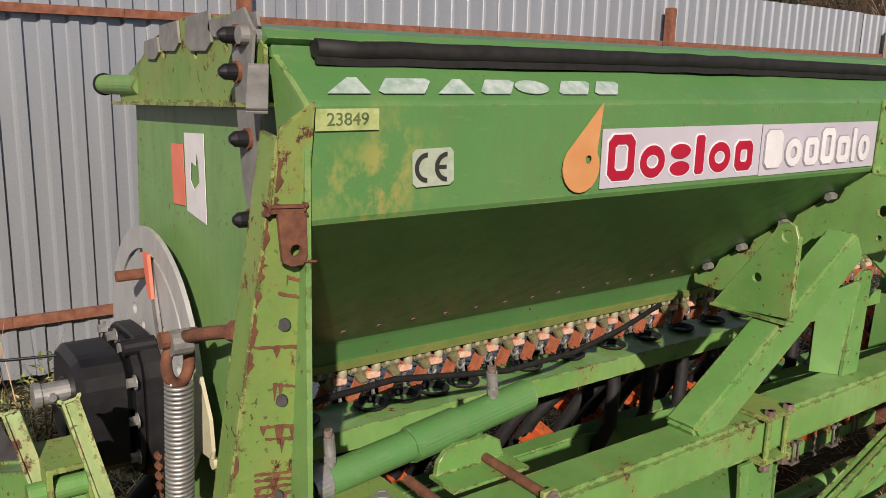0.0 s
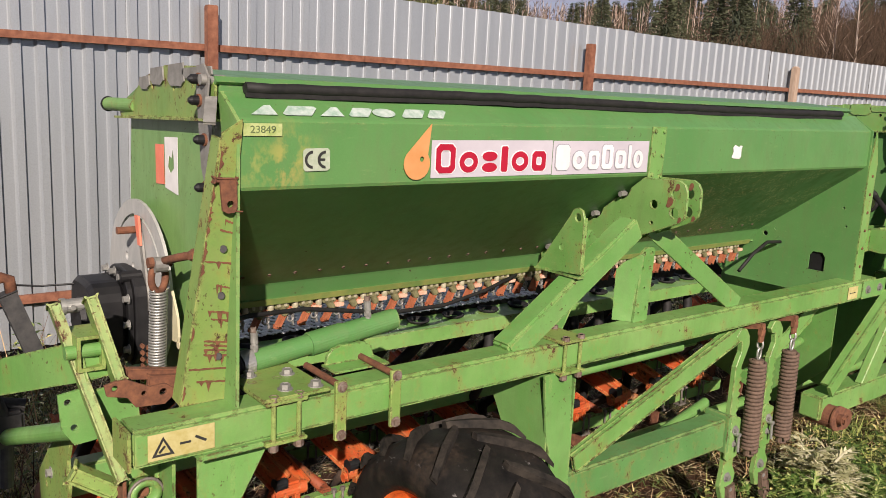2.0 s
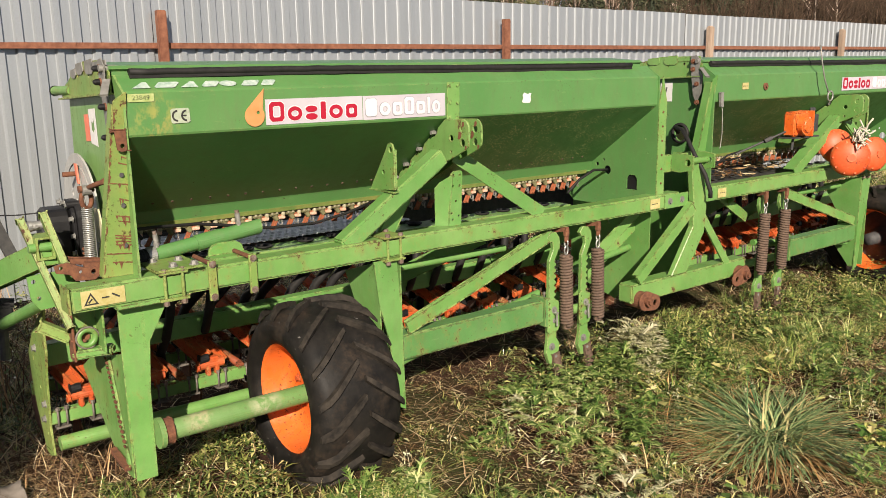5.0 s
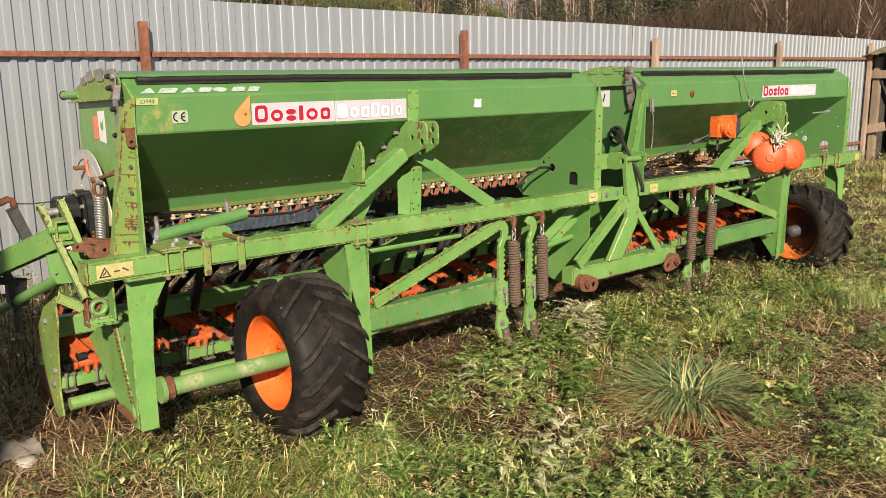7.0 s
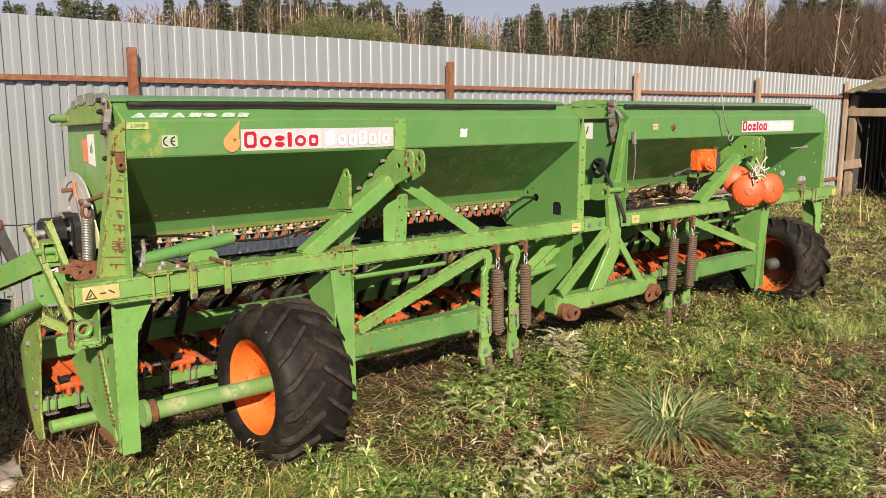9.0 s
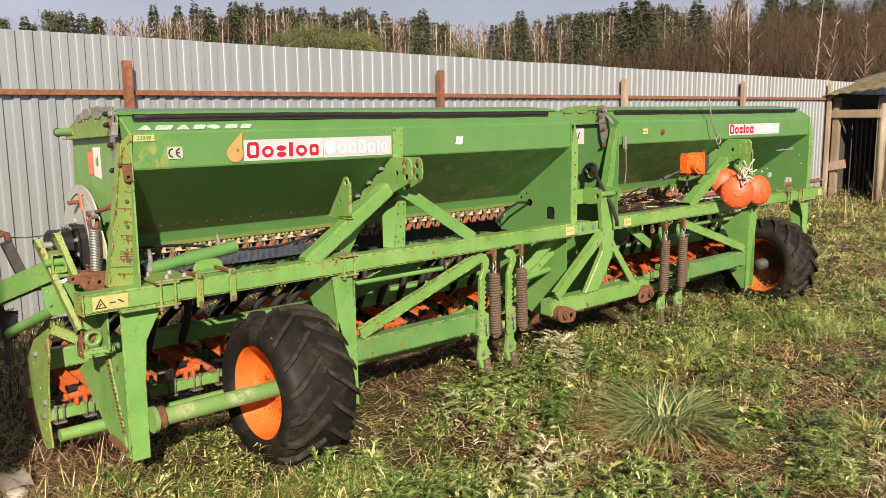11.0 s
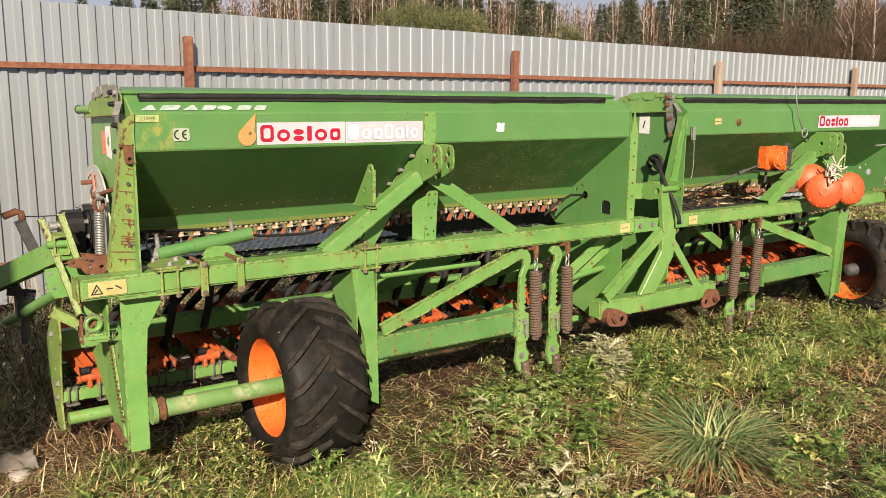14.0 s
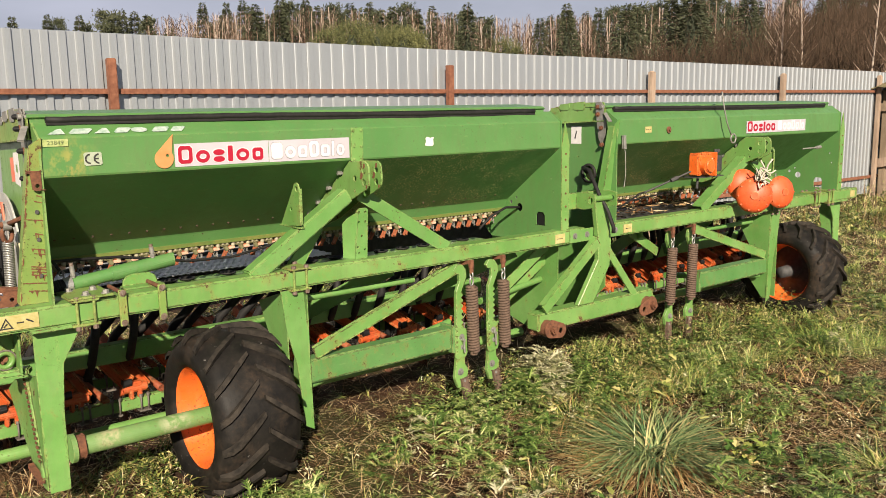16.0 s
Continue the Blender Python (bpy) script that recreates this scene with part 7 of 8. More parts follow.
count = 0
while count < 74000:
    x, y = r5.uniform(-3.0, 16.5), r5.uniform(-4.2, 3.40)
    wgt = near_weight(x, y)
    if r5.random() > wgt:
        continue
    count += 1
    if 0.5 < x < 1.0 and -0.32 < y < 0.25:
        continue
    if kept_clear(x, y) and r5.random() < 0.8:
        continue
    if among(DARK_SOIL, x, y) > 0.25:
        kind_ = r5.random()
        if kind_ < 0.62:
            litter(x, y, ground_z(x, y), 3, 0.8, 0.5)
        elif kind_ < 0.74:
            rosette(weeds, x, y, ground_z(x, y), 8, 0.018, 0.04)
        elif kind_ < 0.80:
            sprig(weeds, x, y, ground_z(x, y), 10, 0.05, 0.006, 0.06)
        continue
    foliage_at(x, y, wgt)


def tuft(b, x, y, n, ln, spread, flat=0.45, wide=1.0, top=1.45, droop=(0.6, 1.5), arc=None, stray=0.5):
    z = ground_z(x, y)
    for q in range(n):
        a = r5.uniform(*arc) if arc else r5.uniform(0, 6.283)
        rr = spread * math.sqrt(r5.random())
        lift = r5.uniform(flat, top) * (1 - 0.45 * rr / spread)
        b.blade(x + rr * math.cos(a), y + rr * math.sin(a), z - 0.01, ln * r5.uniform(0.55, 1.1), r5.uniform(0.007, 0.013) * wide, a + r5.gauss(0, stray), r5.uniform(*droop), lift, 6)


big, dry = Blades(5), Blades(6)
TX, TY = 2.48, -1.10
tuft(big, TX, TY, 420, 0.50, 0.15, 0.75, 1.05, 1.40, (0.9, 1.7), None, 0.7)
tuft(big, TX, TY, 420, 0.42, 0.20, 0.40, 1.2, 1.15, (0.7, 1.3), None, 0.8)
tuft(big, TX + 0.04, TY + 0.05, 320, 0.34, 0.20, 0.80, 0.80, 1.45, (0.5, 1.3), None, 0.9)
tuft(big, TX + 0.25, TY + 0.05, 120, 0.30, 0.14, 0.50, 0.75, 1.3, (0.7, 1.4), None, 0.8)
tuft(dry, TX - 0.05, TY - 0.04, 240, 0.46, 0.18, 0.22, 1.0, 0.60, (0.05, 0.40), (2.4, 5.4), 0.40)
tuft(dry, TX, TY, 160, 0.42, 0.18, 0.25, 0.80, 0.70, (0.1, 0.5), None, 0.6)
tuft(dry, TX - 0.26, TY - 0.02, 120, 0.30, 0.14, 0.20, 0.70, 0.7, (0.1, 0.5), (2.2, 4.6), 0.6)
tuft(dry, TX - 0.02, TY - 0.08, 60, 0.48, 0.12, 0.55, 0.95, 1.0, (0.7, 1.2), (2.6, 5.6), 0.4)
# golden dry tufts among the weeds
for tx, ty, n, sp_ in GOLD:
    tuft(dry, tx, ty, int(n * 0.6), r5.uniform(0.20, 0.28), sp_, 0.30, 0.55, 1.3, (0.3, 1.2), None, 1.2)
big.make("grass_tuft", TUFT, "large shaggy tussock of grey-green grass", "grass tuft")
dry.make("dry_tuft", TUFT_DRY, "dry golden-brown tufts and outer blades of grass", "grass tuft")
for tx, ty, n, ln, sp_ in ((4.80, -0.70, 520, 0.34, 0.24), (2.52, -0.50, 260, 0.26, 0.16), (2.80, -0.45, 120, 0.26, 0.12), (3.6, -0.50, 300, 0.34, 0.22), (0.55, -0.55, 200, 0.20, 0.24), (0.15, -0.75, 180, 0.20, 0.25),
                           (3.08, -1.95, 220, 0.26, 0.10), (2.35, -2.06, 260, 0.22, 0.12), (5.7, -0.55, 220, 0.26, 0.22), (6.6, -0.5, 200, 0.26, 0.25), (7.6, -0.9, 200, 0.30, 0.3), (8.9, 0.0, 200, 0.30, 0.35), (7.2, 0.6, 200, 0.35, 0.4),
                           (1.35, -0.45, 90, 0.18, 0.12), (-0.5, -0.9, 150, 0.2, 0.3), (5.8, -1.6, 180, 0.24, 0.25), (4.1, -1.75, 160, 0.24, 0.18), (10.5, 0.9, 200, 0.3, 0.5), (12.5, 1.8, 220, 0.45, 0.6), (1.9, -0.15, 90, 0.22, 0.15), (2.3, -0.2, 90, 0.2, 0.15)):
    tuft(grass, tx, ty, n, ln, sp_, wide=0.7)


def herb(b, x, y, n, height, size):
    """A leafy weed with a short stem."""
    z = ground_z(x, y)
    b.blade(x, y, z, height, 0.005, r5.uniform(0, 6.28), 0.1, 1.4, 2)
    for q in range(n):
        u = r5.random()
        put = b.leaf if size > 0.05 else b.leaflet
        put(x + r5.uniform(-.05, .05) * (0.4 + u), y + r5.uniform(-.05, .05) * (0.4 + u), z + height * u, size * r5.uniform(0.6, 1.2), r5.uniform(0, 6.283), r5.uniform(-0.5, 0.6))


for k in range(900):
    x, y = r5.uniform(-1.5, 12), r5.uniform(-3.2, 0.10)
    if 0.45 < x < 1.05 and y > -0.4:
        continue
    if r5.random() < near_weight(x, y) * 1.4 and among(BARE, x, y) < 0.3 and among(DARK_SOIL, x, y) < 0.2 and not kept_clear(x, y):
        herb(weeds, x, y, r5.randint(10, 26), r5.uniform(0.04, 0.14), r5.uniform(0.018, 0.045))
for k in range(150):
    x, y = r5.uniform(0.6, 9) if k % 2 else r5.uniform(0.9, 3.6), r5.uniform(-2.9, -0.1)
    if math.hypot(x - 2.48, y + 1.10) > 0.5:
        herb(pale, x, y, r5.randint(8, 16), r5.uniform(0.06, 0.15), r5.uniform(0.016, 0.032))
# broad-leaved weeds here and there
for k in range(240):
    x, y = r5.uniform(0.6, 7.0), r5.uniform(-2.8, -0.1)
    if among(BARE, x, y) < 0.6 and among(DARK_SOIL, x, y) < 0.2 and not kept_clear(x, y):
        herb(weeds, x, y, r5.randint(5, 11), r5.uniform(0.04, 0.11), r5.uniform(0.051, 0.078))
# weeds grown up against the lower boom
for k in range(260):
    x = r5.uniform(1.95, 6.2)
    herb(weeds, x, r5.gauss(-0.10, 0.09), r5.randint(8, 20), r5.uniform(0.06, 0.22), r5.uniform(0.02, 0.045))
herb(grass, 2.62, -1.46, 34, 0.16, 0.055)
herb(grass, 2.68, -1.50, 22, 0.10, 0.06)
herb(weeds, 1.75, -0.22, 14, 0.08, 0.08)


def mugwort(b, x, y, height, n, size, z=None):
    """A weed with feathery leaves: each a rib with pairs of narrow lobes."""
    z = ground_z(x, y) if z is None else z
    b.blade(x, y, z, height, 0.004, r5.uniform(0, 6.28), 0.1, 1.45, 2)
    for q in range(n):
        u = (q + r5.random()) / n
        a, lift, ln = r5.uniform(0, 6.283), r5.uniform(0.0, 0.9), size * r5.uniform(0.65, 1.15)
        px_, py_, pz_ = x + r5.gauss(0, 0.012), y + r5.gauss(0, 0.012), z + height * u
        for i in range(4):
            v = 0.28 + 0.20 * i
            cx_, cy_, cz_ = px_ + math.cos(a) * ln * v, py_ + math.sin(a) * ln * v, pz_ + ln * (v * math.sin(lift) - 0.35 * v * v)
            for sgn in (-1, 1):
                b.blade(cx_, cy_, cz_, ln * (0.50 - 0.07 * i), ln * 0.17, a + sgn * r5.uniform(0.55, 0.95), r5.uniform(0.1, 0.6), lift * 0.6 + r5.uniform(-0.2, 0.2), 2)
        b.blade(px_, py_, pz_, ln * 1.05, ln * 0.12, a, 0.35, lift, 2)


TALL_WITHERED = ((0.95, -1.50, 3, 0.34), (0.86, -1.37, 1, 0.26), (2.45, -2.25, 3, 0.30), (4.75, -0.88, 4, 0.18), (1.25, -1.12, 2, 0.18))
feathery = Blades(8)
placed = 0
while placed < 640:
    x, y = (r5.uniform(0.5, 5.0), r5.uniform(-2.6, -0.08)) if placed % 4 else (r5.uniform(-0.8, 8.5), r5.uniform(-3.0, -0.1))
    if (0.45 < x < 1.05 and y > -0.42) or kept_clear(x, y) or noise.noise((x * 1.3, y * 1.3, 15.0)) < -0.12 or among(BARE, x, y) > 0.7 or among(DARK_SOIL, x, y) > 0.2 or r5.random() > near_weight(x, y) * 1.3:
        continue
    placed += 1
    mugwort(feathery, x, y, r5.uniform(0.05, 0.18), r5.randint(6, 11), r5.uniform(0.035, 0.085))
for k in range(60):
    mugwort(feathery, r5.uniform(1.75, 3.0), r5.gauss(-0.16, 0.07), r5.uniform(0.08, 0.22), 8, r5.uniform(0.06, 0.10))
for cx_, cy_, n, spread in ((2.72, -0.10, 40, 0.055), (2.69, -0.20, 12, 0.04), (1.80, -0.42, 2, 0.10), (1.19, -1.20, 4, 0.10), (1.55, -1.05, 3, 0.10), (0.95, -1.45, 3, 0.10)):
    for k in range(n):
        mugwort(pale, cx_ + r5.gauss(0, spread), cy_ + r5.gauss(0, spread), r5.uniform(0.12, 0.27) if n > 7 else r5.uniform(0.06, 0.2), 8, r5.uniform(0.07, 0.11) if n > 7 else r5.uniform(0.05, 0.08))
for k in range(30):
    mugwort(feathery, r5.gauss(1.70, 0.28), r5.gauss(-0.48, 0.20), r5.uniform(0.06, 0.18), 9, r5.uniform(0.05, 0.09))
# tall withered stems with a few pale leaves
for cx_, cy_, n, high in TALL_WITHERED:
    for k in range(n):
        mugwort(pale, cx_ + r5.gauss(0, 0.03), cy_ + r5.gauss(0, 0.03), high * r5.uniform(0.7, 1.1), 5, r5.uniform(0.045, 0.075))
# dead stalks and dug-over litter at the machine's end
for k in range(260):
    x, y = r5.gauss(-0.30, 0.30), r5.gauss(0.55, 0.40)
    if y < 0.05:
        continue
    litter(x, y, ground_z(x, y), 3, 1.3, 1.1)
for k in range(110):
    x, y = r5.uniform(-1.6, 0.2), r5.uniform(0.9, 3.2)
    if k % 2:
        herb(weeds, x, y, 9, r5.uniform(0.05, 0.3), r5.uniform(0.03, 0.06))
    for q in range(4):
        straw.blade(x + r5.uniform(-.1, .1), y + r5.uniform(-.1, .1), ground_z(x, y), r5.uniform(0.25, 0.7), r5.uniform(0.005, 0.009), r5.uniform(0, 6.28), r5.uniform(0.0, 0.5), r5.uniform(0.4, 1.4), 3)
# rank weeds along the fence foot, beside the machine
for k in range(260):
    x, y = r5.choice(((r5.uniform(-3.0, 0.3), r5.uniform(0.9, 3.3)), (r5.uniform(7.0, 14.2), r5.uniform(1.6, 3.3))))
    z = ground_z(x, y)
    for q in range(5):
        straw.blade(x + r5.uniform(-.1, .1), y + r5.uniform(-.1, .1), z, r5.uniform(0.2, 0.65), r5.uniform(0.005, 0.010), r5.uniform(0, 6.28), r5.uniform(0.0, 0.5), r5.uniform(0.6, 1.5), 3)
    if r5.random() < 0.6:
        herb(weeds, x, y, 30, r5.uniform(0.15, 0.5), r5.uniform(0.03, 0.049))
yellow.make("yellowing_grass", PALEGRASS, "sunlit yellowing grass", "grass")
grass.make("grass", GRASS, "patchy green and yellowing grass", "grass")
feathery.make("feathery_weeds", MUGWORT, "low feathery grey-green weeds", "weeds")
weeds.make("weeds", WEED, "low leafy weeds, green to yellowish", "weeds")
straw.make("dry_stalks", STRAW, "dry brown and straw-coloured stalks", "dry grass")
pale.make("withered_leaves", PALELEAF, "pale withered leaves", "leaves")


def stone(x, y, r, mat, name, label, cat):
    g = G()
    t = bmesh.new()
    bmesh.ops.create_icosphere(t, subdivisions=2, radius=r)
    for v in t.verts:
        v.co *= 1 + 0.35 * noise.noise(v.co * (1.6 / r) + Vector((x, y, 0)))
        v.co.z *= 0.55
    for f in t.faces:
        f.smooth = True
    t.transform(Matrix.Translation((x, y, ground_z(x, y) + r * 0.25)))
    g.take(t)
    return tagged(part(name, g, mat), label, cat)


stone(-0.44, 0.36, 0.060, STONE, "stone", "rounded pale field stone in the grass", "stone")
for sx_, sy_, sr_ in ((1.75, -1.34, 0.026), (1.68, -1.30, 0.020), (1.05, -0.95, 0.016), (1.3, -1.2, 0.014)):
    stone(sx_, sy_, sr_, STONE, "stone", "small pale stone among weeds", "stone")
g = G()
t = bmesh.new()
bmesh.ops.create_grid(t, x_segments=22, y_segments=9, size=1)
for v in t.verts:
    x, y = v.co.x * 0.30, v.co.y * 0.09
    v.co = Vector((-0.66 + x + 0.02 * noise.noise((x * 9, y * 9, 2)), 0.40 + y + 0.25 * x + 0.03 * math.sin(x * 11), -0.045 + 0.055 * abs(noise.noise((x * 8, y * 20, 0))) + 0.03 * (1 - abs(v.co.y) ** 2)))
for f in t.faces:
    f.smooth = True
g.take(t)
tagged(part("sack", g, RAG), "crumpled pale grey sack lying on the ground", "sack")


# ---- far woods ----
def polar(az, d):
    """A place at the bearing az, clockwise from +y, seen from beside the machine."""
    return -1.0 + d * math.sin(radians(az)), -3.0 + d * math.cos(radians(az))


def slope_z(az, d):
    """Low hill at the right-hand end of the woods."""
    k = min(1.0, max(0.0, (az - 50) / 14))
    return k * max(0.0, d - 34) * 0.135


class Woods:
    def __init__(self, seed):
        self.r = random.Random(seed)
        self.v, self.f, self.m = [], [], []

    def limb(self, a, b, r0, r1, mi, sides=3):
        a, b = Vector(a), Vector(b)
        d = (b - a).normalized()
        u = d.orthogonal().normalized()
        w = d.cross(u)
        n0 = len(self.v)
        for p, r in ((a, r0), (b, r1)):
            for k in range(sides):
                c, s = math.cos(k * math.tau / sides), math.sin(k * math.tau / sides)
                self.v.append(tuple(p + r * (c * u + s * w)))
        for k in range(sides):
            self.f.append((n0 + k, n0 + (k + 1) % sides, n0 + sides + (k + 1) % sides, n0 + sides + k))
            self.m.append(mi)

    def bare(self, x, y, z, h, trunk_m, twig_m, n=34, lean=0.05, thin=1.0):
        r = self.r
        top = Vector((x + r.uniform(-lean, lean) * h, y + r.uniform(-lean, lean) * h, z + h))
        base = Vector((x, y, z))
        self.limb(base, top, h * 0.0085, 0.015, trunk_m, 4)
        for k in range(n):
            u = r.uniform(0.28, 0.98)
            p = base.lerp(top, u)
            a = r.uniform(0, 6.28)
            ln = h * r.uniform(0.10, 0.24) * (1.15 - u)
            e = p + Vector((math.cos(a) * ln * 0.7, math.sin(a) * ln * 0.7, ln * r.uniform(0.6, 1.2)))
            self.limb(p, e, 0.026 * thin, 0.010 * thin, trunk_m if r.random() < 0.45 else twig_m, 3)
            for q in range(3):
                e2 = e + Vector((r.uniform(-1, 1), r.uniform(-1, 1), r.uniform(0.1, 1.2))) * ln * 0.5
                self.limb(p.lerp(e, r.uniform(0.4, 1)), e2, 0.014 * thin, 0.006 * thin, twig_m, 3)

    def bush(self, x, y, z, h, twig_m, n=30):
        r = self.r
        for k in range(n):
            a = r.uniform(0, 6.28)
            e = Vector((x, y, z)) + Vector((math.cos(a) * h * r.uniform(0.1, 0.6), math.sin(a) * h * r.uniform(0.1, 0.6), h * r.uniform(0.5, 1.1)))
            self.limb((x, y, z), e, 0.03, 0.008, twig_m, 3)
            for q in range(2):
                e2 = e + Vector((r.uniform(-1, 1), r.uniform(-1, 1), r.uniform(-0.2, 1))) * h * 0.25
                self.limb(Vector((x, y, z)).lerp(e, r.uniform(0.5, 1)), e2, 0.016, 0.006, twig_m, 3)

    def make(self, name, mats, label, cat):
        return tagged(raw(name, self.v, self.f, mats, self.m), label, cat, kind="stuff")


def needle_cloud(kind, seed):
    """Sprays of needles of a conifer one metre high, as an array of small four-cornered leaves."""
    rg = np.random.default_rng(seed)
    if kind == "spruce":
        n = 4600
        u = 0.12 + 0.87 * rg.random(n) ** 0.92
        u = np.round(u * 24) / 24 + rg.normal(0, 0.009, n)
        rad = (np.clip(1 - u, 0.0, 1) ** 0.85 * 0.21 + 0.014) * (1 + 0.16 * np.sin(17 * u + 3 * rg.random())) * rg.uniform(0.7, 1.2, n)
        a, q = rg.uniform(0, 2 * np.pi, n), np.sqrt(rg.random(n))
        p = np.stack([rad * q * np.cos(a), rad * q * np.sin(a), u - 0.40 * q * rad], 1)
        d = np.stack([np.cos(a), np.sin(a), np.full(n, -0.15)], 1) + rg.normal(0, 0.35, (n, 3))
        ln, wd = rg.uniform(0.016, 0.032, n), rg.uniform(0.0024, 0.0050, n)
    else:
        m, per = (80, 60) if kind == "pine" else (110, 70)
        n = m * per
        u = rg.uniform(0.22, 0.99, m)
        a = rg.uniform(0, 2 * np.pi, m)
        girth = 0.175 * (1 - u) ** 0.65 + 0.012 if kind == "pine" else 0.30 * np.sqrt(np.clip(1 - ((u - 0.45) / 0.56) ** 2, 0.01, 1))
        q = girth * (0.45 + 0.55 * np.sqrt(rg.random(m)))
        c = np.repeat(np.stack([q * np.cos(a), q * np.sin(a), u], 1), per, 0)
        d = rg.normal(0, 1, (n, 3)) + (0, 0, 0.7)
        p = c + rg.normal(0, 1, (n, 3)) * ((0.022, 0.022, 0.014) if kind == "pine" else (0.045, 0.045, 0.030))
        ln, wd = rg.uniform(0.016, 0.032, n), rg.uniform(0.0026, 0.0052, n)
    d /= np.linalg.norm(d, axis=1, keepdims=True)
    s_ = np.cross(d, rg.normal(0, 1, (n, 3)))
    s_ /= np.linalg.norm(s_, axis=1, keepdims=True)
    e = p + d * ln[:, None]
    return np.stack([p, p + (e - p) * 0.55 + s_ * wd[:, None], e, p + (e - p) * 0.5 - s_ * wd[:, None]], 1)


class Conifers:
    def __init__(self, kinds):
        self.shapes = {kd: [needle_cloud(kd, 60 + i) for i in range(5)] for kd in kinds}
        self.parts, self.trunks, self.r = [], Woods(41), random.Random(44)

    def add(self, x, y, z, h, kind, wide=1.0):
        r = self.r
        q = r.choice(self.shapes[kind])
        a = r.uniform(0, 6.283)
        turn = np.array(((math.cos(a), math.sin(a), 0), (-math.sin(a), math.cos(a), 0), (0, 0, 1)))
        w = h * wide * r.uniform(0.8, 1.15)
        self.parts.append((q @ turn) * (w, w, h) + (x, y, z))
        self.trunks.limb((x, y, z), (x, y, z + h * 0.99), h * 0.010, 0.02, 0, 5)
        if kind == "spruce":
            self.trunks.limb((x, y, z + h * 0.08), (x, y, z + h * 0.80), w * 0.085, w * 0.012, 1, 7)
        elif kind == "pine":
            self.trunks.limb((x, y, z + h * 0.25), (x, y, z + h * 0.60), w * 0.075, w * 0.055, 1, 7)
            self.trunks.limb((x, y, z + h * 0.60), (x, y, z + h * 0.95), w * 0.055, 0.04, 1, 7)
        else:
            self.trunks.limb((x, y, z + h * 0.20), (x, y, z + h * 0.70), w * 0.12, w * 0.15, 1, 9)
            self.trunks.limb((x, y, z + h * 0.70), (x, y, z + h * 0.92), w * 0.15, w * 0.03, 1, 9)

    def make(self, name, mat, label):
        vs = np.concatenate(self.parts).reshape(-1, 3)
        me = bpy.data.meshes.new(name)
        n = len(vs)
        me.vertices.add(n)
        me.vertices.foreach_set("co", vs.ravel())
        me.loops.add(n)
        me.loops.foreach_set("vertex_index", np.arange(n, dtype=np.int32))
        me.polygons.add(n // 4)
        me.polygons.foreach_set("loop_start", np.arange(0, n, 4, dtype=np.int32))
        me.materials.append(mat)
        me.update(calc_edges=True)
        tagged(new(name, me), label, "trees", kind="stuff")
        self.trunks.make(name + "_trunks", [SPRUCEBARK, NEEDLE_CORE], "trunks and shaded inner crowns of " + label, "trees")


r6 = random.Random(40)
con, young, birch, brush = Conifers(("spruce", "pine")), Conifers(("young",)), Woods(42), Woods(43)


def skyline(az):
    """Elevation of the tree tops, in degrees, along the bearing."""
    return float(np.interp(az, (9, 16, 21, 27, 31, 37, 42, 47, 52, 56, 62, 80), (5.4, 5.9, 6.4, 6.9, 7.1, 6.9, 6.3, 6.2, 6.5, 7.0, 7.0, 7.0)))


def reach(az, d, el, base):
    """Height of a tree at that distance whose top stands at the elevation el."""
    return max(3.0, 1.6 + d * math.tan(radians(el)) - base)


# single conifers against the sky, then the closed edge of the wood
for az, d, el, kd in ((12.5, 96, 5.8, "spruce"), (14.4, 90, 6.0, "spruce"), (15.0, 92, 5.75, "pine"), (16.2, 88, 6.0, "spruce"), (16.8, 90, 5.8, "pine"), (17.6, 86, 6.3, "pine"), (18.1, 84, 6.5, "pine"), (18.7, 86, 6.4, "spruce"),
                      (19.4, 88, 6.3, "spruce"), (20.2, 95, 5.9, "pine"), (23.6, 78, 6.9, "spruce"), (25.1, 76, 6.9, "spruce"), (26.1, 76, 7.1, "spruce"), (28.5, 72, 7.2, "spruce"), (29.8, 74, 6.9, "spruce"), (30.2, 72, 7.2, "spruce")):
    x, y = polar(az, d)
    con.add(x, y, -0.5, reach(az, d, el, -0.5), kd)
for k in range(88):
    az = 20 + 45 * (k + r6.random()) / 88
    if az < 31 and r6.random() < 0.5 or 42.5 < az < 46.5 and r6.random() < 0.5 or az > 58 and r6.random() < 0.4:
        continue
    d = r6.uniform(64, 100)
    x, y = polar(az, d)
    base_ = slope_z(az, d) * 0.6 - 0.5
    con.add(x, y, base_, reach(az, d, skyline(az) - abs(r6.gauss(0, 0.45)), base_), "spruce" if r6.random() < 0.7 else "pine", 1.1)
for az, d, el in ((40.9, 60, 6.8), (47.4, 62, 6.6), (51.3, 54, 6.4), (52.0, 56, 6.2), (54.2, 50, 7.0), (55.4, 49, 7.4), (55.9, 51, 6.6), (58.8, 50, 7.0), (59.4, 52, 6.2)):
    x, y = polar(az, d)
    base_ = slope_z(az, d) - 0.5
    con.add(x, y, base_, reach(az, d, el, base_), "spruce", 1.25)
for az in (63.2, 64.3, 65.5, 66.4, 69.0, 70.6, 72.4, 74.5, 77.0):
    d = r6.uniform(88, 100)
    x, y = polar(az, d)
    base_ = slope_z(az, d) - 0.5
    con.add(x, y, base_, reach(az, d, 7.6, base_), "pine", 1.5)
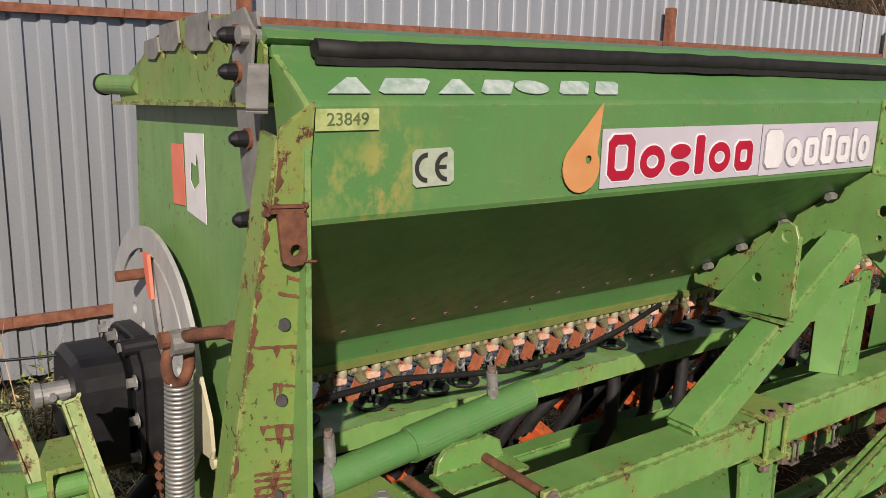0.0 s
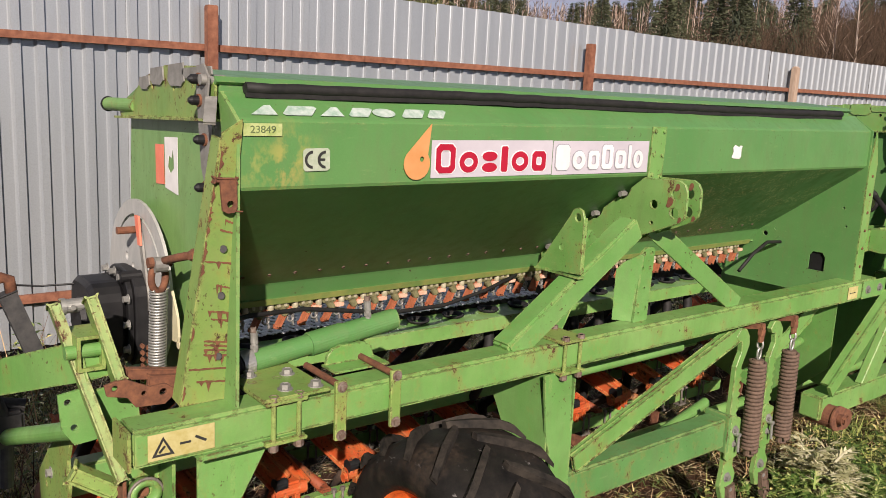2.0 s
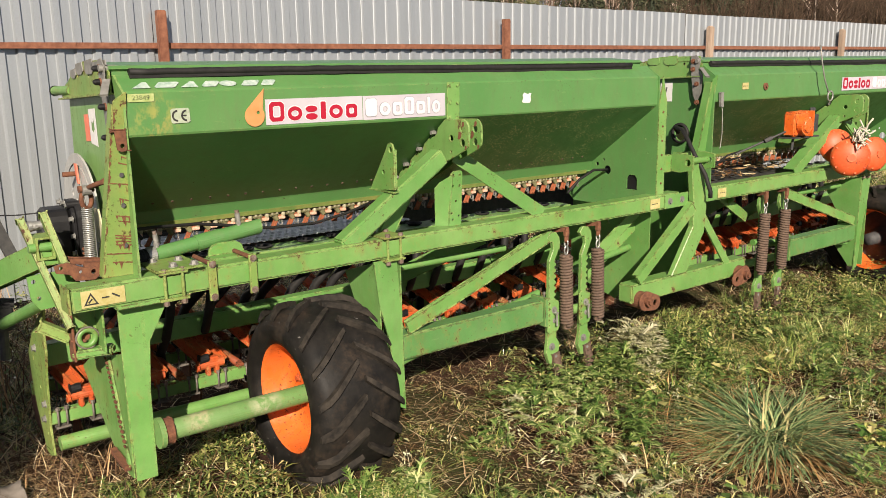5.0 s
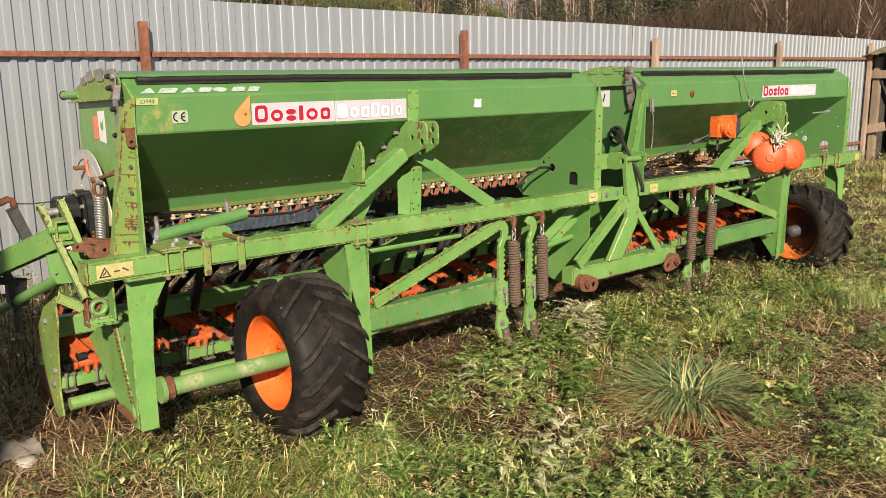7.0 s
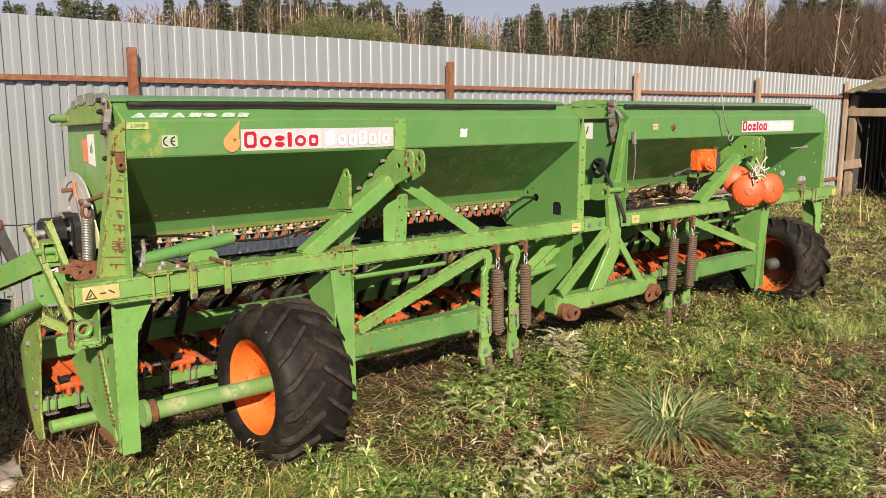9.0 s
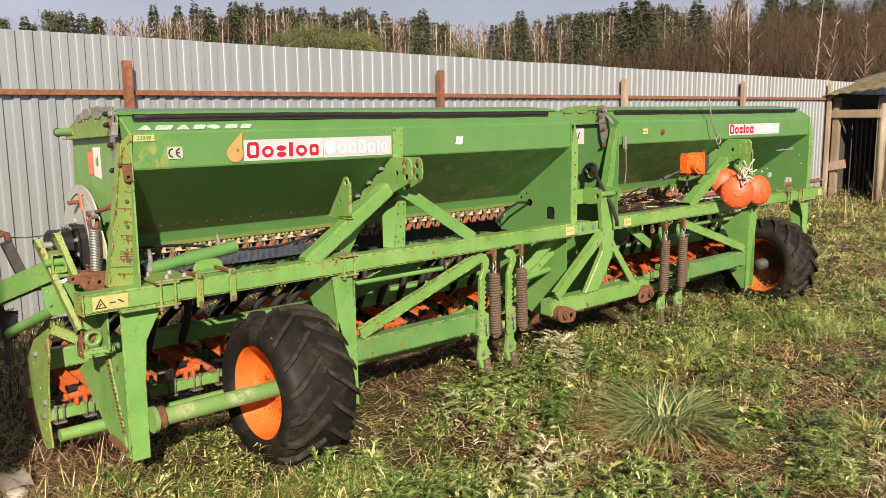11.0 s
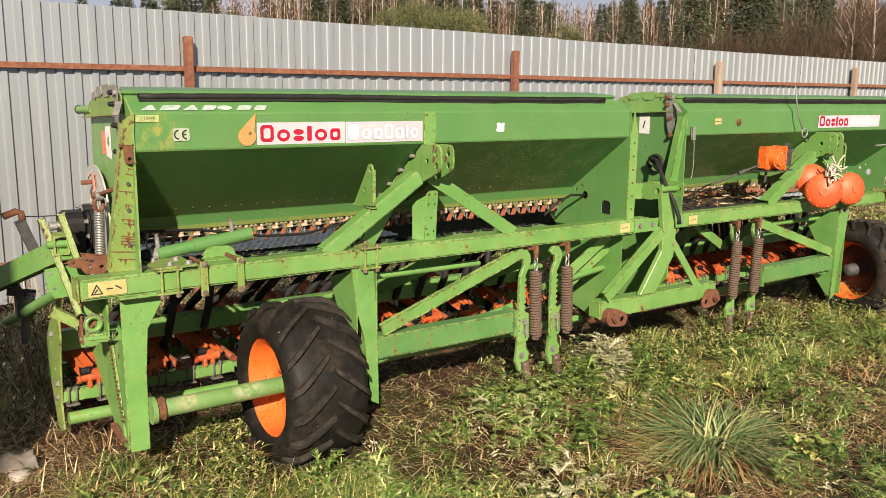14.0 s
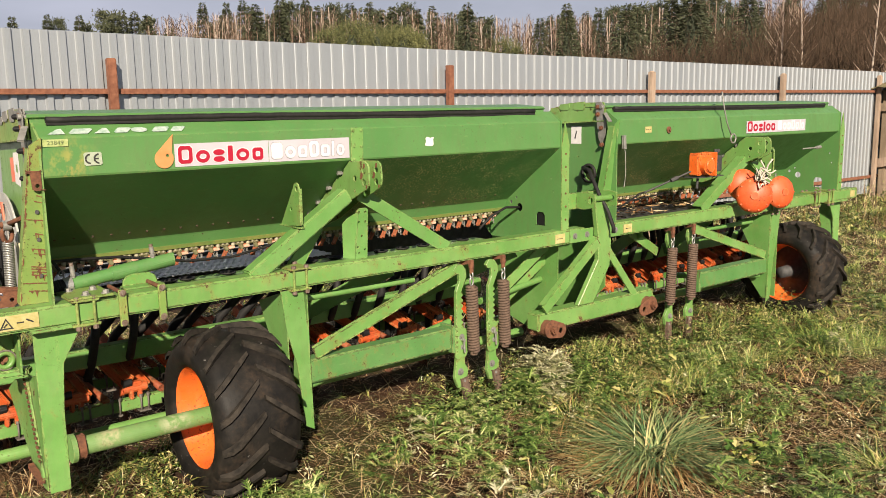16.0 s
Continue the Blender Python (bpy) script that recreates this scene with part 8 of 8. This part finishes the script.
# young pines, broad and yellow-green, before the wood
for az, d, el in ((31.6, 58, 5.2), (32.3, 59, 5.4), (33.2, 57, 5.6), (34.0, 58, 5.7), (34.8, 57, 5.5), (35.5, 59, 5.4), (36.5, 57, 5.6), (37.1, 58, 5.3), (43.4, 62, 4.6)):
    x, y = polar(az, d)
    young.add(x, y, -0.5, reach(az, d, el, -0.5), "young", 0.70)
for k in range(560):
    az = 20.5 + 41 * r6.random() ** (1.25 if k % 2 else 1.0)
    d = r6.uniform(60, 92)
    x, y = polar(az, d)
    base_ = slope_z(az, d) - 0.5
    birch.bare(x, y, base_, reach(az, d, skyline(az) - 0.25 - abs(r6.gauss(0, 0.5)), base_), 0, 1, 20, 0.06, 0.9)
for az, d, h in ((60.2, 44, 7.0), (61.0, 44, 6.6), (62.4, 43, 7.0), (66.0, 38, 6.2), (66.3, 38, 6.0), (69.0, 40, 5.0)):
    x, y = polar(az, d)
    birch.bare(x, y, slope_z(az, d) - 0.5, h, 0, 1, 44, 0.12, 0.6)
for k in range(1900):
    az = r6.uniform(20.5, 58) if k % 2 else r6.uniform(56, 80)
    d = r6.uniform(40, 100) if az > 56 else r6.uniform(42, 60) if az > 47 else r6.uniform(58, 62) if k % 3 == 0 and az > 37 else r6.uniform(60, 100)
    x, y = polar(az, d)
    tall = 1.0 if az > 47 else 0.55 * d * math.tan(radians(skyline(az))) / 3.3
    brush.bush(x, y, slope_z(az, d) - 0.3, r6.uniform(2.2, 4.4) * tall, 0, 16)
con.make("conifers", NEEDLE, "distant dark green conifers")
young.make("young_pines", YOUNGNEEDLE, "distant young yellow-green pines")
birch.make("birches", [BIRCH, TWIG], "distant bare pale birches", "trees")
brush.make("brushwood", [BRUSH], "distant leafless reddish-brown brushwood", "bushes")
# the slope behind the brushwood
vs, fs = [], []
azs = [44 + 2 * i for i in range(22)]
ds = [30, 36, 44, 54, 66, 80, 100, 140]
for d in ds:
    for az in azs:
        x, y = polar(az, d)
        vs.append((x, y, slope_z(az, min(d, 100)) + 0.4 * noise.noise((x * 0.2, y * 0.2, 0)) - 0.35))
for j in range(len(ds) - 1):
    for i in range(len(azs) - 1):
        a = j * len(azs) + i
        fs.append((a, a + 1, a + len(azs) + 1, a + len(azs)))
tagged(raw("hillside", vs, fs, BRUSHGROUND, smooth=True), "brown brush-covered hillside", "hill", kind="structure")
